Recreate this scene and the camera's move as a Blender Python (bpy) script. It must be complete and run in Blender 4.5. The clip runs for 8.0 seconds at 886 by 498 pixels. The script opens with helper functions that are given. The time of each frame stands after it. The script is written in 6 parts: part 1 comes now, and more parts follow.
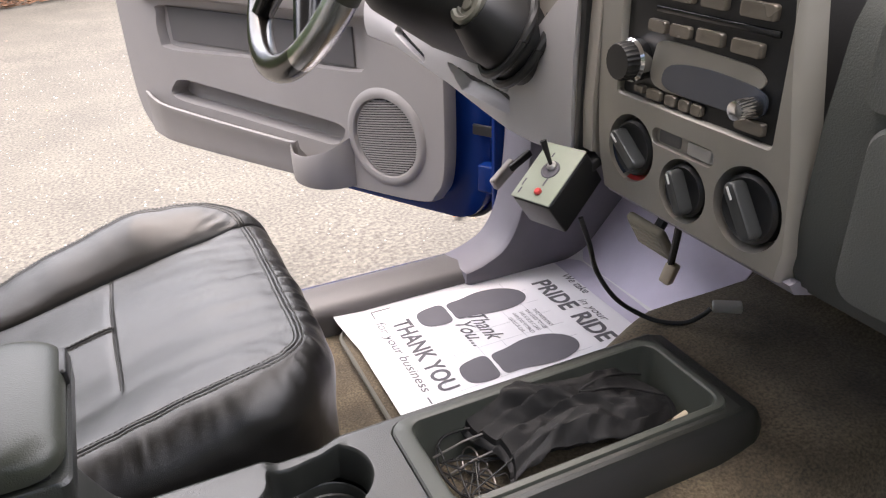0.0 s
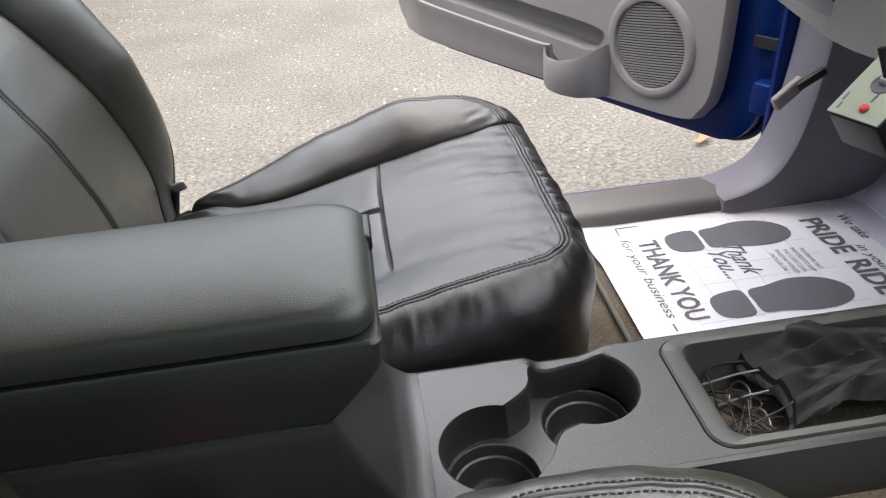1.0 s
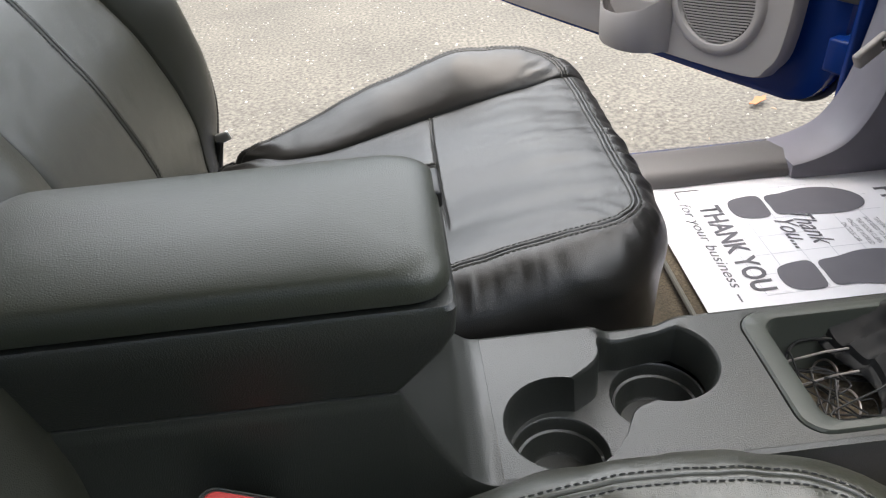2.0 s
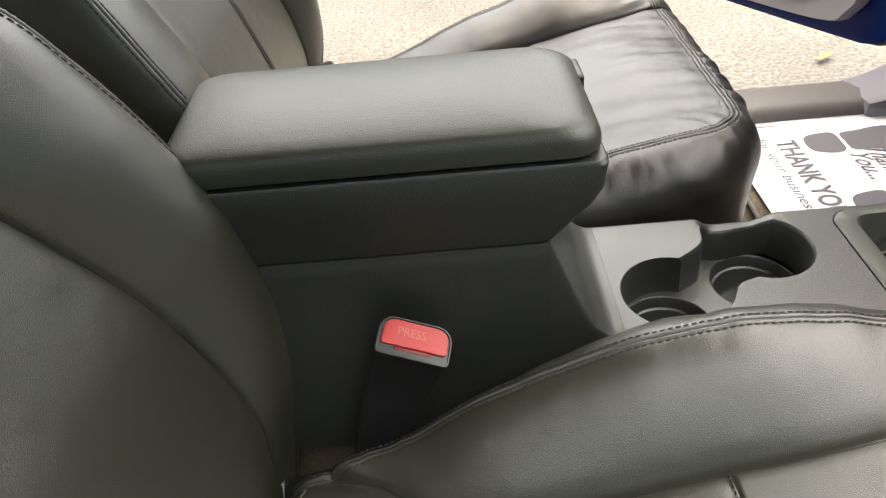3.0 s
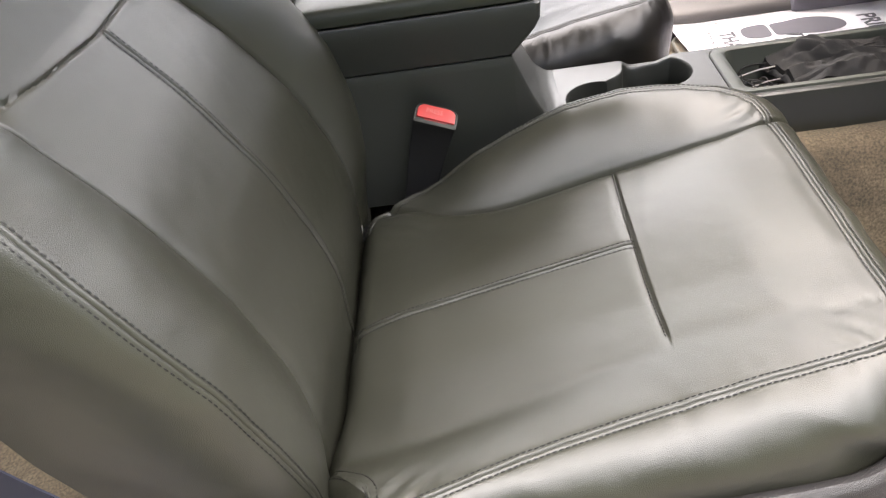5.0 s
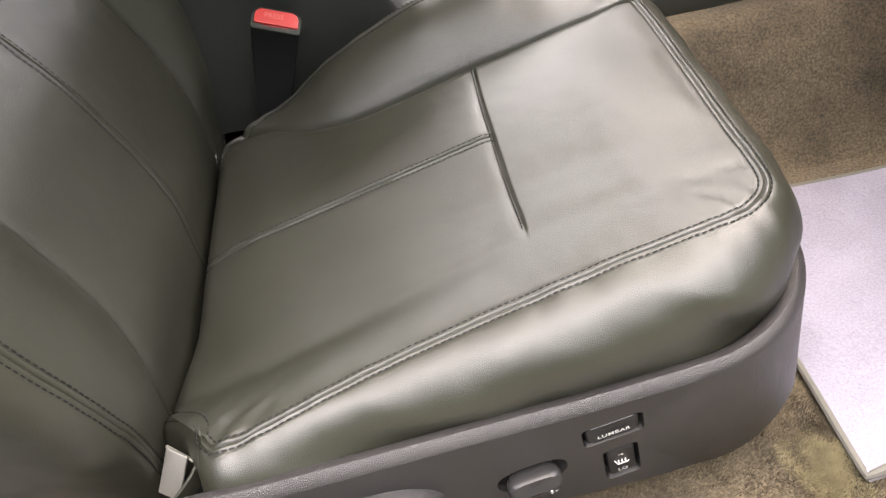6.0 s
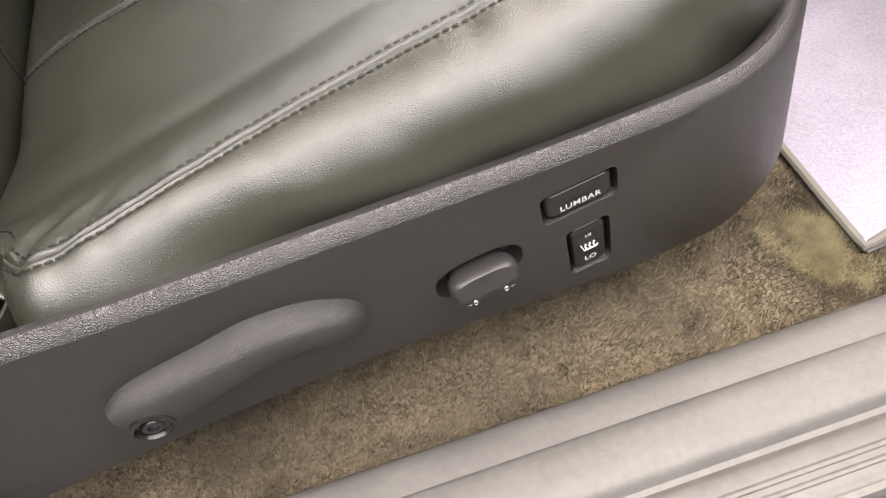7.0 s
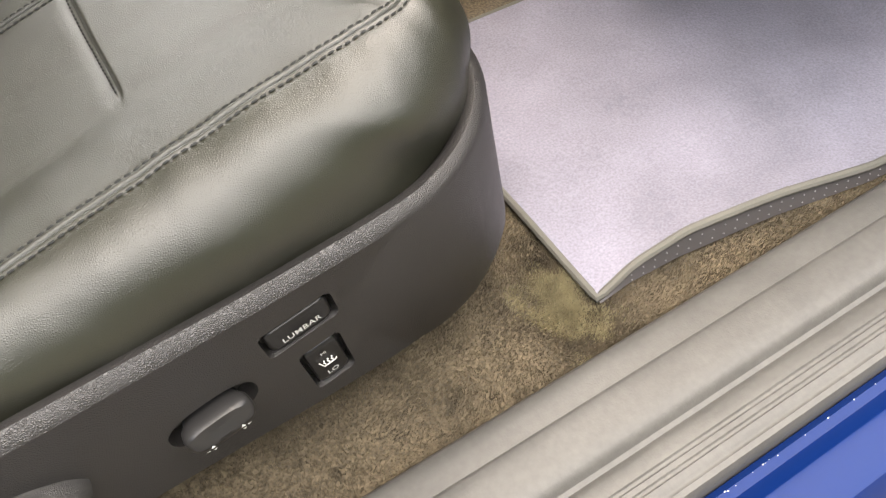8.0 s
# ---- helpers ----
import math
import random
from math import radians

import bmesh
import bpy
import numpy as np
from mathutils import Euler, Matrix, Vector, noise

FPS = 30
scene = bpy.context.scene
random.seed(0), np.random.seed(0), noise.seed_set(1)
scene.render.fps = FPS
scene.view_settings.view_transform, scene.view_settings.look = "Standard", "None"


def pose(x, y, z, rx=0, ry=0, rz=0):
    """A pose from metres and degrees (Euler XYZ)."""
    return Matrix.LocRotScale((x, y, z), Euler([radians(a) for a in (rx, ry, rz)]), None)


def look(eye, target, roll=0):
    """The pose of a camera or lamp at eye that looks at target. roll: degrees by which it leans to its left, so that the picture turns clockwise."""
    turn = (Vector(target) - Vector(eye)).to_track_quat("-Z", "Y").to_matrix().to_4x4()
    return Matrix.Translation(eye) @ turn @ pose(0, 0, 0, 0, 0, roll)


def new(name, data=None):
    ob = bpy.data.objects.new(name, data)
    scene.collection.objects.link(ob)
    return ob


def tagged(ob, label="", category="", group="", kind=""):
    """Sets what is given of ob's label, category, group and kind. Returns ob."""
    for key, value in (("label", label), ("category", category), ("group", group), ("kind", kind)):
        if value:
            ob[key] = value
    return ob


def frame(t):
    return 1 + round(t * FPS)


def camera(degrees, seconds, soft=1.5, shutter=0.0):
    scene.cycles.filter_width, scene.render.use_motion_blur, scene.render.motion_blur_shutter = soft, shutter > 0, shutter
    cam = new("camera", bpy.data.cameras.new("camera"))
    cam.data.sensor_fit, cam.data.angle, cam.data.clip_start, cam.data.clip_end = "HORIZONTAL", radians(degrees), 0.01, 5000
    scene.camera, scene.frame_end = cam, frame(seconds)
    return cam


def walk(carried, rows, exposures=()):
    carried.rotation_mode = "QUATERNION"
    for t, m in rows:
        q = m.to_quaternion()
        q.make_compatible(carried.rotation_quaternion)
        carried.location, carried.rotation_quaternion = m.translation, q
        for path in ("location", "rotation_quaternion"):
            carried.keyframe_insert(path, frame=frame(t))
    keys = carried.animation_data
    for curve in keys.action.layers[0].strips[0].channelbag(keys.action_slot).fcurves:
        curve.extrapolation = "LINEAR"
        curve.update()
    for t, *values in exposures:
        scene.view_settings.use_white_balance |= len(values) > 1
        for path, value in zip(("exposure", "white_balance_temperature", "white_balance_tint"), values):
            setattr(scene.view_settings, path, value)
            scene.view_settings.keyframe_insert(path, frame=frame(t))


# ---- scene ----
cam = camera(62.5, 8.0, soft=1.2)
PATH = [
    (0, (0.068, -0.474, 1.178), (0.789, 1.139, 0.241), -2.1),
    (0.5, (0.023, -0.448, 1.162), (0.378, 1.221, 0.119), -3.9),
    (1, (-0.001, -0.43, 1.146), (0.159, 1.234, 0.049), -4.6),
    (1.2, (-0.005, -0.417, 1.14), (0.106, 1.238, 0.022), -4.9),
    (2.3, (-0.042, -0.387, 1.11), (0.004, 1.205, -0.1), -5.1),
    (2.5, (-0.055, -0.397, 1.103), (-0.035, 1.18, -0.127), -5.4),
    (3, (-0.12, -0.493, 1.116), (-0.161, 1.076, -0.124), -5.7),
    (3.5, (-0.13, -0.648, 1.16), (-0.249, 0.925, -0.07), -6.9),
    (4, (-0.112, -0.797, 1.185), (-0.247, 0.746, -0.08), -7.0),
    (4.2, (-0.112, -0.837, 1.192), (-0.264, 0.702, -0.076), -7.7),
    (5.3, (-0.074, -0.963, 1.209), (-0.213, 0.555, -0.086), -11.7),
    (5.5, (-0.058, -0.968, 1.191), (-0.174, 0.546, -0.11), -12.4),
    (6, (-0.02, -0.927, 1.113), (-0.023, 0.496, -0.292), -11.8),
    (6.5, (-0.039, -0.914, 0.994), (0.023, 0.388, -0.524), -12.2),
    (7, (-0.039, -0.897, 0.93), (0.113, 0.301, -0.664), -11.8),
    (7.5, (-0.005, -0.902, 0.945), (0.298, 0.23, -0.675), -9.7),
    (8, (0.055, -0.886, 0.966), (0.603, 0.187, -0.63), -5.2),
]
EXPOSURES = [(0.0, 2.72, 6900, 18), (0.5, 2.5, 6800, 14), (1.2, 2.45, 6600, 12), (2.5, 2.55, 7000, 9), (3.0, 2.95, 7450, 11), (3.5, 3.28, 7550, 12), (4.2, 3.35, 7300, 15), (5.5, 3.25, 7200, 17), (6.5, 3.15, 7600, 19), (7.5, 2.97, 7450, 14), (8.0, 2.80, 7600, 13)]
walk(cam, [(t, look(eye, target, roll)) for t, eye, target, roll in PATH], EXPOSURES)

# ---- light ----
world = bpy.data.worlds.new("sky")
scene.world = world
world.use_nodes = True
SUN_EL, SUN_AZ = 76.0, 12.0
wn = world.node_tree.nodes
sky = wn.new("ShaderNodeTexSky")
sky.sky_type, sky.sun_disc = "NISHITA", False
sky.air_density, sky.dust_density, sky.ozone_density = 1.0, 5.0, 0.6
sky.sun_elevation, sky.sun_rotation = radians(SUN_EL), radians(SUN_AZ)
wn["Background"].inputs[1].default_value = 0.05
world.node_tree.links.new(sky.outputs[0], wn["Background"].inputs[0])
sun = new("sun", bpy.data.lights.new("sun", "SUN"))
sun.data.energy, sun.data.angle, sun.data.color = 2.0, radians(115), (0.93, 0.97, 1.0)
SUN_DIR = Vector((math.sin(radians(SUN_AZ)) * math.cos(radians(SUN_EL)), math.cos(radians(SUN_AZ)) * math.cos(radians(SUN_EL)), math.sin(radians(SUN_EL))))
sun.matrix_world = look(SUN_DIR * 20, (0, 0, 0))

# ---- materials ----
def material(name, color, rough=0.5, metal=0.0, grain=0.0, grain_size=400.0, vary=0.15, vary_size=6.0, bump_kind="noise", color2=None, spec=0.5, coat=0.0, sheen=0.0, speck=0.0, speck_size=900.0, relief=0.0, relief_size=30.0):
    m = bpy.data.materials.new(name)
    m.use_nodes = True
    nodes, links = m.node_tree.nodes, m.node_tree.links
    b = nodes["Principled BSDF"]
    b.inputs["Roughness"].default_value = rough
    b.inputs["Metallic"].default_value = metal
    b.inputs["Specular IOR Level"].default_value = spec
    b.inputs["Coat Weight"].default_value = coat
    b.inputs["Coat Roughness"].default_value = 0.06
    b.inputs["Sheen Weight"].default_value = sheen
    tc = nodes.new("ShaderNodeTexCoord")
    big = nodes.new("ShaderNodeTexNoise")
    big.inputs["Scale"].default_value, big.inputs["Detail"].default_value = vary_size, 5.0
    links.new(tc.outputs["Object"], big.inputs["Vector"])
    ramp = nodes.new("ShaderNodeValToRGB")
    c2 = color2 or tuple(c * (1 - vary) for c in color)
    c1 = color if color2 else tuple(min(1, c * (1 + vary)) for c in color)
    ramp.color_ramp.elements[0].position, ramp.color_ramp.elements[1].position = 0.3, 0.7
    ramp.color_ramp.elements[0].color, ramp.color_ramp.elements[1].color = (*c2, 1), (*c1, 1)
    links.new(big.outputs["Fac"], ramp.inputs["Fac"])
    out = ramp.outputs["Color"]
    if speck:
        fine = nodes.new("ShaderNodeTexNoise")
        fine.inputs["Scale"].default_value, fine.inputs["Detail"].default_value = speck_size, 2.0
        links.new(tc.outputs["Object"], fine.inputs["Vector"])
        mul = nodes.new("ShaderNodeMapRange")
        mul.inputs["From Min"].default_value, mul.inputs["From Max"].default_value = 0.3, 0.7
        mul.inputs["To Min"].default_value, mul.inputs["To Max"].default_value = 1 - speck, 1 + speck
        links.new(fine.outputs["Fac"], mul.inputs["Value"])
        mix = nodes.new("ShaderNodeVectorMath")
        mix.operation = "SCALE"
        links.new(out, mix.inputs[0])
        links.new(mul.outputs["Result"], mix.inputs["Scale"])
        out = mix.outputs["Vector"]
    links.new(out, b.inputs["Base Color"])
    rr = nodes.new("ShaderNodeMapRange")
    rr.inputs["To Min"].default_value, rr.inputs["To Max"].default_value = max(0.02, rough - 0.07), min(1, rough + 0.07)
    links.new(big.outputs["Fac"], rr.inputs["Value"])
    links.new(rr.outputs["Result"], b.inputs["Roughness"])
    if grain:
        if bump_kind == "voronoi":
            tex = nodes.new("ShaderNodeTexVoronoi")
            tex.feature = "DISTANCE_TO_EDGE"
            tex.inputs["Scale"].default_value = grain_size
            height = tex.outputs["Distance"]
        else:
            tex = nodes.new("ShaderNodeTexNoise")
            tex.inputs["Scale"].default_value, tex.inputs["Detail"].default_value = grain_size, 3.0
            height = tex.outputs["Fac"]
        links.new(tc.outputs["Object"], tex.inputs["Vector"])
        bump = nodes.new("ShaderNodeBump")
        bump.inputs["Strength"].default_value, bump.inputs["Distance"].default_value = grain, 0.001
        links.new(height, bump.inputs["Height"])
        if relief:
            wide = nodes.new("ShaderNodeTexNoise")
            wide.inputs["Scale"].default_value, wide.inputs["Detail"].default_value, wide.inputs["Distortion"].default_value = relief_size, 4.0, 0.6
            links.new(tc.outputs["Object"], wide.inputs["Vector"])
            swell = nodes.new("ShaderNodeBump")
            swell.inputs["Strength"].default_value, swell.inputs["Distance"].default_value = relief, 0.004
            links.new(wide.outputs["Fac"], swell.inputs["Height"])
            links.new(swell.outputs["Normal"], bump.inputs["Normal"])
        links.new(bump.outputs["Normal"], b.inputs["Normal"])
    return m


LEATHER = material("dark_leather", (0.037, 0.0372, 0.0265), 0.33, grain=0.32, grain_size=760, vary=0.14, bump_kind="voronoi", spec=1.0, relief=0.16, relief_size=20)
# worn leather of the driver cushion, its shade put into a darker colour
LEATHER_WORN_SHADED = material("worn_shaded_brown_leather", (0.0155, 0.0145, 0.0133), 0.31, grain=0.28, grain_size=700, vary=0.15, bump_kind="voronoi", spec=0.55, relief=0.16, relief_size=30)
THREAD = material("grey_thread", (0.055, 0.054, 0.047), 0.55)
THREAD_DARK = material("black_thread", (0.010, 0.010, 0.009), 0.55)
CONSOLE = material("dark_green_grey_plastic", (0.019, 0.0208, 0.018), 0.37, spec=0.85, grain=0.45, grain_size=900, vary=0.08)
TRIM_DARK = material("dark_grey_plastic", (0.031, 0.0285, 0.028), 0.38, spec=0.9, grain=0.75, grain_size=700, bump_kind="voronoi", vary=0.10)
BLACK = material("black_plastic", (0.016, 0.016, 0.016), 0.45, grain=0.1, grain_size=600)
MATT_BLACK = material("matt_black_plastic", (0.008, 0.008, 0.009), 0.6, grain=0.15, grain_size=700)
BLACK_GLOSS = material("black_gloss", (0.012, 0.012, 0.013), 0.2)
GREY_PANEL = material("warm_grey_plastic", (0.31, 0.285, 0.27), 0.55, grain=0.25, grain_size=700, vary=0.05)
GREY_PANEL_DARK = material("mid_grey_plastic", (0.125, 0.118, 0.116), 0.5, grain=0.25, grain_size=700, vary=0.05)
GREY_SILL = material("grey_sill_plastic", (0.112, 0.109, 0.102), 0.46, grain=0.2, grain_size=500, vary=0.10, vary_size=20, speck=0.07, speck_size=160)
BEZEL = material("pewter_bezel", (0.33, 0.31, 0.27), 0.42, metal=0.25, grain=0.1, grain_size=900)
CARPET = material("brown_carpet", (0.105, 0.082, 0.052), 0.95, grain=0.8, grain_size=420, vary=0.45, vary_size=11, speck=0.45, speck_size=300, sheen=0.2)
MAT_TOP = material("lilac_grey_carpet_mat", (0.265, 0.255, 0.312), 0.95, grain=1.0, grain_size=240, vary=0.17, vary_size=9, speck=0.14, speck_size=420)
MAT_EDGE = material("grey_mat_binding", (0.15, 0.145, 0.125), 0.8, grain=0.5, grain_size=900)
RUBBER = material("grey_rubber", (0.11, 0.10, 0.10), 0.7)
PAPER = material("white_paper", (0.80, 0.79, 0.82), 0.75, grain=0.05, grain_size=200, vary=0.02)
PRINT = material("grey_print", (0.13, 0.125, 0.14), 0.8)
PRINT_LIGHT = material("pale_grey_print", (0.52, 0.52, 0.56), 0.8)
BLUE = material("blue_car_paint", (0.003, 0.024, 0.140), 0.24, vary=0.05, spec=0.15, coat=0.08)
CHROME = material("chrome", (0.75, 0.75, 0.76), 0.14, metal=1.0)
SILVER = material("silver_paint", (0.55, 0.54, 0.52), 0.3, metal=0.7)
RED = material("red_plastic", (0.62, 0.06, 0.055), 0.4)
WHITE = material("white_marking", (0.80, 0.80, 0.78), 0.6)
MINT = material("pale_mint_label", (0.30, 0.34, 0.27), 0.5)
CLOTH = material("black_cloth", (0.007, 0.007, 0.0075), 0.62, spec=0.45, grain=0.6, grain_size=1400, vary=0.3, vary_size=30)
LCD = material("dark_blue_display", (0.045, 0.055, 0.075), 0.14)
BUTTON = material("bronze_grey_button", (0.20, 0.175, 0.145), 0.28, metal=0.3)
BRASS = material("tan_plastic_plug", (0.55, 0.47, 0.35), 0.5)
ASPHALT = material("pale_worn_asphalt", (0.122, 0.110, 0.091), 0.9, grain=1.0, grain_size=70, vary=0.16, vary_size=2.2, speck=0.42, speck_size=75)
STONE = material("pale_pebbles", (0.36, 0.34, 0.30), 0.8, vary=0.4, vary_size=3)
GRASS = material("shrub_leaves", (0.075, 0.12, 0.028), 0.6, vary=0.5, vary_size=5)
MULCH = material("brown_mulch", (0.20, 0.10, 0.055), 0.9, vary=0.4, vary_size=9)
LEAF = material("dry_leaf", (0.40, 0.14, 0.05), 0.7)
SPEAKER = material("grey_speaker_mesh", (0.29, 0.265, 0.255), 0.6)
LILAC_PANEL = material("lilac_grey_footwell", (0.62, 0.58, 0.70), 0.8, grain=0.3, grain_size=400)
ROOF_CLOTH = material("grey_headliner", (0.72, 0.68, 0.58), 0.95, grain=0.3, grain_size=600)


# ---- building helpers ----
def under(ob, parent=None, label=""):
    """Hang ob, built in world places, under a thing or a part."""
    if parent:
        ob.parent = parent
        if parent.type == "EMPTY":
            ob.matrix_parent_inverse = Matrix.Translation(-parent.location)
    if label:
        ob["label"] = label
    return ob


def mesh_object(name, verts, faces, mat, parent=None, label="", smooth=True):
    me = bpy.data.meshes.new(name)
    me.from_pydata([tuple(v) for v in verts], [], [tuple(f) for f in faces])
    bm = bmesh.new()
    bm.from_mesh(me)
    bmesh.ops.recalc_face_normals(bm, faces=bm.faces)
    bm.to_mesh(me)
    bm.free()
    if smooth:
        me.polygons.foreach_set("use_smooth", [True] * len(me.polygons))
        me.set_sharp_from_angle(angle=radians(38))
    me.materials.append(mat)
    ob = new(name, me)
    return under(ob, parent, label)


def part(name, bm, mat, parent=None, label="", smooth=True):
    """One mesh object from a bmesh, under a thing or a part."""
    bmesh.ops.recalc_face_normals(bm, faces=bm.faces)
    me = bpy.data.meshes.new(name)
    bm.to_mesh(me)
    bm.free()
    if smooth:
        me.polygons.foreach_set("use_smooth", [True] * len(me.polygons))
        me.set_sharp_from_angle(angle=radians(38))
    me.materials.append(mat)
    ob = new(name, me)
    return under(ob, parent, label)


def thing(name, label, category, at=(0, 0, 0), group="", kind=""):
    ob = new(name)
    ob.empty_display_size = 0.05
    ob.location = at
    return tagged(ob, label, category, group, kind)


def box(cx, cy, cz, sx, sy, sz, bevel=0.003, seg=3, m=None, bm=None):
    bm = bm or bmesh.new()
    made = bmesh.ops.create_cube(bm, size=1.0)["verts"]
    for v in made:
        v.co = Vector((v.co.x * sx, v.co.y * sy, v.co.z * sz))
    if bevel:
        edges = list({e for v in made for e in v.link_edges})
        got = bmesh.ops.bevel(bm, geom=edges, offset=min(bevel, 0.49 * min(sx, sy, sz)), segments=seg, profile=0.5, affect="EDGES")
        made = list({v for f in got["faces"] for v in f.verts} | {v for v in made if v.is_valid})
    m = Matrix.Translation((cx, cy, cz)) @ (m or Matrix.Identity(4))
    for v in made:
        v.co = m @ v.co
    return bm


def loft(rings, cap_a=True, cap_b=True, closed=True):
    """Verts and faces through rings of equal length."""
    n = len(rings[0])
    verts = [tuple(p) for r in rings for p in r]
    faces = []
    for k in range(len(rings) - 1):
        for i in range(n if closed else n - 1):
            a, b = k * n + i, k * n + (i + 1) % n
            faces.append((a, b, b + n, a + n))
    if cap_a:
        faces.append(tuple(range(n))[::-1])
    if cap_b:
        faces.append(tuple(range((len(rings) - 1) * n, len(rings) * n)))
    return verts, faces


def rounded_rect(x0, y0, x1, y1, r, n=6):
    pts = []
    for cx, cy, a in ((x1 - r, y1 - r, 0), (x0 + r, y1 - r, 90), (x0 + r, y0 + r, 180), (x1 - r, y0 + r, 270)):
        for k in range(n + 1):
            t = radians(a + 90 * k / n)
            pts.append((cx + r * math.cos(t), cy + r * math.sin(t)))
    return pts


def smooth_path(pts, steps=8, closed=False):
    """A Catmull-Rom line through points."""
    pts = [Vector(p) for p in pts]
    n, out = len(pts), []
    for i in range(n if closed else n - 1):
        if closed:
            p0, p1, p2, p3 = pts[i - 1], pts[i], pts[(i + 1) % n], pts[(i + 2) % n]
        else:
            p0, p1, p2, p3 = pts[max(i - 1, 0)], pts[i], pts[i + 1], pts[min(i + 2, n - 1)]
        for k in range(steps):
            t = k / steps
            out.append(0.5 * ((2 * p1) + (p2 - p0) * t + (2 * p0 - 5 * p1 + 4 * p2 - p3) * t * t + (3 * p1 - p0 - 3 * p2 + p3) * t ** 3))
    if not closed:
        out.append(pts[-1])
    return out


def tube(pts, radius, n=10, closed=False, squash=1.0):
    """Verts and faces of a round bar along points; radius may be a list."""
    pts = [Vector(p) for p in pts]
    rings, up = [], Vector((0.13, 0.21, 0.97))
    for i, p in enumerate(pts):
        a = pts[i - 1] if (closed or i) else p
        b = pts[(i + 1) % len(pts)] if (closed or i < len(pts) - 1) else p
        way = (b - a).normalized()
        side = way.cross(up).normalized()
        top = side.cross(way).normalized()
        r = radius[i] if isinstance(radius, (list, tuple)) else radius
        rings.append([p + side * (r * math.cos(2 * math.pi * k / n)) + top * (r * squash * math.sin(2 * math.pi * k / n)) for k in range(n)])
    if closed:
        rings.append(rings[0])
    return loft(rings, not closed, not closed)


def join(*pieces):
    verts, faces = [], []
    for v, f in pieces:
        o = len(verts)
        verts += list(v)
        faces += [tuple(i + o for i in face) for face in f]
    return verts, faces


def sheet(outer, holes=()):
    """A flat filled outline with holes, as a bmesh at z 0; also the loops of verts."""
    bm = bmesh.new()
    loops, edges = [], []
    for pts in (outer, *holes):
        vs = [bm.verts.new((p[0], p[1], 0)) for p in pts]
        edges += [bm.edges.new((vs[i], vs[(i + 1) % len(vs)])) for i in range(len(vs))]
        loops.append(vs)
    bmesh.ops.triangle_fill(bm, use_beauty=True, use_dissolve=False, edges=edges)
    return bm, loops


def walls(bm, loop, drops):
    """Walls from a loop of verts; drops: (inset, dz) steps, the inset towards the loop's middle. Returns the last loop."""
    mid = sum((v.co for v in loop), Vector()) / len(loop)
    base = [v.co.copy() for v in loop]
    last = loop
    for inset, dz in drops:
        ring = []
        for p in base:
            d = Vector((p.x - mid.x, p.y - mid.y, 0))
            k = 1 - inset / max(d.length, 1e-6)
            ring.append(bm.verts.new((mid.x + d.x * k, mid.y + d.y * k, p.z + dz)))
        for i in range(len(ring)):
            j = (i + 1) % len(ring)
            bm.faces.new((last[i], last[j], ring[j], ring[i]))
        last = ring
    return last


def lettering(text, size, mat, m, parent, label="", name="lettering", shear=0.0, align="LEFT", bold=0.0, space=1.0):
    """Flat letters in the built-in font, at the pose m."""
    cu = bpy.data.curves.new(name, "FONT")
    cu.body, cu.size, cu.shear, cu.align_x, cu.offset, cu.space_character = text, size, shear, align, bold, space
    cu.resolution_u = 3
    tmp = bpy.data.objects.new(name, cu)
    scene.collection.objects.link(tmp)
    bpy.context.view_layer.update()
    me = bpy.data.meshes.new_from_object(tmp.evaluated_get(bpy.context.evaluated_depsgraph_get()))
    bpy.data.objects.remove(tmp)
    bpy.data.curves.remove(cu)
    me.materials.clear()
    me.materials.append(mat)
    me.name = name
    ob = new(name, me)
    ob.matrix_basis = m
    return under(ob, parent, label)


def curve_value(xs, ys):
    """A smooth line through values."""
    w = 0.4 * min(b - a for a, b in zip(xs[:-1], xs[1:]))
    return lambda x: sum(k * np.interp(np.asarray(x) + d * w, xs, ys) for d, k in ((-1, 0.1), (-0.66, 0.15), (-0.33, 0.17), (0, 0.16), (0.33, 0.17), (0.66, 0.15), (1, 0.1)))


def line_distance(x, y, pts):
    """Distance of arrays of points to a polyline, and the place along it."""
    best = np.full(np.shape(x), 9.0)
    for (ax, ay), (bx, by) in zip(pts[:-1], pts[1:]):
        dx, dy = bx - ax, by - ay
        t = np.clip(((x - ax) * dx + (y - ay) * dy) / (dx * dx + dy * dy), 0, 1)
        best = np.minimum(best, np.hypot(x - ax - t * dx, y - ay - t * dy))
    return best


def ease(t):
    t = np.clip(t, 0, 1)
    return t * t * (3 - 2 * t)


def wrinkle(x, y, size, seed=0.0):
    return np.array([noise.noise(Vector((a * size, b * size, seed))) for a, b in zip(np.ravel(x), np.ravel(y))]).reshape(np.shape(x))


def even_loop(pts, n):
    """n points spread evenly along a closed outline."""
    p = np.array([(*q[:2],) for q in pts] + [tuple(pts[0][:2])])
    run = np.r_[0, np.cumsum(np.hypot(*np.diff(p, axis=0).T))]
    at = np.linspace(0, run[-1], n, endpoint=False)
    return np.c_[np.interp(at, run, p[:, 0]), np.interp(at, run, p[:, 1])]


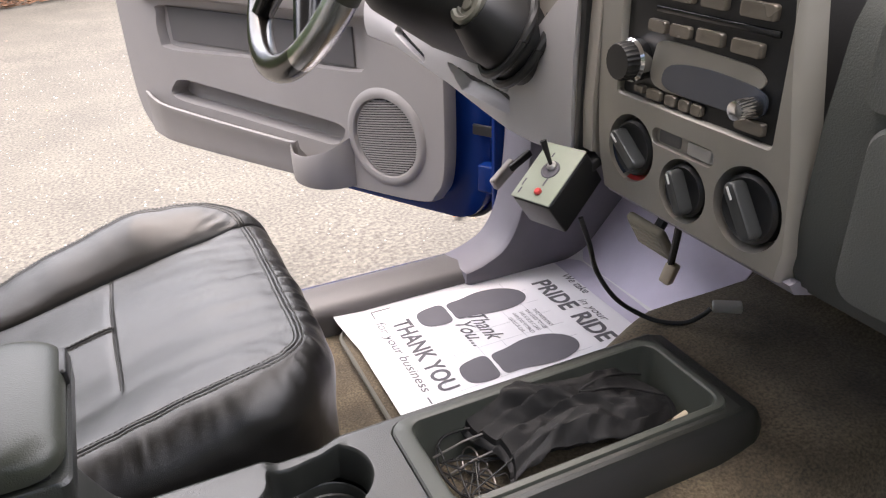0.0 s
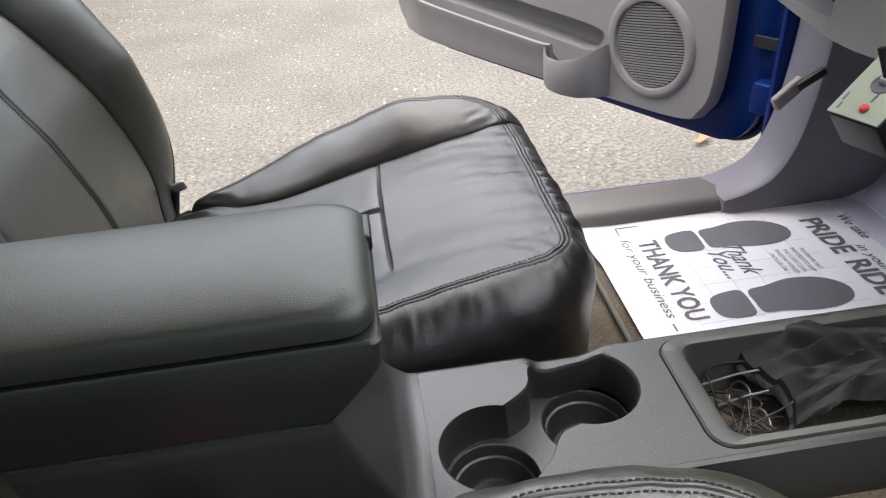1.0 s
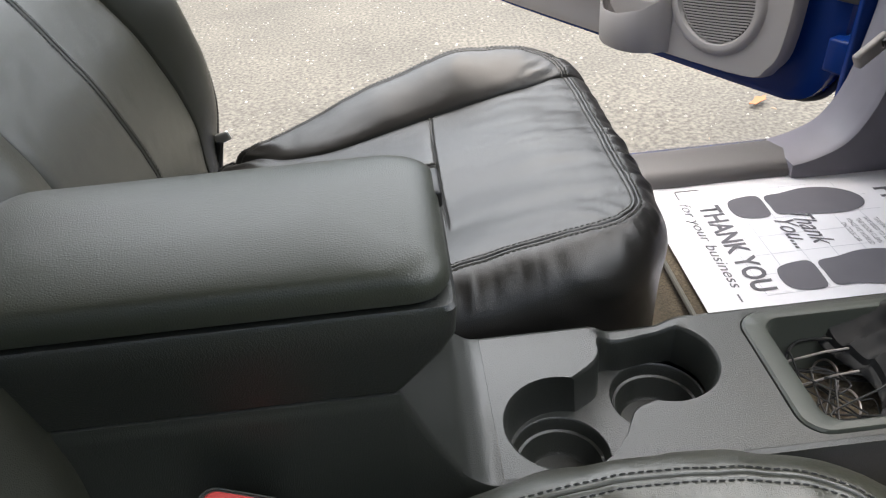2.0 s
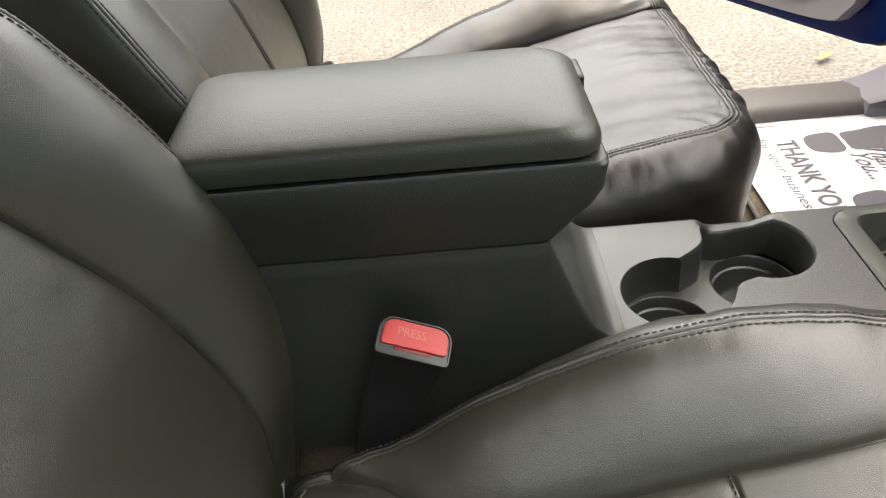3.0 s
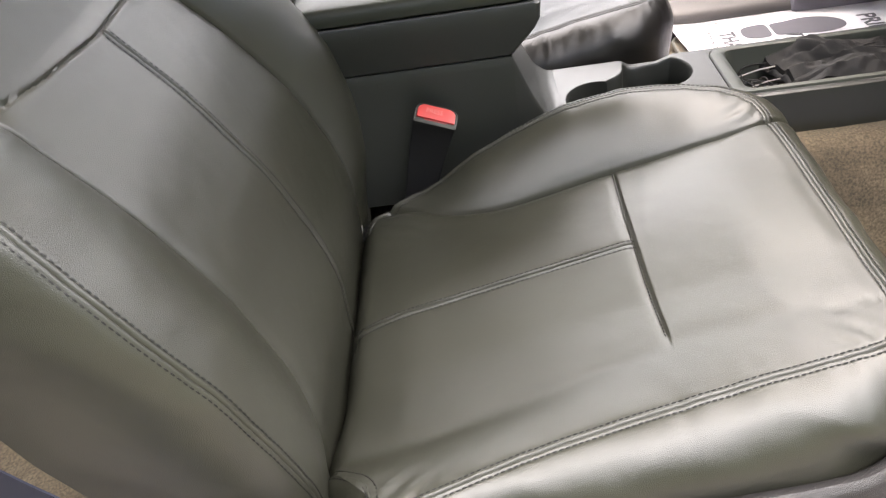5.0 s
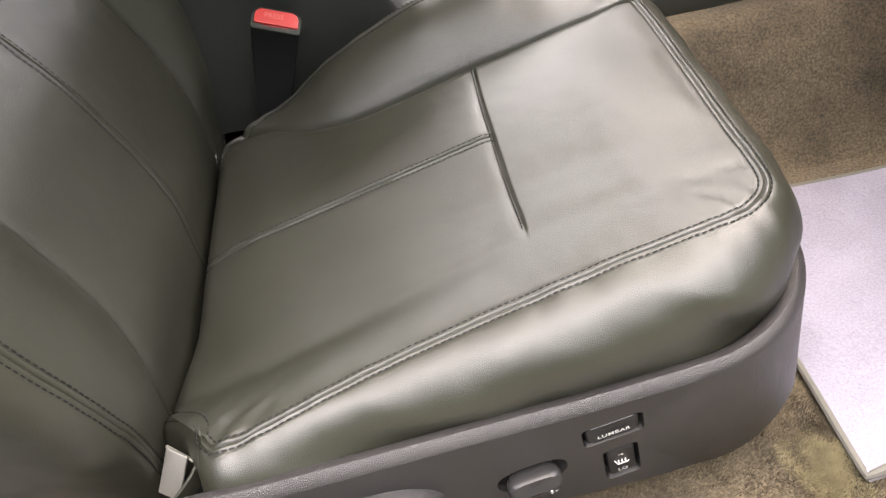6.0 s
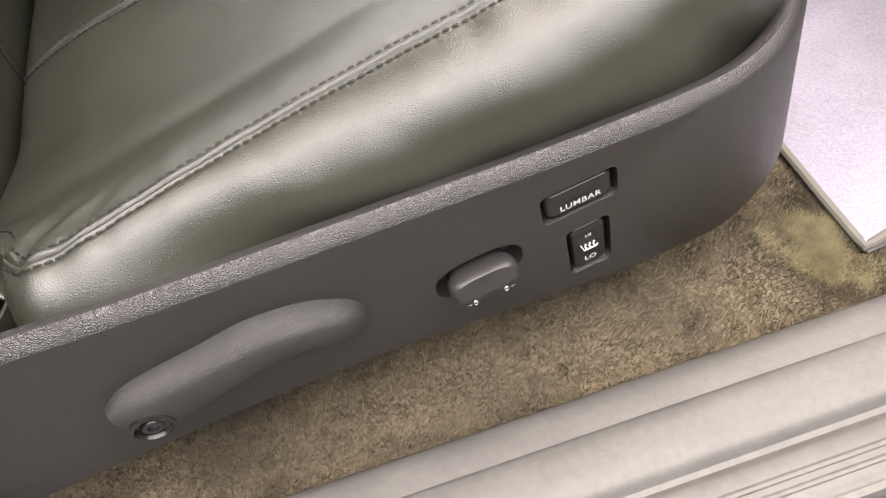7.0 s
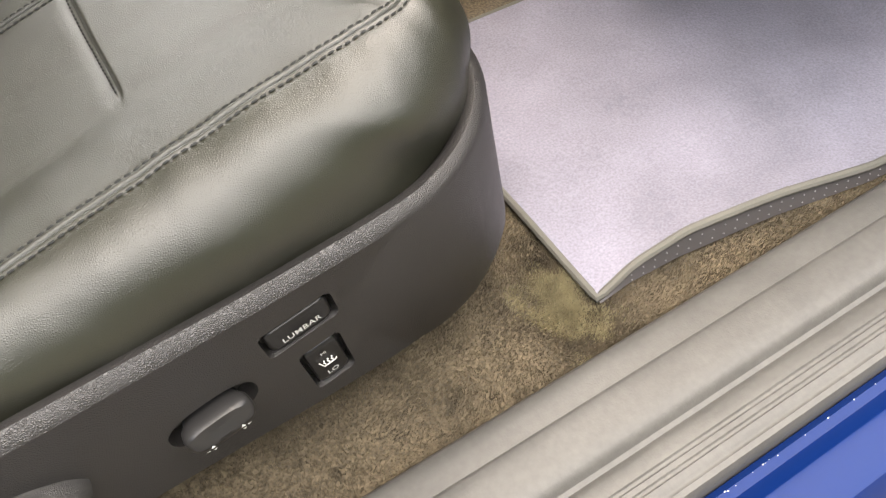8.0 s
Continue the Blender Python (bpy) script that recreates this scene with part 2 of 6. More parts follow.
def spread(breaks, n, near):
    """Places from 0 to 1, even, and closer together round each break."""
    at = set(np.linspace(0, 1, n).round(5))
    for b in breaks:
        at |= {round(float(np.clip(b + sg * d * near, 0, 1)), 5) for d in (0, 0.0007, 0.0014, 0.0022, 0.003, 0.004, 0.0052, 0.0066, 0.0082, 0.010, 0.0125, 0.016) for sg in (-1, 1)}
    at = sorted(at)
    out = [at[0]]
    for q in at[1:]:
        if q - out[-1] > 0.0003 * near:
            out.append(q)
    out[-1] = 1.0
    return np.array(out)


def pad(inner, outer, corners, x_break, lines, height, drop, bottom, skirt=26, n=100, pucker_by=1.0, drape=0.0):
    """A stuffed cover. Its top is a patch of rows and columns inside the closed inner outline, whose columns follow the given lines;
    a bulging skirt runs out to the outer outline and down to the bottom. corners: the four control points where the patch has its corners."""
    steps = 40
    a = np.array([p[:2] for p in smooth_path([(*q, 0) for q in inner], steps, True)])
    o = np.array([p[:2] for p in smooth_path([(*q, 0) for q in outer], steps, True)])
    take = lambda i, j: np.arange(i * steps, (j if j > i else j + len(inner)) * steps + 1) % len(a)
    left, front, right, back = (a[take(corners[k], corners[(k + 1) % 4])] for k in range(4))
    right, back = right[::-1], back[::-1]
    us = 0.66
    U = spread((us, 0.0, 1.0), n, 1.8)
    vb = [0.0] + [0.0 + (k + 1) / (len(lines) + 1) for k in range(len(lines))] + [1.0]
    V = spread(vb, n, 2.0)

    def side(c):
        x = np.interp(U, [0, us, 1], [c[0, 0], x_break, c[-1, 0]])
        xs = np.maximum.accumulate(c[:, 0] + np.arange(len(c)) * 1e-9)
        return np.c_[np.interp(x, xs, c[:, 0]), np.interp(x, xs, c[:, 1])]

    def end(c):
        run = np.r_[0, np.cumsum(np.hypot(*np.diff(c, axis=0).T))]
        return lambda t: np.stack([np.interp(t, run / run[-1], c[:, 0]), np.interp(t, run / run[-1], c[:, 1])], -1)

    L, R, F, B = side(left), side(right), end(front), end(back)
    grid = np.zeros((len(U), len(V), 2))
    for i, u in enumerate(U):
        x = L[i, 0] + 0.5 * (R[i, 0] - L[i, 0])
        ys = [(f(x) - L[i, 1]) / (R[i, 1] - L[i, 1]) for f in lines]
        lin = [(k + 1) / (len(lines) + 1) for k in range(len(lines))]
        e = min(1.0, u / 0.06)
        ys = [float(np.clip(q * e + w * (1 - e), 0.01, 0.99)) for q, w in zip(ys, lin)]
        v = np.interp(V, vb, [0.0, *ys, 1.0])
        p = L[i] + (R[i] - L[i]) * v[:, None]
        wf, wb = u ** 9, (1 - u) ** 9
        p = p + wf * (F(v) - (F(0.0) + (F(1.0) - F(0.0)) * v[:, None])) + wb * (B(v) - (B(0.0) + (B(1.0) - B(0.0)) * v[:, None]))
        grid[i] = p
    nu, nv = len(U), len(V)
    z = height(grid[..., 0], grid[..., 1])
    top = np.concatenate([grid, z[..., None]], -1).reshape(-1, 3)
    faces = [(i * nv + j, (i + 1) * nv + j, (i + 1) * nv + j + 1, i * nv + j + 1) for i in range(nu - 1) for j in range(nv - 1)]
    rim = [i * nv for i in range(nu)] + [(nu - 1) * nv + j for j in range(1, nv)] + [i * nv + nv - 1 for i in range(nu - 2, -1, -1)] + [j for j in range(nv - 2, 0, -1)]
    P = top[rim]
    near = np.array([np.argmin(np.hypot(*(a - q[:2]).T)) for q in P])
    way = np.roll(a, -1, axis=0) - np.roll(a, 1, axis=0)
    step_ = np.hypot(*way.T)
    at = near + 2 * np.sum((P[:, :2] - a[near]) * way[near], axis=1) / step_[near] ** 2
    O = P[:, :2] + np.c_[np.interp(at, np.arange(len(a)), (o - a)[:, 0], period=len(a)), np.interp(at, np.arange(len(a)), (o - a)[:, 1], period=len(a))]
    m = len(rim)
    layers, last = [top], rim
    along = np.r_[0, np.cumsum(np.hypot(*np.diff(P[:, :2], axis=0).T))]
    pucker = pucker_by * np.clip(0.55 + 1.2 * wrinkle(along * 4, along * 0, 1.0, 7.0), 0, 1)
    gap = O - P[:, :2]
    unit = gap / np.maximum(np.hypot(*gap.T), 1e-4)[:, None]
    for q_ in [0.006, 0.012, 0.018, 0.025, 0.033, 0.042, 0.054, 0.07, 0.09, 0.12, *np.linspace(0.16, 1, skirt)]:
        if q_ < 0.6:
            ang = q_ / 0.6 * math.pi / 2
            f, zz = math.sin(ang), P[:, 2] - drop * (1 - math.cos(ang))
        else:
            w = (q_ - 0.6) / 0.4
            f, zz = 1 - 0.10 * w * w, (P[:, 2] - drop) * (1 - w) + bottom * w
        ring = P[:, :2] + gap * f
        out = np.hypot(*gap.T) * f
        zz = zz + 0.0016 * (1 - np.exp(-(out / 0.0008) ** 2)) + 0.0005 * np.exp(-((out - 0.0026) / 0.0014) ** 2) - 0.0005 * np.exp(-((out - 0.0050) / 0.0010) ** 2)
        puff = 0.0022 * wrinkle(ring[:, 0] + 0.6 * zz, ring[:, 1] + 0.6 * zz, 24, 0.6) * min(1, q_ * 4) + 0.0055 * wrinkle(along * 85, along * 0, 1.0, 3.0 + q_ * 0.8) * math.exp(-((q_ - 0.20) / 0.14) ** 2) * pucker
        if drape:
            swing = wrinkle(ring[:, 0] * 7 + zz * 16, ring[:, 1] * 7 - zz * 6, 1.0, 14.0) + 0.5 * wrinkle(ring[:, 0] * 15 + zz * 30, ring[:, 1] * 15 - zz * 10, 1.0, 5.0)
            puff = puff + drape * swing * math.sin(min(1.0, q_ * 1.15) * math.pi) - drape * 0.35 * ease((q_ - 0.35) / 0.4)
        ring = ring + unit * puff[:, None]
        zz = zz + 0.0034 * wrinkle(along * 95, along * 0, 1.0, 9.0 + q_ * 0.6) * math.exp(-((q_ - 0.16) / 0.10) ** 2) * pucker
        base = sum(len(l) for l in layers)
        layers.append(np.c_[ring, zz])
        now = list(range(base, base + m))
        faces += [(last[i], last[(i + 1) % m], now[(i + 1) % m], now[i]) for i in range(m)]
        last = now
    room = np.maximum(np.hypot(*gap.T), 0.006)
    run_ = np.roll(P[:, :2], -3, axis=0) - np.roll(P[:, :2], 3, axis=0)
    unit = np.c_[run_[:, 1], -run_[:, 0]] / np.maximum(np.hypot(*run_.T), 1e-6)[:, None]
    unit = unit * np.sign(np.sum(unit * gap, axis=1) + 1e-9)[:, None]
    rows = []
    for off in (0.0050, -0.0050):
        q = P[:, :2] + unit * off
        if off > 0:
            zq = P[:, 2] + 0.0014 - drop * (1 - np.sqrt(1 - np.minimum(off / room, 0.98) ** 2))
        else:
            zq = height(q[:, 0], q[:, 1])
        rows.append([tuple(k) for k in np.c_[q, zq]])
        rows[-1].append(rows[-1][0])
    return np.concatenate(layers), faces, last, rows


def stitches(pts, step=0.0058, size=0.0042, r=0.00080, lift=0.0006):
    """Short thread stitches along 3D points."""
    verts, faces = [], []
    run, want = 0.0, 0.0
    for a, b in zip(pts[:-1], pts[1:]):
        a, b = Vector(a), Vector(b)
        length = (b - a).length
        if length < 1e-6:
            continue
        way = (b - a) / length
        while want < run + length:
            c = a + way * (want - run) + Vector((0, 0, lift))
            side = way.cross(Vector((0.05, 0.03, 1))).normalized()
            up = side.cross(way)
            o = len(verts)
            for e, rr in ((-0.5, 0.3), (-0.3, 1), (0.3, 1), (0.5, 0.3)):
                verts += [tuple(c + way * size * e + side * r * rr * u + up * r * rr * v) for u, v in ((1, 0), (0, 1), (-1, 0), (0, -1))]
            for k in range(3):
                faces += [(o + 4 * k + i, o + 4 * k + (i + 1) % 4, o + 4 * k + 4 + (i + 1) % 4, o + 4 * k + 4 + i) for i in range(4)]
            want += step
        run += length
    return verts, faces


def moved(vf, m):
    return [tuple(m @ Vector(v)) for v in vf[0]], vf[1]


def sweep_x(profile, x0, x1, n=2, wobble=0.0):
    """A closed (y, z) profile drawn out along x."""
    rings = [[(x0 + (x1 - x0) * k / n, y, z) for y, z in profile] for k in range(n + 1)]
    return loft(rings)


# ---- ground and surroundings ----
LITTER = material("dry_leaf_crumbs", (0.42, 0.22, 0.09), 0.8, color2=(0.42, 0.40, 0.36), vary_size=1.7)


def build_ground():
    n = 90
    xs = np.r_[-400, -60, -14, np.linspace(-5, 7, n), 16, 60, 400]
    ys = np.r_[-400, -60, -14, np.linspace(-4, 10, n), 18, 60, 400]
    gx, gy = np.meshgrid(xs, ys, indexing="ij")
    gz = 0.012 * wrinkle(gx, gy, 0.8) + 0.004 * wrinkle(gx, gy, 3.1, 2.0)
    k = len(ys)
    faces = [(i * k + j, (i + 1) * k + j, (i + 1) * k + j + 1, i * k + j + 1) for i in range(len(xs) - 1) for j in range(k - 1)]
    tagged(mesh_object("ground", np.c_[gx.ravel(), gy.ravel(), gz.ravel()], faces, ASPHALT), "pale worn asphalt driveway with loose grit", "ground", kind="structure")
    rng = random.Random(4)
    verts, fcs = [], []
    for _ in range(2600):
        x, y = rng.uniform(-2.2, 2.6), rng.uniform(0.75, 5.5)
        r = rng.uniform(0.003, 0.008) * (1.4 if rng.random() < 0.05 else 1)
        z = 0.012 * noise.noise(Vector((x * 0.8, y * 0.8, 0))) + 0.004 * noise.noise(Vector((x * 3.1, y * 3.1, 2.0)))
        o, a0 = len(verts), rng.uniform(0, 6)
        verts += [(x + r * rng.uniform(0.7, 1.2) * math.cos(a0 + q * 1.2566), y + r * rng.uniform(0.7, 1.2) * math.sin(a0 + q * 1.2566), z - 0.001) for q in range(5)]
        verts.append((x, y, z + r * 0.7))
        fcs += [(o + q, o + (q + 1) % 5, o + 5) for q in range(5)]
    tagged(mesh_object("gravel", verts, fcs, STONE, smooth=False), "pale loose pebbles scattered on the asphalt", "gravel", kind="stuff")
    # fallen leaf
    pts = [(0.035 * math.cos(a) * (1 + 0.2 * math.sin(5 * a)), 0.018 * math.sin(a) * (1 + 0.2 * math.sin(5 * a))) for a in np.linspace(0, 2 * math.pi, 22, endpoint=False)]
    verts = [(1.145 + x, 1.76 + y + 0.6 * x, 0.014 + 9 * y * y) for x, y in pts] + [(1.145 + x, 1.76 + y + 0.6 * x, 0.016 + 9 * y * y) for x, y in pts]
    n = len(pts)
    fcs = [tuple(range(n)), tuple(range(n, 2 * n))] + [(i, (i + 1) % n, n + (i + 1) % n, n + i) for i in range(n)]
    tagged(mesh_object("fallen_leaf", verts, fcs, LEAF), "curled orange dry leaf lying on the asphalt", "leaf")
    # crumbs of dry leaves
    verts, fcs = [], []
    for _ in range(150):
        x, y, a, q = rng.uniform(-2.4, 2.0), rng.uniform(0.95, 6.5), rng.uniform(0, 6.28), rng.uniform(0.004, 0.016)
        o = len(verts)
        for e, w in ((-1, 0), (-0.2, 0.45), (1, 0), (0.1, -0.4)):
            verts.append((x + q * (e * math.cos(a) - w * math.sin(a)), y + q * (e * math.sin(a) + w * math.cos(a)), 0.017 + (0.004 if w else 0.0)))
        fcs.append((o, o + 1, o + 2, o + 3))
    tagged(mesh_object("leaf_litter", verts, fcs, LITTER, smooth=False), "small dry leaf crumbs on the asphalt", "leaves", kind="stuff")
    # shrub border round the lot; the unseen passenger side is added to block light
    path = smooth_path([(-3.6, 2.9, 0), (-2.3, 5.0, 0), (-1.3, 7.8, 0), (0.2, 8.9, 0), (3, 9.9, 0), (8, 10, 0), (13, 6, 0), (11, -1.5, 0), (5, -3.2, 0), (1.2, -2.9, 0), (-2.5, -3.0, 0), (-8, -3, 0), (-9, 1, 0)], 14, True)
    n = len(path)
    verts, fcs, mv, mf = [], [], [], []
    for k in range(64000):
        i = int((rng.random() ** 1.8 if k % 2 else rng.random()) * n) % n
        p, q = path[i], path[(i + 1) % n]
        t = (q - p).normalized()
        out = Vector((t.y, -t.x, 0))
        if out.dot(p) < 0:
            out = -out
        c = p.lerp(q, rng.random()) + out * (0.35 + rng.random() * 1.6)
        # taller at negative y, where the added row cuts the side light
        top = 2.3 + 0.8 * max(0.0, min(1.0, (-c.y - 0.5) / 2.0)) + 0.9 * noise.noise(Vector((c.x * 0.5, c.y * 0.5, 0)))
        c.z = rng.uniform(0.02, 1) ** 0.9 * top
        a = Vector((rng.gauss(0, 1), rng.gauss(0, 1), rng.gauss(0, 1))).normalized()
        b = a.orthogonal().normalized()
        s = rng.uniform(0.05, 0.13)
        o = len(verts)
        verts += [tuple(c - a * s), tuple(c + b * s * 0.5), tuple(c + a * s), tuple(c - b * s * 0.5)]
        fcs.append((o, o + 1, o + 2, o + 3))
    tagged(mesh_object("shrub_border", verts, fcs, GRASS, smooth=False), "leafy green shrubs along the asphalt, with an added unseen row on the passenger side", "shrubs", kind="stuff")
    for _ in range(5000):
        i = int(rng.random() * 5 * 14)
        p, q = path[i], path[i + 1]
        t = (q - p).normalized()
        out = Vector((t.y, -t.x, 0))
        if out.dot(p) < 0:
            out = -out
        c = p.lerp(q, rng.random()) + out * (rng.random() ** 1.5 * 0.9 - 0.05) + Vector((0, 0, 0.012 + 0.03 * rng.random()))
        a, r = rng.uniform(0, 6.28), rng.uniform(0.015, 0.05)
        o = len(mv)
        mv += [(c.x + r * math.cos(a), c.y + r * math.sin(a), c.z), (c.x - r * 0.3 * math.sin(a), c.y + r * 0.3 * math.cos(a), c.z + 0.008), (c.x - r * math.cos(a), c.y - r * math.sin(a), c.z), (c.x + r * 0.3 * math.sin(a), c.y - r * 0.3 * math.cos(a), c.z - 0.004)]
        mf.append((o, o + 1, o + 2, o + 3))
    tagged(mesh_object("mulch", mv, mf, MULCH, smooth=False), "red-brown mulch and dry leaves under the shrubs", "mulch", kind="stuff")


build_ground()


# ---- cab shell ----
def build_cab():
    # floor with a tunnel and toe board
    xs, ys = np.linspace(-1.25, 1.08, 90), np.linspace(-0.70, 0.64, 70)
    gx, gy = np.meshgrid(xs, ys, indexing="ij")
    side = np.abs(gy - 0.02)
    rise = np.clip((gx - 0.56) / 0.1, 0, 1)
    t = np.clip((0.235 + 0.04 * rise - side) / (0.115 + 0.015 * rise), 0, 1)
    ahead = ease((gx - 0.18) / 0.10)
    gz = 0.42 + (0.10 + 0.085 * ahead * (1 - rise) + 0.113 * rise) * t * t * (3 - 2 * t) + np.clip(gx - 0.86, 0, 1) * 1.1
    gz = gz + 0.004 * wrinkle(gx, gy, 7) + 0.002 * wrinkle(gx, gy, 23, 3.0)
    k = len(ys)
    faces = [(i * k + j, (i + 1) * k + j, (i + 1) * k + j + 1, i * k + j + 1) for i in range(len(xs) - 1) for j in range(k - 1)]
    floor = mesh_object("floor", np.c_[gx.ravel(), gy.ravel(), gz.ravel()], faces, CARPET)
    tagged(floor, "worn brown cut-pile carpet on the cab floor", "floor", kind="structure")
    # pile of the carpet near the sill
    rng = random.Random(9)
    verts, fcs = [], []
    # fibres of a paler, yellower patch beside the mat are kept apart
    worn, pale_faces = [], []
    for k in range(138000):
        if k < 120000:
            x, y = rng.uniform(-0.36, 0.66), rng.uniform(-0.697, -0.50)
        else:
            x, y = rng.gauss(0.300, 0.020), rng.gauss(-0.628, 0.030)
            if not -0.69 < y < -0.53:
                continue
        in_patch = math.hypot((x - 0.298) / 0.040, (y + 0.628) / 0.055) < 0.8 + 0.7 * noise.noise(Vector((x * 40, y * 40, 4.0))) + rng.gauss(0, 0.12)
        z = 0.42 + 0.004 * noise.noise(Vector((x * 7, y * 7, 0))) + 0.002 * noise.noise(Vector((x * 23, y * 23, 3.0)))
        h, a, w = rng.uniform(0.0018, 0.0046), rng.uniform(0, 6.28), rng.uniform(0.0004, 0.0008)
        lx = rng.gauss(0.0010, 0.0012) + 0.0022 * noise.noise(Vector((x * 11, y * 16, 8.0)))
        ly = rng.gauss(0.0, 0.0012) + 0.0022 * noise.noise(Vector((x * 13, y * 18, 15.0)))
        vs, fs = (worn, pale_faces) if in_patch else (verts, fcs)
        o = len(vs)
        c, s = math.cos(a) * w, math.sin(a) * w
        vs += [(x - c, y - s, z - 0.001), (x + c, y + s, z - 0.001), (x + lx, y + ly, z + h)]
        fs.append((o, o + 1, o + 2))
    pile = mesh_object("carpet_pile", verts, fcs, CARPET_PILE, floor, smooth=False)
    tagged(pile, "short brown carpet fibres", kind="stuff")
    tagged(mesh_object("pale_pile", worn, pale_faces, CARPET_PALE, floor, smooth=False), "pale yellow carpet fibres beside the mat", kind="stuff")

    # padded toe board of the driver footwell
    rings = [[(0.80 + q * 0.22, y, 0.452 + max(0.0, q * 0.22 - 0.06) * 1.12 + d) for y in np.linspace(0.27, 0.614, 8)] for q, d in [(k / 8, 0.0) for k in range(9)]]
    under_ = [[(x, y, z - 0.02) for x, y, z in ring] for ring in rings]
    tagged(mesh_object("toe_board", *join(loft(rings, False, False, False), loft(under_, False, False, False)), LILAC_PANEL), "lilac-grey padded toe board ahead of the paper", "toe board", kind="structure")

    # sills
    prof = [(-0.692, 0.40), (-0.692, 0.440), (-0.697, 0.450), (-0.704, 0.4545), (-0.712, 0.4560), (-0.7245, 0.4562), (-0.7262, 0.4590), (-0.729, 0.4608), (-0.738, 0.4616), (-0.752, 0.4616), (-0.762, 0.4606),
            (-0.7668, 0.4578), (-0.7698, 0.4528), (-0.7735, 0.4516), (-0.7768, 0.4556), (-0.780, 0.4580), (-0.7895, 0.4582), (-0.7908, 0.4569), (-0.7930, 0.4569), (-0.7943, 0.4580), (-0.798, 0.4580), (-0.7992, 0.4569), (-0.8012, 0.4569), (-0.8024, 0.4580),
            (-0.808, 0.4578), (-0.8092, 0.4569), (-0.8112, 0.4569), (-0.8124, 0.4576), (-0.8165, 0.4570), (-0.8195, 0.452), (-0.822, 0.43), (-0.822, 0.40)]
    sill = mesh_object("door_sill", *sweep_x(prof, -0.62, 1.0, 8), GREY_SILL)
    tagged(sill, "scuffed grey plastic sill plate with long ribs", "door sill", kind="structure")
    prof = [(-0.820, 0.30), (-0.822, 0.440), (-0.827, 0.446), (-0.834, 0.444), (-0.838, 0.436), (-0.843, 0.426), (-0.850, 0.423), (-0.862, 0.424), (-0.876, 0.420), (-0.890, 0.40), (-0.896, 0.36), (-0.890, 0.22), (-0.85, 0.20), (-0.82, 0.22)]
    ROCKER = tagged(mesh_object("rocker_panel", *sweep_x(prof, -0.9, 1.3, 6), BLUE), "glossy blue painted rocker panel below the sill", "body panel", kind="structure")
    chips, rng = [], random.Random(31)
    for _ in range(46):
        cx, cy, rr = rng.uniform(-0.1, 0.5), -0.8275 + rng.uniform(-0.0008, 0.0008), rng.uniform(0.0003, 0.0009)
        chips.append(([(cx + rr * rng.uniform(0.7, 1.5) * math.cos(q), cy + rr * 0.6 * math.sin(q), 0.4464) for q in np.linspace(0, 5.4, 7)] + [(cx, cy, 0.4470)], [(q, (q + 1) % 7, 7) for q in range(7)]))
    tagged(mesh_object("paint_chips", *join(*chips), WHITE, ROCKER), "small white chips along the painted edge", kind="stuff")
    prof = [(0.622, 0.40), (0.622, 0.462), (0.628, 0.474), (0.64, 0.480), (0.668, 0.482), (0.70, 0.480), (0.714, 0.474), (0.72, 0.46), (0.722, 0.40)]
    tagged(mesh_object("door_sill", *sweep_x(prof, -0.62, 0.615, 6), GREY_PANEL_DARK), "grey plastic sill plate on the driver side", "door sill", kind="structure")
    prof = [(0.722, 0.30), (0.722, 0.455), (0.735, 0.46), (0.76, 0.45), (0.79, 0.42), (0.80, 0.36), (0.79, 0.22), (0.74, 0.2)]
    tagged(mesh_object("rocker_panel", *sweep_x(prof, -0.9, 1.3, 6), BLUE), "glossy blue painted rocker panel below the sill", "body panel", kind="structure")

    # roof, pillars, rear and front walls of the cab
    def roof_sheet(x0, x1, y0, y1, z, h):
        """A roof skin with a slight crown and a rolled rim."""
        rings = []
        for q in np.linspace(0, 1, 13):
            x = x0 + (x1 - x0) * q
            drop = 0.018 * (2 * q - 1) ** 4
            ys = np.linspace(y0, y1, 15)
            up = [(x, y, z + h - drop - 0.03 * abs(2 * (y - y0) / (y1 - y0) - 1) ** 5) for y in ys]
            low = [(x, y, z - drop - 0.03 * abs(2 * (y - y0) / (y1 - y0) - 1) ** 5) for y in ys[::-1]]
            rings.append(up + low)
        return loft(rings)

    tagged(mesh_object("ceiling", *roof_sheet(-1.30, 0.33, -0.57, 0.57, 1.505, 0.045), ROOF_CLOTH), "pale grey cloth headliner", "ceiling", kind="structure")
    tagged(mesh_object("roof_panel", *roof_sheet(-1.32, 0.35, -0.60, 0.60, 1.557, 0.03), BLUE), "blue painted steel roof panel", "body panel", kind="structure")
    for side in (-1, 1):
        px, pw = (-0.66, 0.18) if side < 0 else (-0.68, 0.16)
        bm = box(px, side * 0.735, 0.73, pw, 0.09, 0.62, 0.03)
        upper = [[(px + a, side * (0.735 - 0.165 * q) + b, 1.02 + 0.52 * q) for a, b in rounded_rect(0.02 - pw / 2, -0.04, pw / 2 - 0.02, 0.04, 0.02)] for q in np.linspace(0, 1, 5)]
        tagged(mesh_object("pillar_upper", *loft(upper), GREY_PANEL), "grey trimmed pillar between the side windows", "pillar", kind="structure")
        tagged(part("pillar", bm, GREY_PANEL), "grey trimmed pillar behind the front door", "pillar", kind="structure")
        bm = box(-1.0, side * 0.74, 0.72, 0.55, 0.08, 0.62, 0.02)
        tagged(part("wall_side", bm, GREY_PANEL), "grey trimmed rear side panel of the cab", "wall", kind="structure")
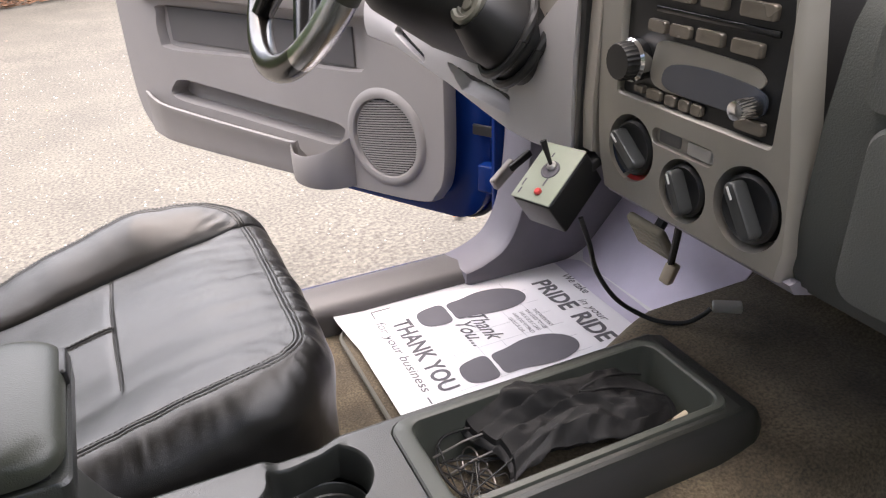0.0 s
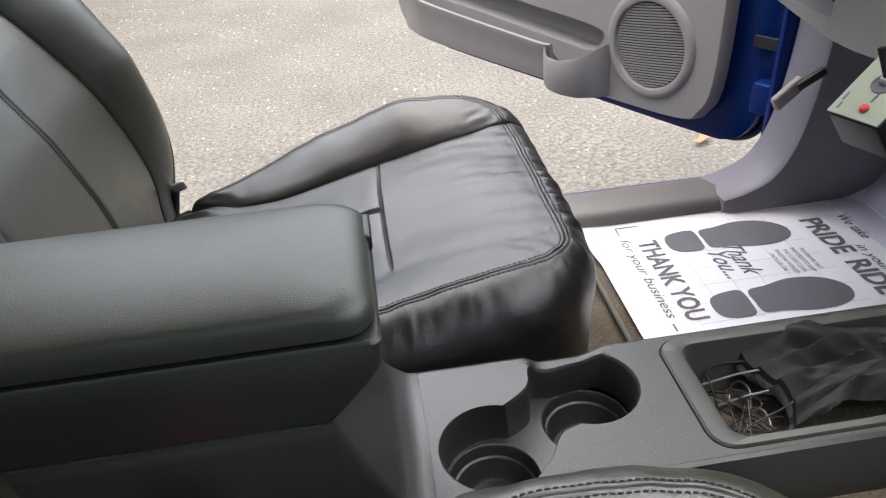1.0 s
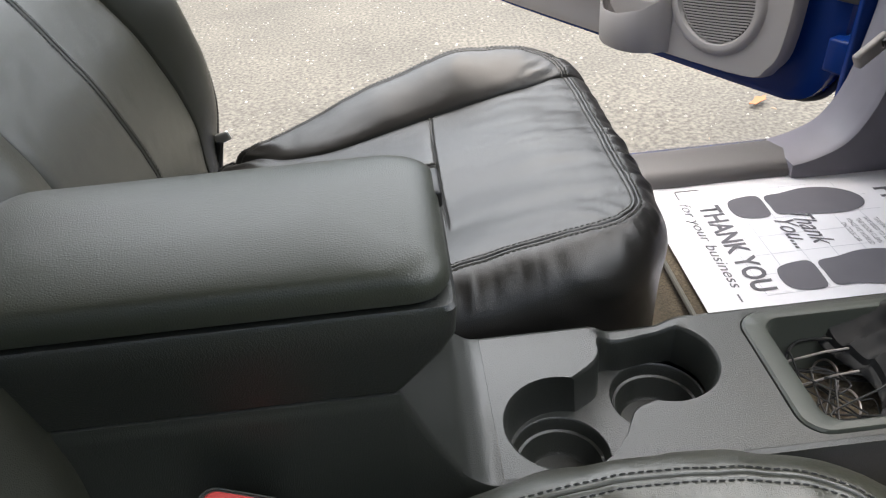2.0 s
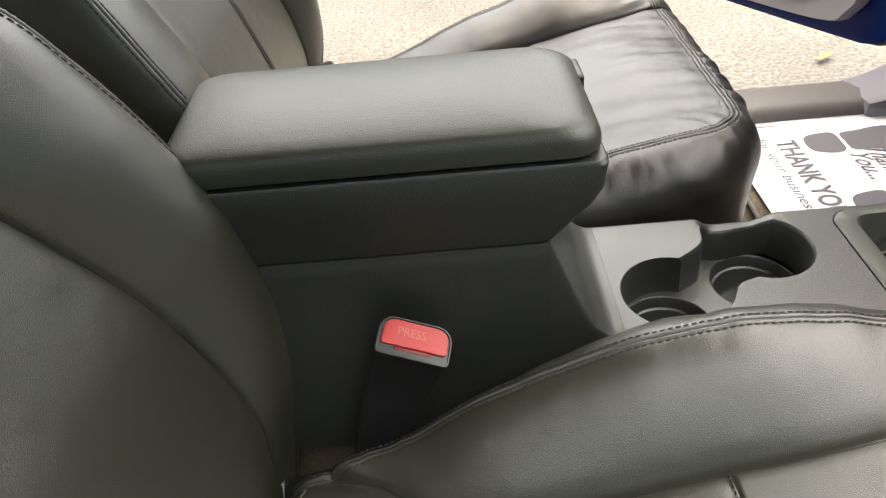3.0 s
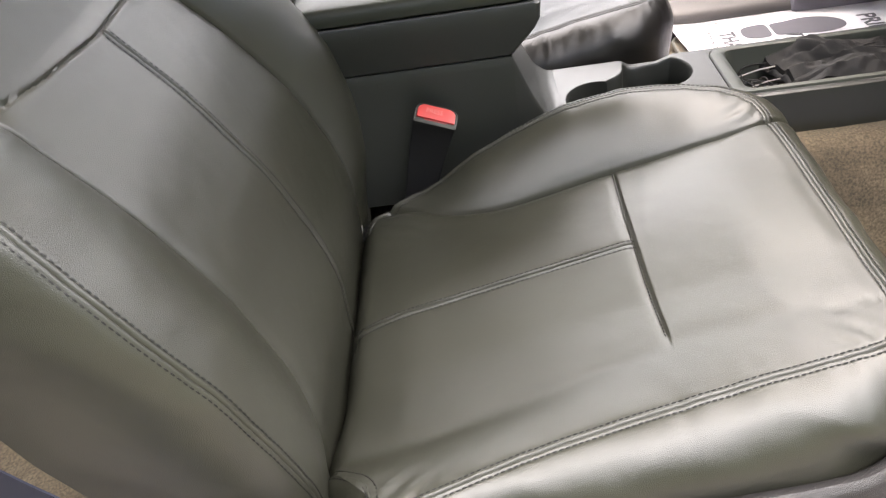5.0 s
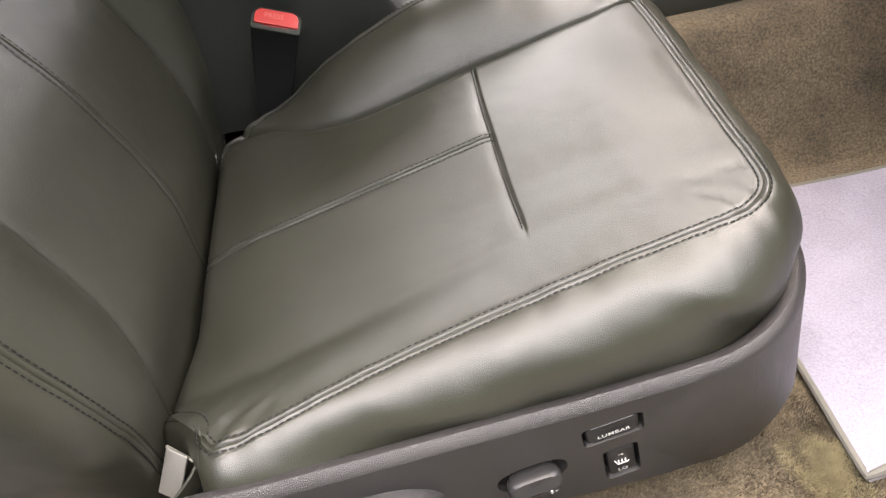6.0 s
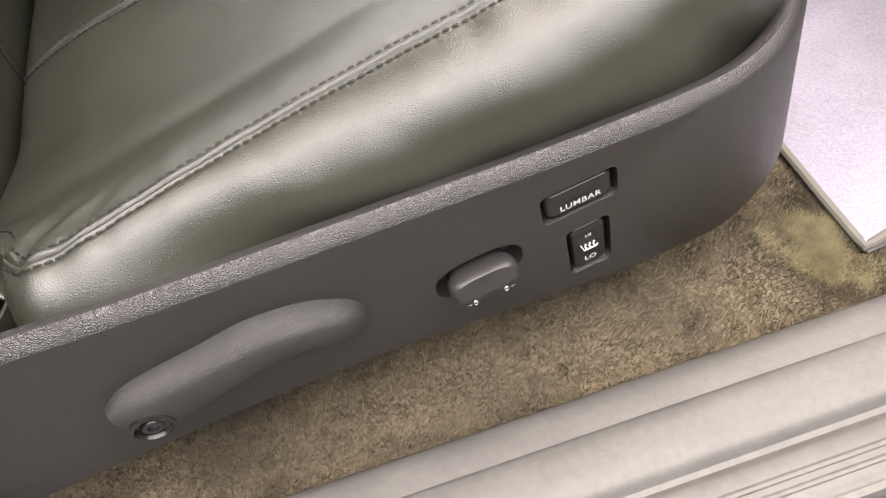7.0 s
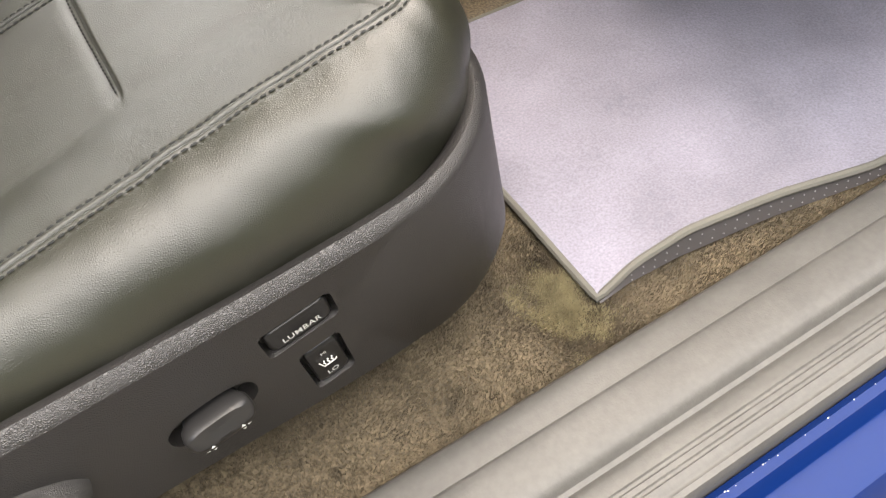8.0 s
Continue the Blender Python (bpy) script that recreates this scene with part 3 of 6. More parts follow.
        v, f = tube([(1.12, side * 0.70, 1.02), (0.72, side * 0.64, 1.29), (0.31, side * 0.56, 1.53)], 0.04, 10)
        tagged(mesh_object("windshield_pillar", v, f, GREY_PANEL), "grey windscreen pillar", "pillar", kind="structure")
    # rear side windows and rear window: open bands between slanted corner posts
    for side in (-1, 1):
        post = [[(-1.28 + 0.03 * q + a_, side * (0.735 - 0.165 * q) + b_, 1.02 + 0.52 * q) for a_, b_ in rounded_rect(-0.05, -0.035, 0.05, 0.035, 0.015)] for q in np.linspace(0, 1, 5)]
        tagged(mesh_object("rear_post", *loft(post), GREY_PANEL), "grey trimmed rear corner post of the cab", "pillar", kind="structure")
    bm = box(-1.30, 0, 0.75, 0.06, 1.50, 0.70, 0.02)
    tagged(part("wall_rear", bm, GREY_PANEL_DARK), "grey rear wall of the cab", "wall", kind="structure")
    bm = box(1.12, 0, 0.72, 0.05, 1.44, 0.70, 0.02)
    tagged(part("wall_front", bm, LILAC_PANEL), "grey padded bulkhead ahead of the footwells", "wall", kind="structure")
    bm = box(1.72, 0, 1.02, 1.16, 1.60, 0.05, 0.02)
    tagged(part("hood_panel", bm, BLUE), "blue painted bonnet ahead of the windscreen", "body panel", kind="structure")

    # kick panel that rises from the driver sill
    edge = smooth_path([(0.60, 0.480), (0.64, 0.490), (0.685, 0.515), (0.715, 0.57), (0.732, 0.66), (0.74, 0.78), (0.75, 0.95)], 6)
    outline = [(p.x, p.y) for p in edge] + [(1.10, 0.95), (1.10, 0.41), (0.60, 0.41)]
    rings = []
    for y, inset in ((0.615, 0.012), (0.618, 0.004), (0.626, 0.0), (0.70, 0.0), (0.716, 0.004), (0.722, 0.014)):
        rings.append([(x + inset, y, z - (inset if i < len(edge) else 0)) for i, (x, z) in enumerate(outline)])
    tagged(mesh_object("kick_panel", *loft(rings), KICK), "lilac-grey plastic kick panel beside the driver footwell", "trim panel", kind="structure")
    bm = box(0.93, 0.728, 0.62, 0.42, 0.014, 0.5, 0.004)
    tagged(part("door_jamb", bm, BLUE), "blue painted door jamb", "body panel", kind="structure")


KICK = material("lilac_grey_kick_panel", (0.20, 0.19, 0.22), 0.5, grain=0.2, grain_size=600)
# paler, yellower fibre colour of the patch beside the mat
CARPET_PALE = material("pale_yellow_carpet_fibre", (0.36, 0.31, 0.185), 0.9, vary=0.25, vary_size=60)
CARPET_PILE = material("brown_carpet_fibre", (0.150, 0.120, 0.078), 0.9, vary=0.55, vary_size=60)
build_cab()


# ---- seats ----
SEAT_AT = (-0.03, -0.35, 0.425)
DRIVER_SHIFT = Vector((-0.046, 0.729, 0.005))


CUSHION_INNER = [(-0.225, -0.612), (-0.20, -0.619), (-0.08, -0.588), (0.08, -0.561), (0.17, -0.549), (0.212, -0.541), (0.236, -0.522), (0.244, -0.49), (0.246, -0.41), (0.248, -0.30), (0.247, -0.21),
                 (0.240, -0.160), (0.215, -0.134), (0.17, -0.123), (0.10, -0.120), (0.0, -0.122), (-0.12, -0.122), (-0.22, -0.124), (-0.29, -0.136), (-0.325, -0.18), (-0.33, -0.345), (-0.32, -0.505), (-0.240, -0.580)]
CUSHION_OUTER = [(-0.231, -0.647), (-0.20, -0.655), (-0.08, -0.634), (0.08, -0.620), (0.17, -0.610), (0.230, -0.585), (0.262, -0.546), (0.279, -0.502), (0.286, -0.41), (0.288, -0.30), (0.286, -0.20),
                 (0.282, -0.135), (0.24, -0.098), (0.18, -0.086), (0.10, -0.082), (0.0, -0.084), (-0.12, -0.098), (-0.22, -0.102), (-0.30, -0.112), (-0.345, -0.15), (-0.35, -0.345), (-0.34, -0.515), (-0.253, -0.604)]
PAN = curve_value([-0.34, -0.294, -0.274, -0.21, -0.1, 0.05, 0.15, 0.22, 0.26], [0.500, 0.536, 0.583, 0.607, 0.634, 0.674, 0.696, 0.703, 0.700])
EDGE_OUT = curve_value([-0.33, -0.2, -0.08, 0.08, 0.17, 0.24], [0.645, 0.657, 0.672, 0.694, 0.706, 0.709])
EDGE_IN = curve_value([-0.33, -0.24, -0.2, -0.165, -0.12, -0.05, 0.0, 0.08, 0.15, 0.2, 0.25], [0.590, 0.606, 0.616, 0.633, 0.668, 0.702, 0.722, 0.735, 0.731, 0.724, 0.712])
FOLD = curve_value([-0.25, -0.17, -0.08, 0.0, 0.05, 0.12, 0.24], [-0.540, -0.533, -0.517, -0.503, -0.494, -0.488, -0.484])
EDGE_IN_LOW = curve_value([-0.33, -0.26, -0.2, -0.12, -0.03, 0.1, 0.2, 0.25], [0.590, 0.604, 0.618, 0.648, 0.690, 0.731, 0.728, 0.712])
LINE_OUT = curve_value([-0.30, -0.2, -0.08, 0.08, 0.17, 0.24], [-0.628, -0.619, -0.588, -0.561, -0.549, -0.53])
SEAM_IN = [(-0.243, -0.127), (-0.20, -0.147), (-0.16, -0.176), (-0.10, -0.197), (-0.03, -0.203), (0.05, -0.202), (0.14, -0.200), (0.20, -0.190), (0.246, -0.176)]
SEAM_IN = [(p.x, p.y) for p in smooth_path([(*q, 0) for q in SEAM_IN], 7)]
SEAM_CROSS = [(0.053, -0.206), (0.049, -0.30), (0.049, -0.40), (0.051, -0.482)]
SEAM_MID = [(0.049, -0.345), (-0.10, -0.345), (-0.33, -0.348)]
SEAM_CREASE = [(0.240, -0.488), (0.215, -0.486), (0.19, -0.493)]


def cushion_height(x, y, edge_in=None, worn=0.0):
    edge_in = edge_in or EDGE_IN
    z = PAN(x)
    seam = np.interp(x, [p[0] for p in SEAM_IN], [p[1] for p in SEAM_IN])
    a = np.clip((y - seam) / np.maximum(-0.12 - seam, 0.01), 0, 1)
    z = z + np.maximum(edge_in(x) - PAN(x), 0) * np.sin(a * math.pi / 2)
    fold = FOLD(x)
    a = np.clip((fold - y) / (fold - LINE_OUT(x)), 0, 1)
    share = np.interp(x, [-0.2, 0.05, 0.12], [0.35, 0.45, 0.55])
    z = z + (EDGE_OUT(x) - PAN(x)) * (share * ease((-0.42 - y) / (-0.42 - fold)) + (1 - share) * np.sin(a * math.pi / 2))
    z = z + 0.006 * np.cos(np.clip((y + 0.345) / 0.14, -1, 1) * math.pi / 2) * ease((0.24 - x) / 0.08) * ease((x + 0.33) / 0.1)
    d = line_distance(x, y, SEAM_IN)
    z = z - 0.0042 * np.exp(-(d / 0.0020) ** 2) - 0.003 * np.exp(-(d / 0.008) ** 2)
    d = line_distance(x, y, SEAM_CROSS)
    z = z - 0.0024 * np.exp(-(d / 0.0014) ** 2) - 0.002 * np.exp(-(d / 0.007) ** 2) * ease((0.053 - x) / 0.004)
    d = line_distance(x, y, SEAM_MID)
    rear = ease((0.050 - x) / 0.003)
    z = z + rear * (0.0012 * np.exp(-((d - 0.0026) / 0.0014) ** 2) - 0.0030 * np.exp(-(d / 0.0010) ** 2) - 0.0006 * np.exp(-((d - 0.0056) / 0.0016) ** 2))
    z = z - 0.0016 * np.exp(-(line_distance(x, y, SEAM_CREASE) / 0.0018) ** 2)
    d = line_distance(x, y, [*CUSHION_LOOP, CUSHION_LOOP[0]])
    z = z - 0.0017 * np.exp(-(d / 0.0008) ** 2) + 0.0005 * np.exp(-((d - 0.0026) / 0.0014) ** 2) - 0.0005 * np.exp(-((d - 0.0050) / 0.0010) ** 2)
    for cx, cy, way, reach in ((-0.225, -0.150, 0.9, 0.040), (-0.205, -0.598, 2.4, 0.030), (0.215, -0.165, 2.2, 0.022), (0.20, -0.525, 0.8, 0.022)):
        k = np.exp(-((x - cx) ** 2 + (y - cy) ** 2) / reach ** 2)
        z = z + 0.0015 * k * np.sin((x * math.cos(way) + y * math.sin(way)) * 330 + 2.5 * wrinkle(x, y, 30, 2.0))
    near = np.exp(-d / 0.05)
    if worn:
        front = ease((x - 0.06) / 0.14)
        bolster = ease((y + 0.215) / 0.04)
        z = z + worn * front * (1 - bolster) * (0.0014 * wrinkle(x * 0.25, y + 0.15 * x, 42, 6.0) + 0.0006 * wrinkle(x * 0.4 + y * 0.1, y, 90, 2.0))
        z = z + worn * bolster * 0.0045 * wrinkle(x, y * 0.35, 17, 12.0) * ease((x + 0.25) / 0.2)
    return z + 0.0016 * wrinkle(x, y, 9, 5.0) + 0.0010 * near * wrinkle(x, y * 0.5, 55, 1.0) + 0.0003 * wrinkle(x, y, 45, 8.0)


CUSHION_LOOP = [tuple(p) for p in even_loop([p[:2] for p in smooth_path([(*q, 0) for q in CUSHION_INNER], 20, True)], 340)]

RECLINE = radians(21.6)
BACK_FOOT = Vector((-0.285, -0.320, 0.61))
BACK_FRAME = Matrix.Translation(BACK_FOOT) @ Matrix(((-math.sin(RECLINE), 0, math.cos(RECLINE), 0), (0, 1, 0, 0), (math.cos(RECLINE), 0, math.sin(RECLINE), 0), (0, 0, 0, 1)))
BACK_INNER = [(-0.16, -0.19), (-0.115, -0.240), (-0.02, -0.272), (0.12, -0.292), (0.30, -0.288), (0.45, -0.256), (0.55, -0.210), (0.61, -0.15), (0.63, 0.0), (0.61, 0.15), (0.55, 0.210), (0.45, 0.248), (0.30, 0.272), (0.15, 0.278), (0.05, 0.268), (-0.03, 0.245), (-0.08, 0.20), (-0.12, 0.0)]
BACK_OUTER = [(-0.18, -0.20), (-0.135, -0.258), (-0.02, -0.292), (0.12, -0.312), (0.30, -0.305), (0.46, -0.275), (0.575, -0.228), (0.645, -0.16), (0.665, 0.0), (0.645, 0.16), (0.575, 0.228), (0.46, 0.270), (0.30, 0.295), (0.15, 0.300), (0.04, 0.290), (-0.05, 0.262), (-0.10, 0.21), (-0.15, 0.0)]
BACK_LUMBAR = curve_value([-0.1, -0.03, 0.04, 0.1, 0.2, 0.3, 0.4, 0.65], [-0.045, -0.018, 0.016, 0.027, 0.032, 0.022, 0.0, -0.03])
BACK_MID = 0.012
BACK_OUT = curve_value([-0.06, 0.04, 0.10, 0.20, 0.36, 0.62], [-0.214, -0.198, -0.182, -0.173, -0.167, -0.164])
BACK_IN = curve_value([-0.06, 0.08, 0.16, 0.24, 0.32, 0.40, 0.62], [0.212, 0.205, 0.198, 0.186, 0.166, 0.148, 0.142])


def back_height(h, w):
    z = BACK_LUMBAR(h)
    so, si = BACK_OUT(h), BACK_IN(h)
    a = np.clip((so - w) / (so + 0.294), 0, 1)
    b = np.clip((w - si) / (0.276 - si), 0, 1)
    rise = np.interp(h, [-0.14, 0.0, 0.12, 0.2, 0.36, 0.55], [0.0, 0.3, 0.8, 1.0, 1.0, 0.4])
    z = z + rise * (0.030 * np.sin(a * math.pi * 0.72) ** 0.9 + 0.050 * np.sin(b * math.pi * 0.70))
    for line in (BACK_OUT, BACK_IN):
        d = line_distance(h, w, [(q, float(line(q))) for q in np.linspace(-0.06, 0.62, 30)])
        z = z - 0.0040 * np.exp(-(d / 0.0018) ** 2) - 0.0022 * np.exp(-(d / 0.008) ** 2)
    d = line_distance(h, w, [(0.43, -0.27), (0.402, -0.10), (0.392, 0.0), (0.395, 0.145)])
    z = z - 0.0030 * np.exp(-(d / 0.0016) ** 2) - 0.0030 * ease((h - 0.394) / 0.02) * (w < 0.146)
    d = line_distance(h, w, [(-0.06, BACK_MID), (0.39, BACK_MID)])
    z = z + ease((0.391 - h) / 0.003) * (0.0012 * np.exp(-((d - 0.0026) / 0.0014) ** 2) - 0.0030 * np.exp(-(d / 0.0010) ** 2) - 0.0006 * np.exp(-((d - 0.0056) / 0.0016) ** 2))
    d = line_distance(h, w, [*BACK_LOOP, BACK_LOOP[0]])
    z = z - 0.0017 * np.exp(-(d / 0.0008) ** 2) + 0.0005 * np.exp(-((d - 0.0026) / 0.0014) ** 2) - 0.0005 * np.exp(-((d - 0.0050) / 0.0010) ** 2)
    return z + 0.0018 * wrinkle(h, w, 8, 11.0) + 0.0005 * wrinkle(h, w, 60, 4.0)


BACK_LOOP = [tuple(p) for p in even_loop([p[:2] for p in smooth_path([(*q, 0) for q in BACK_INNER], 20, True)], 340)]


def seam_points(line, height, lift=0.0, n=160, side=0.0):
    """Points on a padded surface along a plan line, moved aside."""
    p = np.array(line)
    run = np.r_[0, np.cumsum(np.hypot(*np.diff(p, axis=0).T))]
    at = np.linspace(0, run[-1], n)
    q = np.c_[np.interp(at, run, p[:, 0]), np.interp(at, run, p[:, 1])]
    way = np.gradient(q, axis=0)
    way /= np.maximum(np.hypot(*way.T), 1e-9)[:, None]
    q = q + np.c_[-way[:, 1], way[:, 0]] * side
    return [(a, b, c + lift) for a, b, c in np.c_[q, height(q[:, 0], q[:, 1])]]


def build_seats():
    seat = thing("bucket_seat", "dark grey leather passenger seat with double-stitched seams", "car seat", SEAT_AT, group="front seats")
    driver = thing("bucket_seat", "dark grey creased leather driver seat beside the console", "car seat", Vector(SEAT_AT) + DRIVER_SHIFT, group="front seats")
    seam_in = curve_value([p[0] for p in SEAM_IN], [p[1] for p in SEAM_IN])
    seam_mid = curve_value([p[0] for p in SEAM_MID[::-1]], [p[1] for p in SEAM_MID[::-1]])
    def sewn_cushion(height, pucker_by, drape):
        v, f, _, rows = pad(CUSHION_INNER, CUSHION_OUTER, (22, 6, 11, 18), 0.050, (seam_mid, seam_in), height, 0.055, 0.535, pucker_by=pucker_by, drape=drape)
        sew = [stitches(row) for row in rows]
        sew += [stitches(seam_points(SEAM_MID, height, 0.0, 120, q)) for q in (-0.0055, 0.0055)]
        sew.append(stitches(seam_points(SEAM_CROSS, height, 0.0006, 90, -0.0022), 0.0048, 0.0034, 0.0007))
        return (v, f), join(*sew)

    body, sew = sewn_cushion(cushion_height, 0.10, 0.0065)
    mesh_object("cushion", *body, LEATHER, seat)
    mesh_object("stitching", *sew, THREAD_DARK, seat, "dark thread stitching")
    body, sew = sewn_cushion(lambda x, y: cushion_height(x, y, EDGE_IN_LOW, 1.0), 1.3, 0.003)
    shift = Matrix.Translation(DRIVER_SHIFT)
    mesh_object("cushion", *moved(body, shift), LEATHER_WORN_SHADED, driver)
    mesh_object("stitching", *moved(sew, shift), THREAD, driver, "dark thread stitching")
    flat = lambda q: (lambda x: q)
    vb, fb, rim, rows_b = pad(BACK_INNER, BACK_OUTER, (0, 7, 9, 16), 0.394, (BACK_OUT, flat(BACK_MID), BACK_IN), back_height, 0.06, -0.10, pucker_by=0.15, drape=0.003)
    fb = fb + [tuple(rim)]
    back = mesh_object("backrest", *moved((vb, fb), BACK_FRAME), LEATHER, seat)
    sew = [stitches(row) for row in rows_b]
    sew += [stitches(seam_points([(-0.05, BACK_MID), (0.385, BACK_MID)], back_height, 0.0, 120, s)) for s in (-0.0055, 0.0055)]
    stitch_b = mesh_object("stitching", *moved(join(*sew), BACK_FRAME), THREAD_DARK, seat, "dark thread stitching")
    for src in (back, stitch_b):
        ob = new(src.name.split(".")[0], src.data)
        ob.parent, ob.matrix_parent_inverse, ob.location = driver, Matrix.Translation(-driver.location), DRIVER_SHIFT
        if "label" in src:
            ob["label"] = src["label"]
    for owner, d in ((seat, Vector((0, 0, 0))), (driver, DRIVER_SHIFT)):
        bm = box(-0.04 + d.x, -0.34 + d.y, 0.505, 0.50, 0.40, 0.07, 0.01)
        part("seat_frame", bm, BLACK, owner, "black steel seat frame")
        # hinge brackets, made large and black to stand in for the gap's shade
        for y in (-0.575, -0.112):
            part("hinge_bracket", box(-0.262 + d.x, y + d.y, 0.500, 0.11, 0.035, 0.12, 0.008, m=pose(0, 0, 0, 0, -14, 0)), BLACK, owner, "black hinge bracket that also fills the shaded gap")
        for y in (-0.54, -0.15):
            part("seat_rail", box(-0.02 + d.x, y + d.y, 0.45, 0.56, 0.035, 0.05, 0.006), BLACK, owner, "dark steel floor rail")
    return seat, driver


SEAT, DRIVER = build_seats()

# side shield of the passenger seat: s runs forward along it, z up
SHIELD = Matrix.Translation((0.059, -0.637, 0.0)) @ Matrix.Rotation(radians(5.0), 4, "Z") @ Matrix(((1, 0, 0, 0), (0, 0, 1, 0), (0, 1, 0, 0), (0, 0, 0, 1)))
SHIELD_TOP = curve_value([-0.42, -0.36, -0.30, -0.25, -0.2, -0.1, 0.0, 0.08, 0.16, 0.4], [0.626, 0.636, 0.638, 0.633, 0.631, 0.628, 0.6245, 0.625, 0.631, 0.638])
SHIELD_LOW = curve_value([-0.42, -0.3, -0.2, -0.1, 0.0, 0.08, 0.14, 0.2, 0.4], [0.498, 0.506, 0.511, 0.507, 0.495, 0.489, 0.494, 0.508, 0.53])


def build_shield():
    # local axes: s, z, inward depth
    shield = None
    def leaning(pts, cx, cz, turn=6.0):
        """Points of a switch, turned about its middle as it sits in the shield."""
        c, q = math.cos(radians(turn)), math.sin(radians(turn))
        return [(cx + c * x - q * z, cz + q * x + c * z) for x, z in pts]

    LUM, HEAT, KNOB = (0.0225, 0.590), (0.0315, 0.5355), (-0.0460, 0.5555)
    oval = lambda rx, rz, p: [(rx * math.copysign(abs(math.cos(a)) ** p, math.cos(a)), rz * math.copysign(abs(math.sin(a)) ** p, math.sin(a))) for a in np.linspace(0, 2 * math.pi, 44, endpoint=False)]
    lum = leaning(rounded_rect(-0.0255, -0.0135, 0.0255, 0.0135, 0.005), *LUM)
    hilo = leaning(rounded_rect(-0.0155, -0.0250, 0.0155, 0.0250, 0.005), *HEAT)
    knob = leaning(oval(0.0300, 0.0165, 0.8), *KNOB)
    s1 = 0.105
    top = [(s, float(SHIELD_TOP(s))) for s in np.linspace(s1, -0.40, 40)]
    low = [(s, float(SHIELD_LOW(s))) for s in np.linspace(-0.40, s1, 40)]
    bm, loops = sheet(low + top, (lum, hilo, knob))
    for loop, depth in zip(loops[1:], (0.012, 0.012, 0.014)):
        last = walls_flat(bm, loop, depth)
        bm.faces.new(last)
    face = bm
    bmesh.ops.recalc_face_normals(face, faces=face.faces)
    for v in face.verts:
        v.co = SHIELD @ v.co
    # wrap-round rim and front, swept along the plan line
    path = [(s, 0.0) for s in np.linspace(-0.40, s1, 30)]
    r = 0.128
    path += [(s1 + r * math.sin(a), r * (1 - math.cos(a))) for a in np.linspace(0, radians(88), 26)[1:]]
    path += [(s1 + r + 0.002, r + q) for q in (0.03, 0.06, 0.1)]
    rings = []
    run = np.r_[0, np.cumsum(np.hypot(*np.diff(np.array(path), axis=0).T))] - 0.40
    for i, (s, d) in enumerate(path):
        a, b = path[max(i - 1, 0)], path[min(i + 1, len(path) - 1)]
        t = Vector((b[0] - a[0], b[1] - a[1])).normalized()
        nx, nd = -t.y, t.x
        zt, zl = float(SHIELD_TOP(run[i])), float(SHIELD_LOW(run[i]))
        flat = s <= s1 + 1e-6
        prof = [(0.020, zt - 0.05), (0.018, zt + 0.002), (0.014, zt + 0.007), (0.008, zt + 0.0085), (0.003, zt + 0.006), (0.0, zt)]
        lean = 0.0 if flat else 0.014 * min(1.0, (i - 29) / 14)
        prof_low = [(o_ - lean, z_) for o_, z_ in ((0.0, zl), (0.004, zl - 0.006), (0.016, zl - 0.010), (0.03, zl - 0.010))]
        ring = (prof, prof_low)
        rings.append(([(s + nx * o, z, d + nd * o) for o, z in ring[0]], [(s + nx * o, z, d + nd * o) for o, z in ring[1]]))
    pieces = [loft([r_[0] for r_ in rings], False, False, False), loft([r_[1] for r_ in rings], False, False, False)]
    front = [i for i, (s, d) in enumerate(path) if s >= s1 - 1e-6]
    pieces.append(loft([[rings[i][0][-1], rings[i][1][0]] for i in front], False, False, False))
    v, f = moved(join(*pieces), SHIELD)
    o = [face.verts.new(p) for p in v]
    for q in f:
        try:
            face.faces.new([o[k] for k in q])
        except ValueError:
            pass
    bmesh.ops.remove_doubles(face, verts=face.verts, dist=0.0004)
    shield = part("side_shield", face, TRIM_DARK, SEAT, "dark grey grained plastic side shield with seat switches")
    # switches
    m = SHIELD
    seat_in = lambda c: m @ pose(c[0], c[1], 0, 0, 0, 6.0)
    v, f = rocker(rounded_rect(-0.0222, -0.0106, 0.0222, 0.0106, 0.005), 0.011, 0.0008)
    lum_sw = mesh_object("lumbar_switch", *moved((v, f), seat_in(LUM)), SWITCH, shield, "black rocker switch lettered LUMBAR")
    v, f = rocker(rounded_rect(-0.0122, -0.0218, 0.0122, 0.0218, 0.005), 0.011, 0.0008)
    heat_sw = mesh_object("heater_switch", *moved((v, f), seat_in(HEAT)), SWITCH, shield, "black rocker switch for the seat heater")
    rings = []
    for sc, d, lift in ((0.80, 0.010, 0.0), (0.86, 0.002, 0.0), (1.0, -0.002, 0.0), (1.03, -0.007, 0.0005), (0.98, -0.0105, 0.001), (0.86, -0.0125, 0.0016), (0.55, -0.0132, 0.002), (0.2, -0.0134, 0.002)):
        rings.append([(x * sc, z * sc + lift, d + 0.0022 * z / 0.0105) for x, z in oval(0.0225, 0.0105, 0.62)])
    knob_sw = mesh_object("adjuster_knob", *moved(loft(rings), seat_in(KNOB) @ pose(0, -0.001, 0)), KNOB_GREY, shield, "glossy dark grey oval seat adjuster knob with white arrows")
    lettering("LUMBAR", 0.0068, WHITE, seat_in(LUM) @ pose(-0.0135, -0.0065, 0.0002), lum_sw, bold=0.0001, space=1.1)
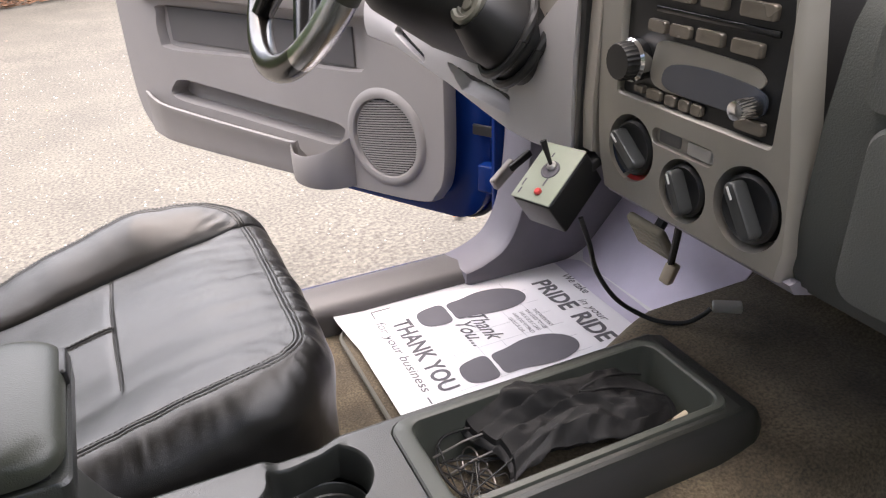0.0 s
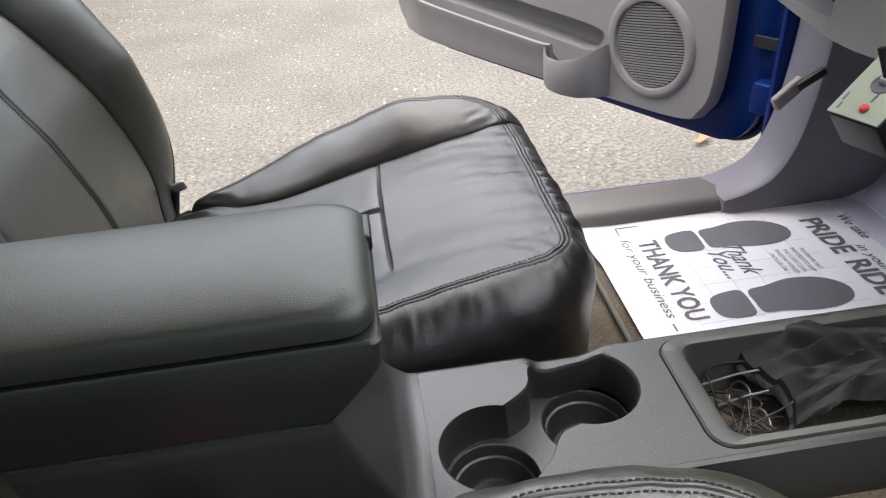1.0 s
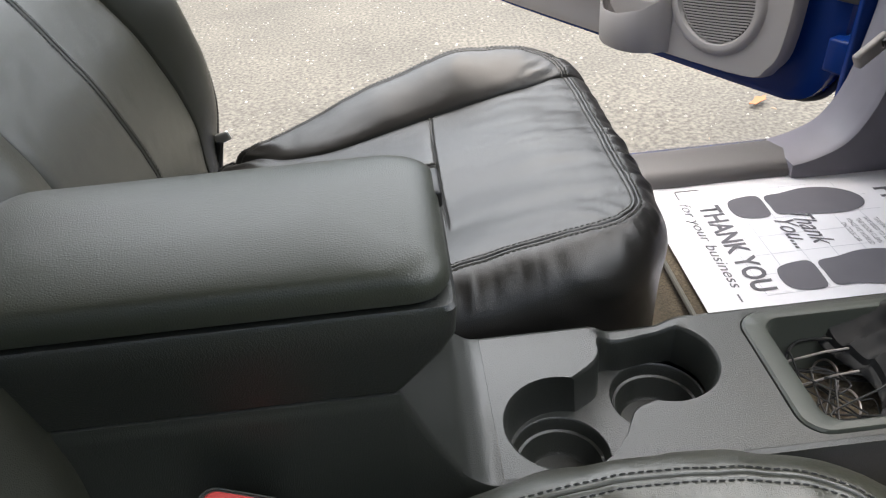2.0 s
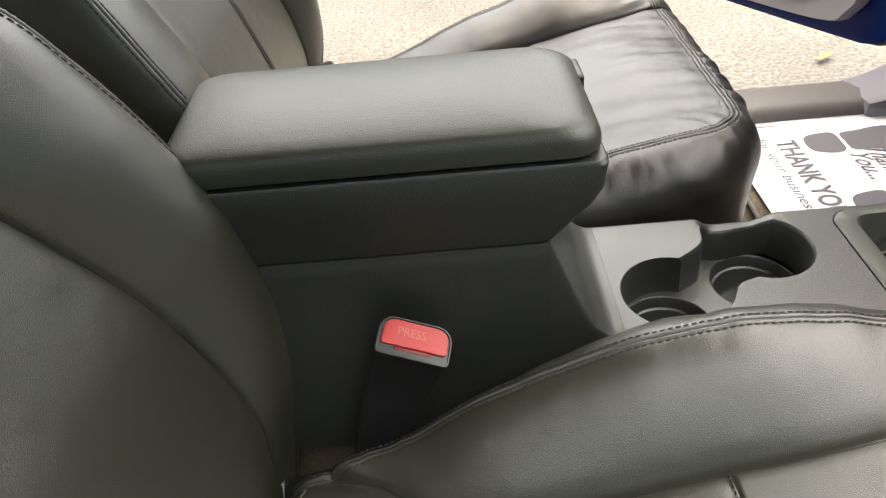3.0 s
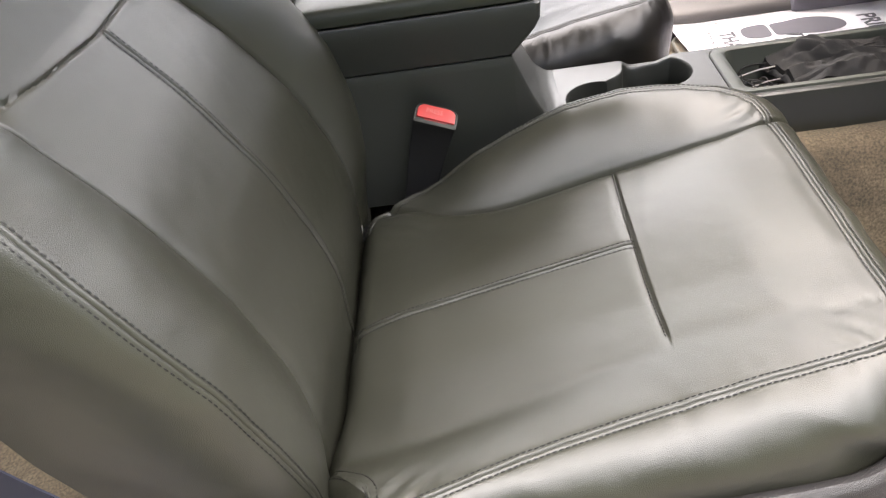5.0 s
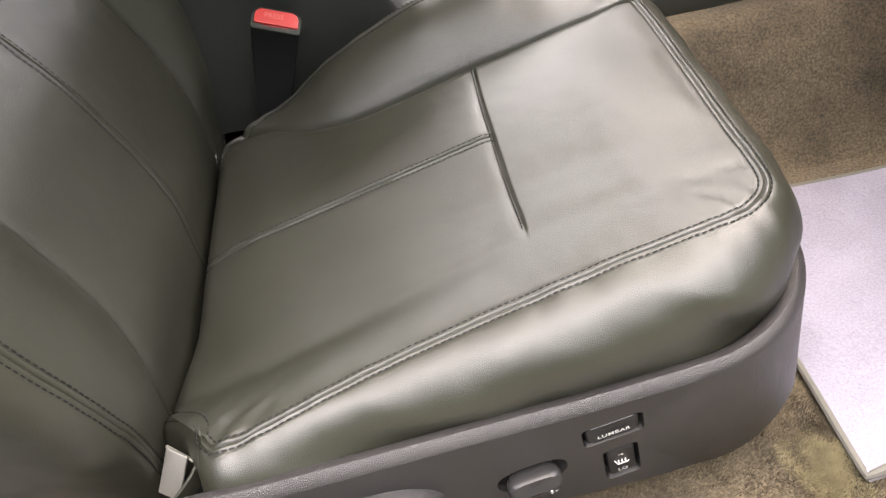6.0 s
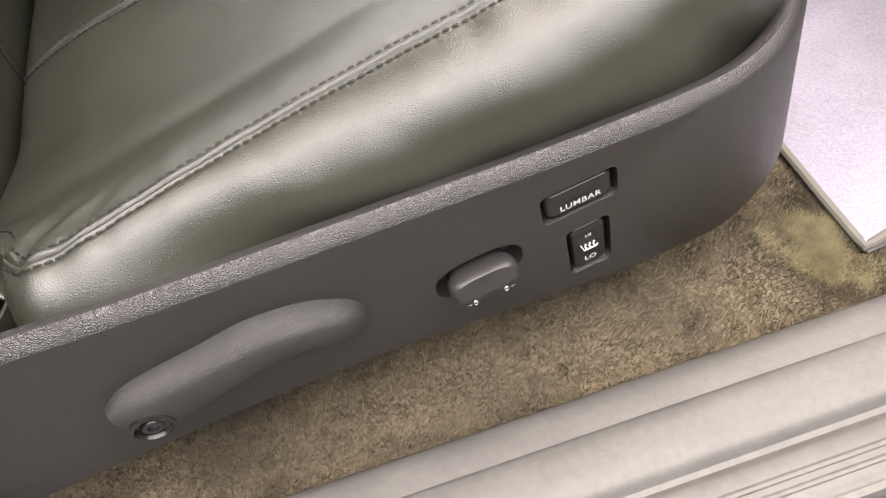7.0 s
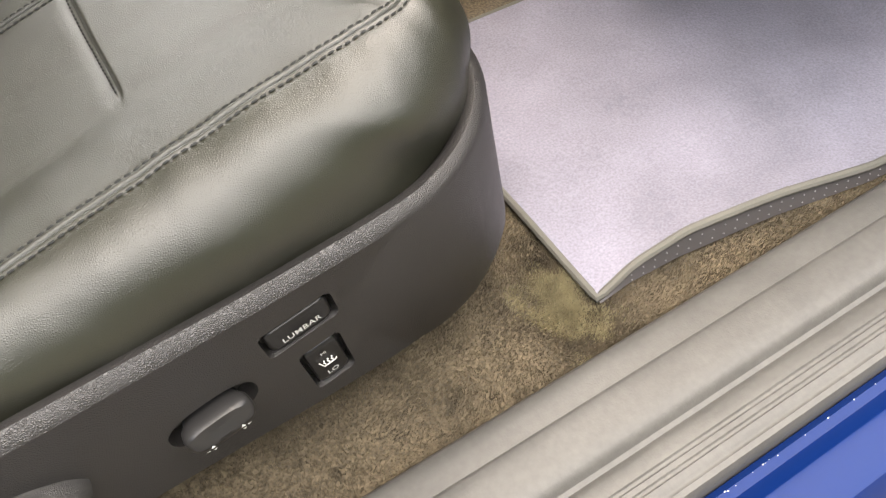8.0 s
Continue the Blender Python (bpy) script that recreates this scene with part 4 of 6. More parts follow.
    lettering("HI", 0.0045, WHITE, seat_in(HEAT) @ pose(-0.0025, 0.0105, 0.0002), heat_sw)
    lettering("LO", 0.0068, WHITE, seat_in(HEAT) @ pose(-0.0045, -0.0155, 0.0002), heat_sw, bold=0.0001)
    waves = []
    for k in range(3):
        pts = [(-0.0030 + 0.0030 * k + 0.0007 * math.sin(q * 1.6), -0.0022 + q * 0.0009, 0.0003) for q in range(7)]
        waves.append(tube(pts, 0.0004, 5))
    waves.append(tube([(-0.0062, 0.0035, 0.0003), (-0.0040, -0.0036, 0.0003), (0.0048, -0.0036, 0.0003), (0.0058, -0.0020, 0.0003)], 0.0005, 5))
    mesh_object("heat_symbol", *moved(join(*waves), seat_in(HEAT)), WHITE, heat_sw)
    arrows = []
    for c in (-0.0105, 0.0105):
        for dz in (1, -1):
            arrows.append(([(c - 0.0016, -0.0062 + dz * 0.0008, -0.0158), (c + 0.0016, -0.0062 + dz * 0.0008, -0.0158), (c, -0.0062 + dz * 0.0034, -0.0155)], [(0, 1, 2)]))
        sg = -1 if c < 0 else 1
        arrows.append(([(c + sg * 0.0028, -0.0055, -0.0158), (c + sg * 0.0028, -0.0069, -0.0158), (c + sg * 0.0062, -0.0062, -0.0155)], [(0, 1, 2)]))
    mesh_object("arrow_marks", *moved(join(*arrows), seat_in(KNOB)), WHITE, knob_sw)
    # recliner handle: a long grip on a pivot, proud of the shield
    pts = smooth_path([(-0.257, 0.5605, -0.004), (-0.238, 0.5680, -0.005), (-0.212, 0.5755, -0.006), (-0.184, 0.5825, -0.006), (-0.158, 0.5805, -0.005), (-0.139, 0.5715, -0.003), (-0.126, 0.5610, 0.003)], 8)
    rad = [float(np.interp(i / (len(pts) - 1), [0, 0.1, 0.35, 0.6, 0.85, 1.0], [0.0225, 0.0225, 0.0175, 0.0155, 0.0145, 0.0100])) for i in range(len(pts))]
    v, f = grip(pts, rad)
    handle = mesh_object("recliner_handle", *moved((v, f), m), HANDLE, shield, "dark grey grained curved recliner handle")
    ringv = [[(-0.2565 + r_ * math.cos(a), 0.5585 + r_ * math.sin(a), d + 0.0155) for a in np.linspace(0, 2 * math.pi, 28, endpoint=False)] for r_, d in ((0.0125, -0.026), (0.0125, -0.0335), (0.0105, -0.0345), (0.0090, -0.031), (0.0072, -0.031), (0.0060, -0.0335), (0.0035, -0.0335), (0.003, -0.028))]
    mesh_object("pivot_cap", *moved(loft(ringv), m), BLACK_GLOSS, handle, "black pivot screw cap")


SWITCH = material("satin_black_switch", (0.020, 0.019, 0.019), 0.30, grain=0.1, grain_size=900)
KNOB_GREY = material("satin_dark_grey_knob", (0.030, 0.029, 0.029), 0.26, grain=0.08, grain_size=900)
HANDLE = material("coarse_grained_grey_plastic", (0.034, 0.032, 0.031), 0.38, spec=0.9, grain=0.8, grain_size=900, bump_kind="voronoi", vary=0.10, vary_size=40)


def walls_flat(bm, loop, depth):
    last = loop
    for k, (d, sc) in enumerate(((depth * 0.15, 1.0), (depth, 0.97))):
        mid = sum((v.co for v in loop), Vector()) / len(loop)
        ring = [bm.verts.new((mid.x + (v.co.x - mid.x) * sc, mid.y + (v.co.y - mid.y) * sc, d)) for v in loop]
        for i in range(len(ring)):
            j = (i + 1) % len(ring)
            bm.faces.new((last[i], last[j], ring[j], ring[i]))
        last = ring
    return last


def rocker(outline, back, front):
    """A raised key with a rounded edge; depth is counted inward."""
    mid = np.mean(outline, axis=0)
    rings = []
    for sc, d in ((1.0, back), (1.0, front + 0.003), (0.97, front + 0.0012), (0.91, front + 0.0002), (0.80, front), (0.4, front + 0.0008)):
        rings.append([(mid[0] + (x - mid[0]) * sc, mid[1] + (y - mid[1]) * sc, d) for x, y in outline])
    return loft(rings)


def grip(pts, rad, n=16):
    """A bar whose section is upright in the shield's plane."""
    rings = []
    for i, p in enumerate(pts):
        a, b = pts[max(i - 1, 0)], pts[min(i + 1, len(pts) - 1)]
        t = (b - a).normalized()
        side = Vector((-t.y, t.x, 0)).normalized()
        out = Vector((0, 0, -1))
        ring = []
        for k in range(n):
            c, s = math.cos(2 * math.pi * k / n), math.sin(2 * math.pi * k / n)
            ring.append(p + side * rad[i] * math.copysign(abs(c) ** 0.75, c) + out * 0.013 * math.copysign(abs(s) ** 0.75, s) * (1 if s > 0 else 1.6))
        rings.append(ring)
    first = [pts[0] + (q - pts[0]) * 0.8 + (pts[0] - pts[1]).normalized() * rad[0] * 0.6 for q in rings[0]]
    first2 = [pts[0] + (q - pts[0]) * 0.3 + (pts[0] - pts[1]).normalized() * rad[0] * 0.85 for q in rings[0]]
    return loft([first2, first, *rings])


build_shield()


# ---- centre console ----
def arc(cx, cy, r, a0, a1, n=18):
    return [(cx + r * math.cos(radians(a0 + (a1 - a0) * k / n)), cy + r * math.sin(radians(a0 + (a1 - a0) * k / n))) for k in range(n + 1)]


def build_console():
    con = thing("center_console", "dark green-grey plastic centre console with armrest and cup holders", "console", (0.1, 0.02, 0.46))
    # body: a side outline drawn across the car, open where the deck lies
    fillet = [(p.x, p.y) for p in smooth_path([(-0.051, 0.776), (-0.042, 0.752), (-0.028, 0.716), (-0.014, 0.687), (-0.003, 0.6755), (0.006, 0.6695), (0.0148, 0.6681)], 6)]
    dip = lambda x: 0.0085 * float(ease((x - 0.116) / 0.018) * ease((0.200 - x) / 0.030))
    crest = [(float(x), 0.668) for x in np.linspace(0.10, 0.21, 23)]
    outline = [(-0.36, 0.43), (-0.36, 0.776)] + fillet + crest + [(0.585, 0.668), (0.606, 0.660), (0.616, 0.640), (0.618, 0.60), (0.612, 0.45)]
    ntop = 1 + len(fillet)
    slices = []
    for y, inset in ((-0.084, 0.20), (-0.0675, 0.014), (-0.0665, 0.006), (-0.0650, 0.002), (-0.061, 0.0), (0.087, 0.0), (0.091, 0.002), (0.0925, 0.006), (0.0935, 0.014), (0.110, 0.20)):
        ring = []
        for i, (x, z) in enumerate(outline):
            low = z <= 0.46
            z = z - (dip(x) if z == 0.668 and 0.08 < y < 0.1 else 0.0)
            ring.append((min(x, 0.618 - 0.5 * min(inset, 0.03)) if x > 0.5 else x, y, z if low else max(z - inset, 0.44)))
        slices.append(ring)
    n = len(outline)
    verts = [p for r in slices for p in r]
    faces = []
    for k in range(len(slices) - 1):
        for i in range(n - 1):
            if k == 4 and ntop <= i <= ntop + len(crest):
                continue
            faces.append((k * n + i, k * n + i + 1, (k + 1) * n + i + 1, (k + 1) * n + i))
    body = mesh_object("body", verts, faces, CONSOLE, con)
    # deck with the cup and tray openings
    cup = arc(0.069, -0.014, 0.0475, 70, 325, 28) + [(0.1150, -0.0335), (0.1205, -0.0235), (0.1260, -0.0140), (0.1320, -0.0090)] + arc(0.1665, 0.0390, 0.0470, 246, 408, 28)
    cup += [(p.x, p.y) for p in smooth_path([(0.1940, 0.0795, 0), (0.180, 0.0812, 0), (0.160, 0.0795, 0), (0.142, 0.0770, 0), (0.1275, 0.0790, 0), (0.1200, 0.0760, 0), (0.1165, 0.0680, 0), (0.1150, 0.0580, 0), (0.1100, 0.0490, 0), (0.1010, 0.0410, 0), (0.0930, 0.0355, 0)], 4)]
    tray = rounded_rect(0.244, -0.0565, 0.582, 0.0825, 0.022)
    deck_outer = [(0.015, -0.061), (0.585, -0.061), (0.585, 0.087)] + [(x, 0.087) for x, _ in crest[::-1]] + [(0.015, 0.087)]
    bm, loops = sheet(deck_outer, (cup, tray))
    for v in bm.verts:
        v.co.z = 0.668 - dip(v.co.x) * float(ease((v.co.y - 0.062) / 0.014))
    base = walls(bm, loops[1], [(0.0012, -0.0012), (0.003, -0.004), (0.005, -0.030)])
    for v in base:
        v.co.z = 0.625
    rest = [(v.co.x, v.co.y) for v in base]
    lip = walls(bm, loops[2], [(0.001, -0.003), (0.001, -0.004)])
    part("deck", bm, CONSOLE, con)
    # floor of the cup holder with two stepped wells
    wells = [[(cx + 0.0412 * math.cos(t), cy + 0.0412 * math.sin(t)) for t in np.linspace(0, 2 * math.pi, 40, endpoint=False)] for cx, cy in ((0.0685, -0.014), (0.1650, 0.0365))]
    bm, loops = sheet(rest, wells)
    for v in bm.verts:
        v.co.z = 0.625
    for loop in loops[1:]:
        bm.faces.new(walls(bm, loop, [(0.0007, -0.0006), (0.0015, -0.002), (0.0035, -0.012), (0.0058, -0.0130), (0.0066, -0.0145), (0.009, -0.034), (0.012, -0.037)]))
    part("cup_well", bm, CONSOLE, con)
    # tray: a raised trim frame and a deep liner
    rings = []
    for i, (dx, z) in enumerate(((0.0, 0.664), (0.0, 0.6685), (0.002, 0.6705), (0.011, 0.6715), (0.014, 0.670), (0.0155, 0.666), (0.021, 0.606), (0.026, 0.600))):
        rings.append([(x, y, z) for x, y in rounded_rect(0.2455 + dx * (1.35 if i > 2 else 1), -0.0555 + dx * 0.62, 0.581 - dx * 0.75, 0.0815 - dx * 0.75, 0.0205 - dx * 0.35)])
    mesh_object("tray", *loft(rings, False, True), CONSOLE_TRAY, con, "grey-green open storage tray")
    # armrest bin and lid
    rings = []
    for z, front, ins in ((0.775, -0.052, 0.004), (0.778, -0.047, 0.001), (0.808, -0.019, 0.0), (0.820, -0.012, 0.0), (0.8405, -0.010, 0.0), (0.8432, -0.012, 0.002)):
        rings.append([(x, y, z) for x, y in rounded_rect(-0.33, -0.0670 + ins, front, 0.092 - ins, 0.008)])
    mesh_object("storage_bin", *loft(rings), CONSOLE, con)
    rings = []
    lid_rows = [(0.8472, 0.006, 0.003), (0.8470, 0.0015, 0.0005), (0.8482, 0.0, 0.0), (0.8520, 0.0, 0.0)]
    lid_rows += [(0.8525 + 0.0155 * math.sin(q), 0.010 * (1 - math.cos(q)), 0.028 * (1 - math.cos(q))) for q in np.linspace(0.15, 1.45, 9)]
    lid_rows += [(0.8688, 0.0125, 0.034), (0.8700, 0.020, 0.043), (0.8714, 0.034, 0.058), (0.8724, 0.048, 0.072), (0.8728, 0.060, 0.086)]
    for z, ins, fr in lid_rows:
        rings.append([(x, y, z - 0.0015 * ((y - 0.014) / 0.07) ** 2) for x, y in rounded_rect(-0.327 + ins, -0.0635 + ins, -0.012 - fr, 0.091 - ins, min(0.024, 0.070 - ins))])
    lid = mesh_object("armrest_lid", *loft(rings), CONSOLE_LID, con, "grained padded armrest lid")
    part("lid_latch", box(-0.016, 0.056, 0.8505, 0.014, 0.036, 0.014, 0.003), BLACK, lid, "black latch")
    part("hinge_gap", box(-0.17, 0.0135, 0.8452, 0.296, 0.144, 0.009, 0.001), BLACK, con, "dark gap below the lid")
    # bright line along the rear of the lid
    pts = [(x, y, 0.850) for x, y in rounded_rect(-0.329, -0.0655, -0.1, 0.093, 0.026)[7:21]]
    mesh_object("lid_trim", *tube(pts, 0.0016, 6), SILVER, lid, "thin bright trim strip")


CONSOLE_TRAY = material("grey_green_tray_plastic", (0.058, 0.064, 0.055), 0.38, grain=0.25, grain_size=900, vary=0.06)
CONSOLE_LID = material("grained_armrest_vinyl", (0.040, 0.044, 0.033), 0.37, grain=0.28, grain_size=560, vary=0.06, bump_kind="voronoi")
build_console()


# ---- seat belt buckle ----
def smooth_outline(half, low, high, r_high, r_low):
    """A flat outline with two large corners above and two small ones below."""
    pts = []
    for cx, cy, r, a0 in ((half - r_high, high - r_high, r_high, 0), (-half + r_high, high - r_high, r_high, 90), (-half + r_low, low + r_low, r_low, 180), (half - r_low, low + r_low, r_low, 270)):
        pts += [(cx + r * math.cos(radians(a0 + 18 * k)), cy + r * math.sin(radians(a0 + 18 * k))) for k in range(6)]
    return pts


def build_buckle():
    buckle = thing("seat_belt_buckle", "black seat belt buckle with a red press button", "buckle", (-0.16, -0.112, 0.60))
    m = Matrix.Translation((-0.158, -0.108, 0.727)) @ Matrix.Rotation(radians(20), 4, "Y") @ Matrix.Rotation(radians(28), 4, "X") @ Matrix.Rotation(radians(-4), 4, "Z") @ Matrix.Diagonal((1.04, 1.12, 1.0, 1.0))
    # the mouth: flat along the lip, domed over the button
    outline = smooth_outline(0.0275, -0.0135, 0.0135, 0.011, 0.003)
    rings = [[m @ Vector((x * s, y * s2, -0.03)) + Vector((-0.30, 0.02, -0.95)) * d for x, y in outline] for s, s2, d in ((0.66, 0.70, 0.125), (0.78, 0.80, 0.08), (0.90, 0.92, 0.03))]
    rings += [[m @ Vector((x * s, y * s2, z)) for x, y in outline] for s, s2, z in ((0.98, 1.0, -0.012), (1.0, 1.0, -0.004), (1.0, 1.0, 0.0))]
    mesh_object("housing", *loft(rings, True, False), MATT_BLACK, buckle)
    rings = [[(x * s, y * s2, z) for x, y in outline] for s, s2, z in ((1.0, 1.0, 0.0), (0.985, 0.97, 0.0014), (0.955, 0.92, 0.0014), (0.93, 0.88, -0.001), (0.92, 0.87, -0.006))]
    mesh_object("mouth_rim", *moved(loft(rings), m), LIP, buckle, "thin glossy dark rim")
    outline = smooth_outline(0.0245, -0.0065, 0.0114, 0.0085, 0.002)
    rings = [[(x * s, y * s, z) for x, y in outline] for s, z in ((1.0, -0.004), (1.0, 0.0012), (0.97, 0.0024), (0.90, 0.0028), (0.5, 0.0024))]
    btn = mesh_object("press_button", *moved(loft(rings), m), RED, buckle, "red press button")
    lettering("PRESS", 0.0085, RED_TEXT, m @ pose(-0.0138, 0.0008, 0.0031), btn)
    part("tongue_slot", box(0, 0, 0, 0.028, 0.0030, 0.003, 0.0008, m=m @ pose(0, -0.0078, -0.0004)), RED_DARK, buckle, "dark red tongue slot")
    lip = smooth_outline(0.0262, -0.0133, -0.0092, 0.0016, 0.002)
    mesh_object("lip", *moved(loft([[(x * s, y, z) for x, y in lip] for s, z in ((1, -0.004), (1, 0.0008), (0.99, 0.0014))]), m), LIP, buckle, "grey lower lip")
    v, f = loft([[(x, y, z) for x, y in rounded_rect(-0.181 + q, -0.118, -0.141 + q, -0.108, 0.004)] for z, q in ((0.44, 0.0), (0.53, -0.006), (0.59, -0.022))])
    mesh_object("stalk", v, f, BLACK, buckle, "black stalk")


RED_TEXT = material("pale_red_letters", (0.72, 0.20, 0.18), 0.4)
RED_DARK = material("dark_red_slot", (0.20, 0.01, 0.01), 0.4)
LIP = material("grey_buckle_lip", (0.045, 0.048, 0.043), 0.28)
build_buckle()


# ---- belt loop at the foot of the passenger seat and at the driver seat ----
def build_belt_ends():
    loop = thing("belt_loop", "grey leather strap loop and metal plate beside the seat hinge", "belt", (-0.25, -0.60, 0.60))
    pts = smooth_path([(-0.266, -0.560, 0.596), (-0.254, -0.563, 0.614), (-0.242, -0.571, 0.624), (-0.236, -0.584, 0.622), (-0.239, -0.600, 0.619), (-0.247, -0.619, 0.616), (-0.262, -0.632, 0.608), (-0.280, -0.636, 0.594)], 8)
    rings = []
    for i, p in enumerate(pts):
        t = (pts[min(i + 1, len(pts) - 1)] - pts[max(i - 1, 0)]).normalized()
        out = t.cross(Vector((0, 0, 1))).normalized()
        up = out.cross(t).normalized()
        rings.append([p + out * a_ + up * b_ for a_, b_ in ((-0.0012, -0.0085), (0.0012, -0.0085), (0.0018, 0.0), (0.0012, 0.0075), (-0.0012, 0.0075), (-0.0018, 0.0))])
    mesh_object("strap", *loft(rings), LEATHER, loop)
    part("anchor_plate", box(-0.268, -0.606, 0.610, 0.020, 0.0025, 0.040, 0.001, m=pose(0, 0, 0, -38, 10, -30)), STEEL_PALE, loop, "pale metal anchor plate")
    part("plate_rim", box(-0.258, -0.596, 0.6195, 0.034, 0.003, 0.003, 0.001, m=pose(0, 0, 0, 0, 6, -36)), STEEL_PALE, loop, "pale metal rim")
    end = thing("belt_anchor", "pale metal belt anchor at the driver seat hinge", "belt anchor", (-0.312, 0.652, 0.60))
    part("plate", box(-0.312, 0.652, 0.617, 0.026, 0.006, 0.016, 0.003, m=pose(0, 0, 0, 0, -18, 0)), SILVER, end)
    v, f = tube([(-0.318, 0.652, 0.612), (-0.33, 0.655, 0.57), (-0.335, 0.66, 0.50), (-0.335, 0.665, 0.46)], 0.007, 8)
    mesh_object("stalk", v, f, BLACK, end)
    part("bolt", box(-0.335, 0.664, 0.452, 0.03, 0.02, 0.03, 0.004), BLACK, end)


def build_shoulder_belt():
    belt = thing("seat_belt", "dark navy seat belt webbing beside the backrest", "seat belt", (-0.44, -0.70, 0.46))
    pts = smooth_path([(-0.60, -0.672, 1.20), (-0.52, -0.685, 1.02), (-0.44, -0.690, 0.86), (-0.395, -0.690, 0.78), (-0.35, -0.688, 0.68), (-0.34, -0.686, 0.56), (-0.34, -0.686, 0.44)], 8)
    rings = [[(p.x + u, p.y + w, p.z + u * 0.6) for u, w in ((-0.023, -0.0007), (0.023, -0.0007), (0.023, 0.0007), (-0.023, 0.0007))] for p in pts]
    mesh_object("webbing", *loft(rings), NAVY, belt)
    part("anchor", box(-0.34, -0.686, 0.45, 0.05, 0.008, 0.05, 0.003), BLACK, belt, "black floor anchor")


TEMPLE = material("dull_metal", (0.30, 0.27, 0.25), 0.35, metal=0.8)
NAVY = material("navy_webbing", (0.015, 0.018, 0.035), 0.6, grain=0.6, grain_size=1500)
build_shoulder_belt()
STEEL_PALE = material("pale_worn_steel", (0.42, 0.41, 0.37), 0.45, metal=0.6, grain=0.2, grain_size=500)
build_belt_ends()


# ---- mats ----
def build_mats():
    mat = thing("floor_mat", "lilac-grey carpet floor mat with curled bound edge", "floor mat", (0.55, -0.45, 0.43))
    nx, ny = 90, 60
    u, w = np.meshgrid(np.linspace(0, 1, nx), np.linspace(0, 1, ny), indexing="ij")
    x = 0.324 + 0.55 * u
    near = -0.644 + np.interp(u * 0.55, [0, 0.035, 0.09, 0.2, 0.3, 0.55], [0, 0.004, 0.002, -0.012, -0.030, -0.05])
    far = -0.256 + 0.0 * u
    y = near + (far - near) * w
    lift = np.interp(u * 0.55, [0, 0.02, 0.05, 0.10, 0.2, 0.3, 0.55], [0, 0.006, 0.018, 0.026, 0.022, 0.016, 0.01])
    z = 0.431 + lift * np.exp(-w / 0.10) + np.clip(x - 0.80, 0, 1) * 0.7 + 0.003 * wrinkle(x, y, 9, 3.0) + 0.003 * np.clip((w - 0.8) * 5, 0, 1)
    top = np.stack([x, y, z], -1)
    low = top - (0, 0, 0.006)
    verts = np.concatenate([top.reshape(-1, 3), low.reshape(-1, 3)])
    idx = lambda i, j, s=0: s * nx * ny + i * ny + j
    faces = [(idx(i, j), idx(i + 1, j), idx(i + 1, j + 1), idx(i, j + 1)) for i in range(nx - 1) for j in range(ny - 1)]
    mesh_object("carpet_face", verts[: nx * ny], faces, MAT_TOP, mat)
    faces = [(idx(i, j, 1), idx(i, j + 1, 1), idx(i + 1, j + 1, 1), idx(i + 1, j, 1)) for i in range(nx - 1) for j in range(ny - 1)]
    back = mesh_object("backing", verts, faces, RUBBER, mat, "grey rubber backing with nubs")
    edge = [tuple(top[i, 0] - (0, 0, 0.003)) for i in range(nx)] + [tuple(top[-1, j] - (0, 0, 0.003)) for j in range(1, ny)]
    edge += [tuple(top[i, -1] - (0, 0, 0.003)) for i in range(nx - 2, -1, -1)] + [tuple(top[0, j] - (0, 0, 0.003)) for j in range(ny - 2, 0, -1)]
    mesh_object("binding", *tube(edge, 0.0042, 8, True), MAT_EDGE, mat, "dark grey bound edge")
    # flap of backing that shows below the lifted edge, with its nubs
    rows = 6
    flap = [[(top[i, 0][0], top[i, 0][1] - 0.001 - 0.004 * q, max(0.424, top[i, 0][2] - 0.005 - q * lift[i, 0] * 1.1)) for q in np.linspace(0, 1, rows)] for i in range(nx)]
    mesh_object("rolled_edge", *loft(flap, False, False, False), RUBBER, mat)
    nubs = []
    for i in range(6, nx - 2, 2):
        for q in (0.3, 0.7):
            if lift[i, 0] > 0.008:
                px, py, pz = top[i, 0][0], top[i, 0][1] - 0.002 - 0.004 * q, max(0.425, top[i, 0][2] - 0.005 - q * lift[i, 0] * 1.1)
                r = 0.0011
                nubs.append(([(px - r, py, pz), (px, py, pz + r), (px + r, py, pz), (px, py, pz - r), (px, py - 0.0016, pz)], [(0, 1, 4), (1, 2, 4), (2, 3, 4), (3, 0, 4)]))
    mesh_object("nub_rows", *join(*nubs), NUB, back, "pale rubber nubs")

    # driver mat below the paper
    dmat = thing("floor_mat", "brown carpet floor mat below the paper", "floor mat", (0.6, 0.48, 0.43))
    rings = [[(px, py, pz) for px, py in rounded_rect(0.335 + i_, 0.28 + i_, 0.85 - i_, 0.612 - i_, 0.04)] for i_, pz in ((0.0, 0.426), (0.0, 0.434), (0.003, 0.437))]
    mesh_object("carpet_face", *loft(rings), CARPET, dmat)
    mesh_object("binding", *tube([(px, py, 0.435) for px, py in rounded_rect(0.335, 0.28, 0.85, 0.612, 0.04)], 0.004, 7, True), MAT_EDGE, dmat, "grey stitched binding")


NUB = material("pale_nubs", (0.30, 0.29, 0.29), 0.6)
build_mats()


# ---- paper mat with print ----
PX0, PX1, PY0, PY1 = 0.350, 0.935, 0.318, 0.676


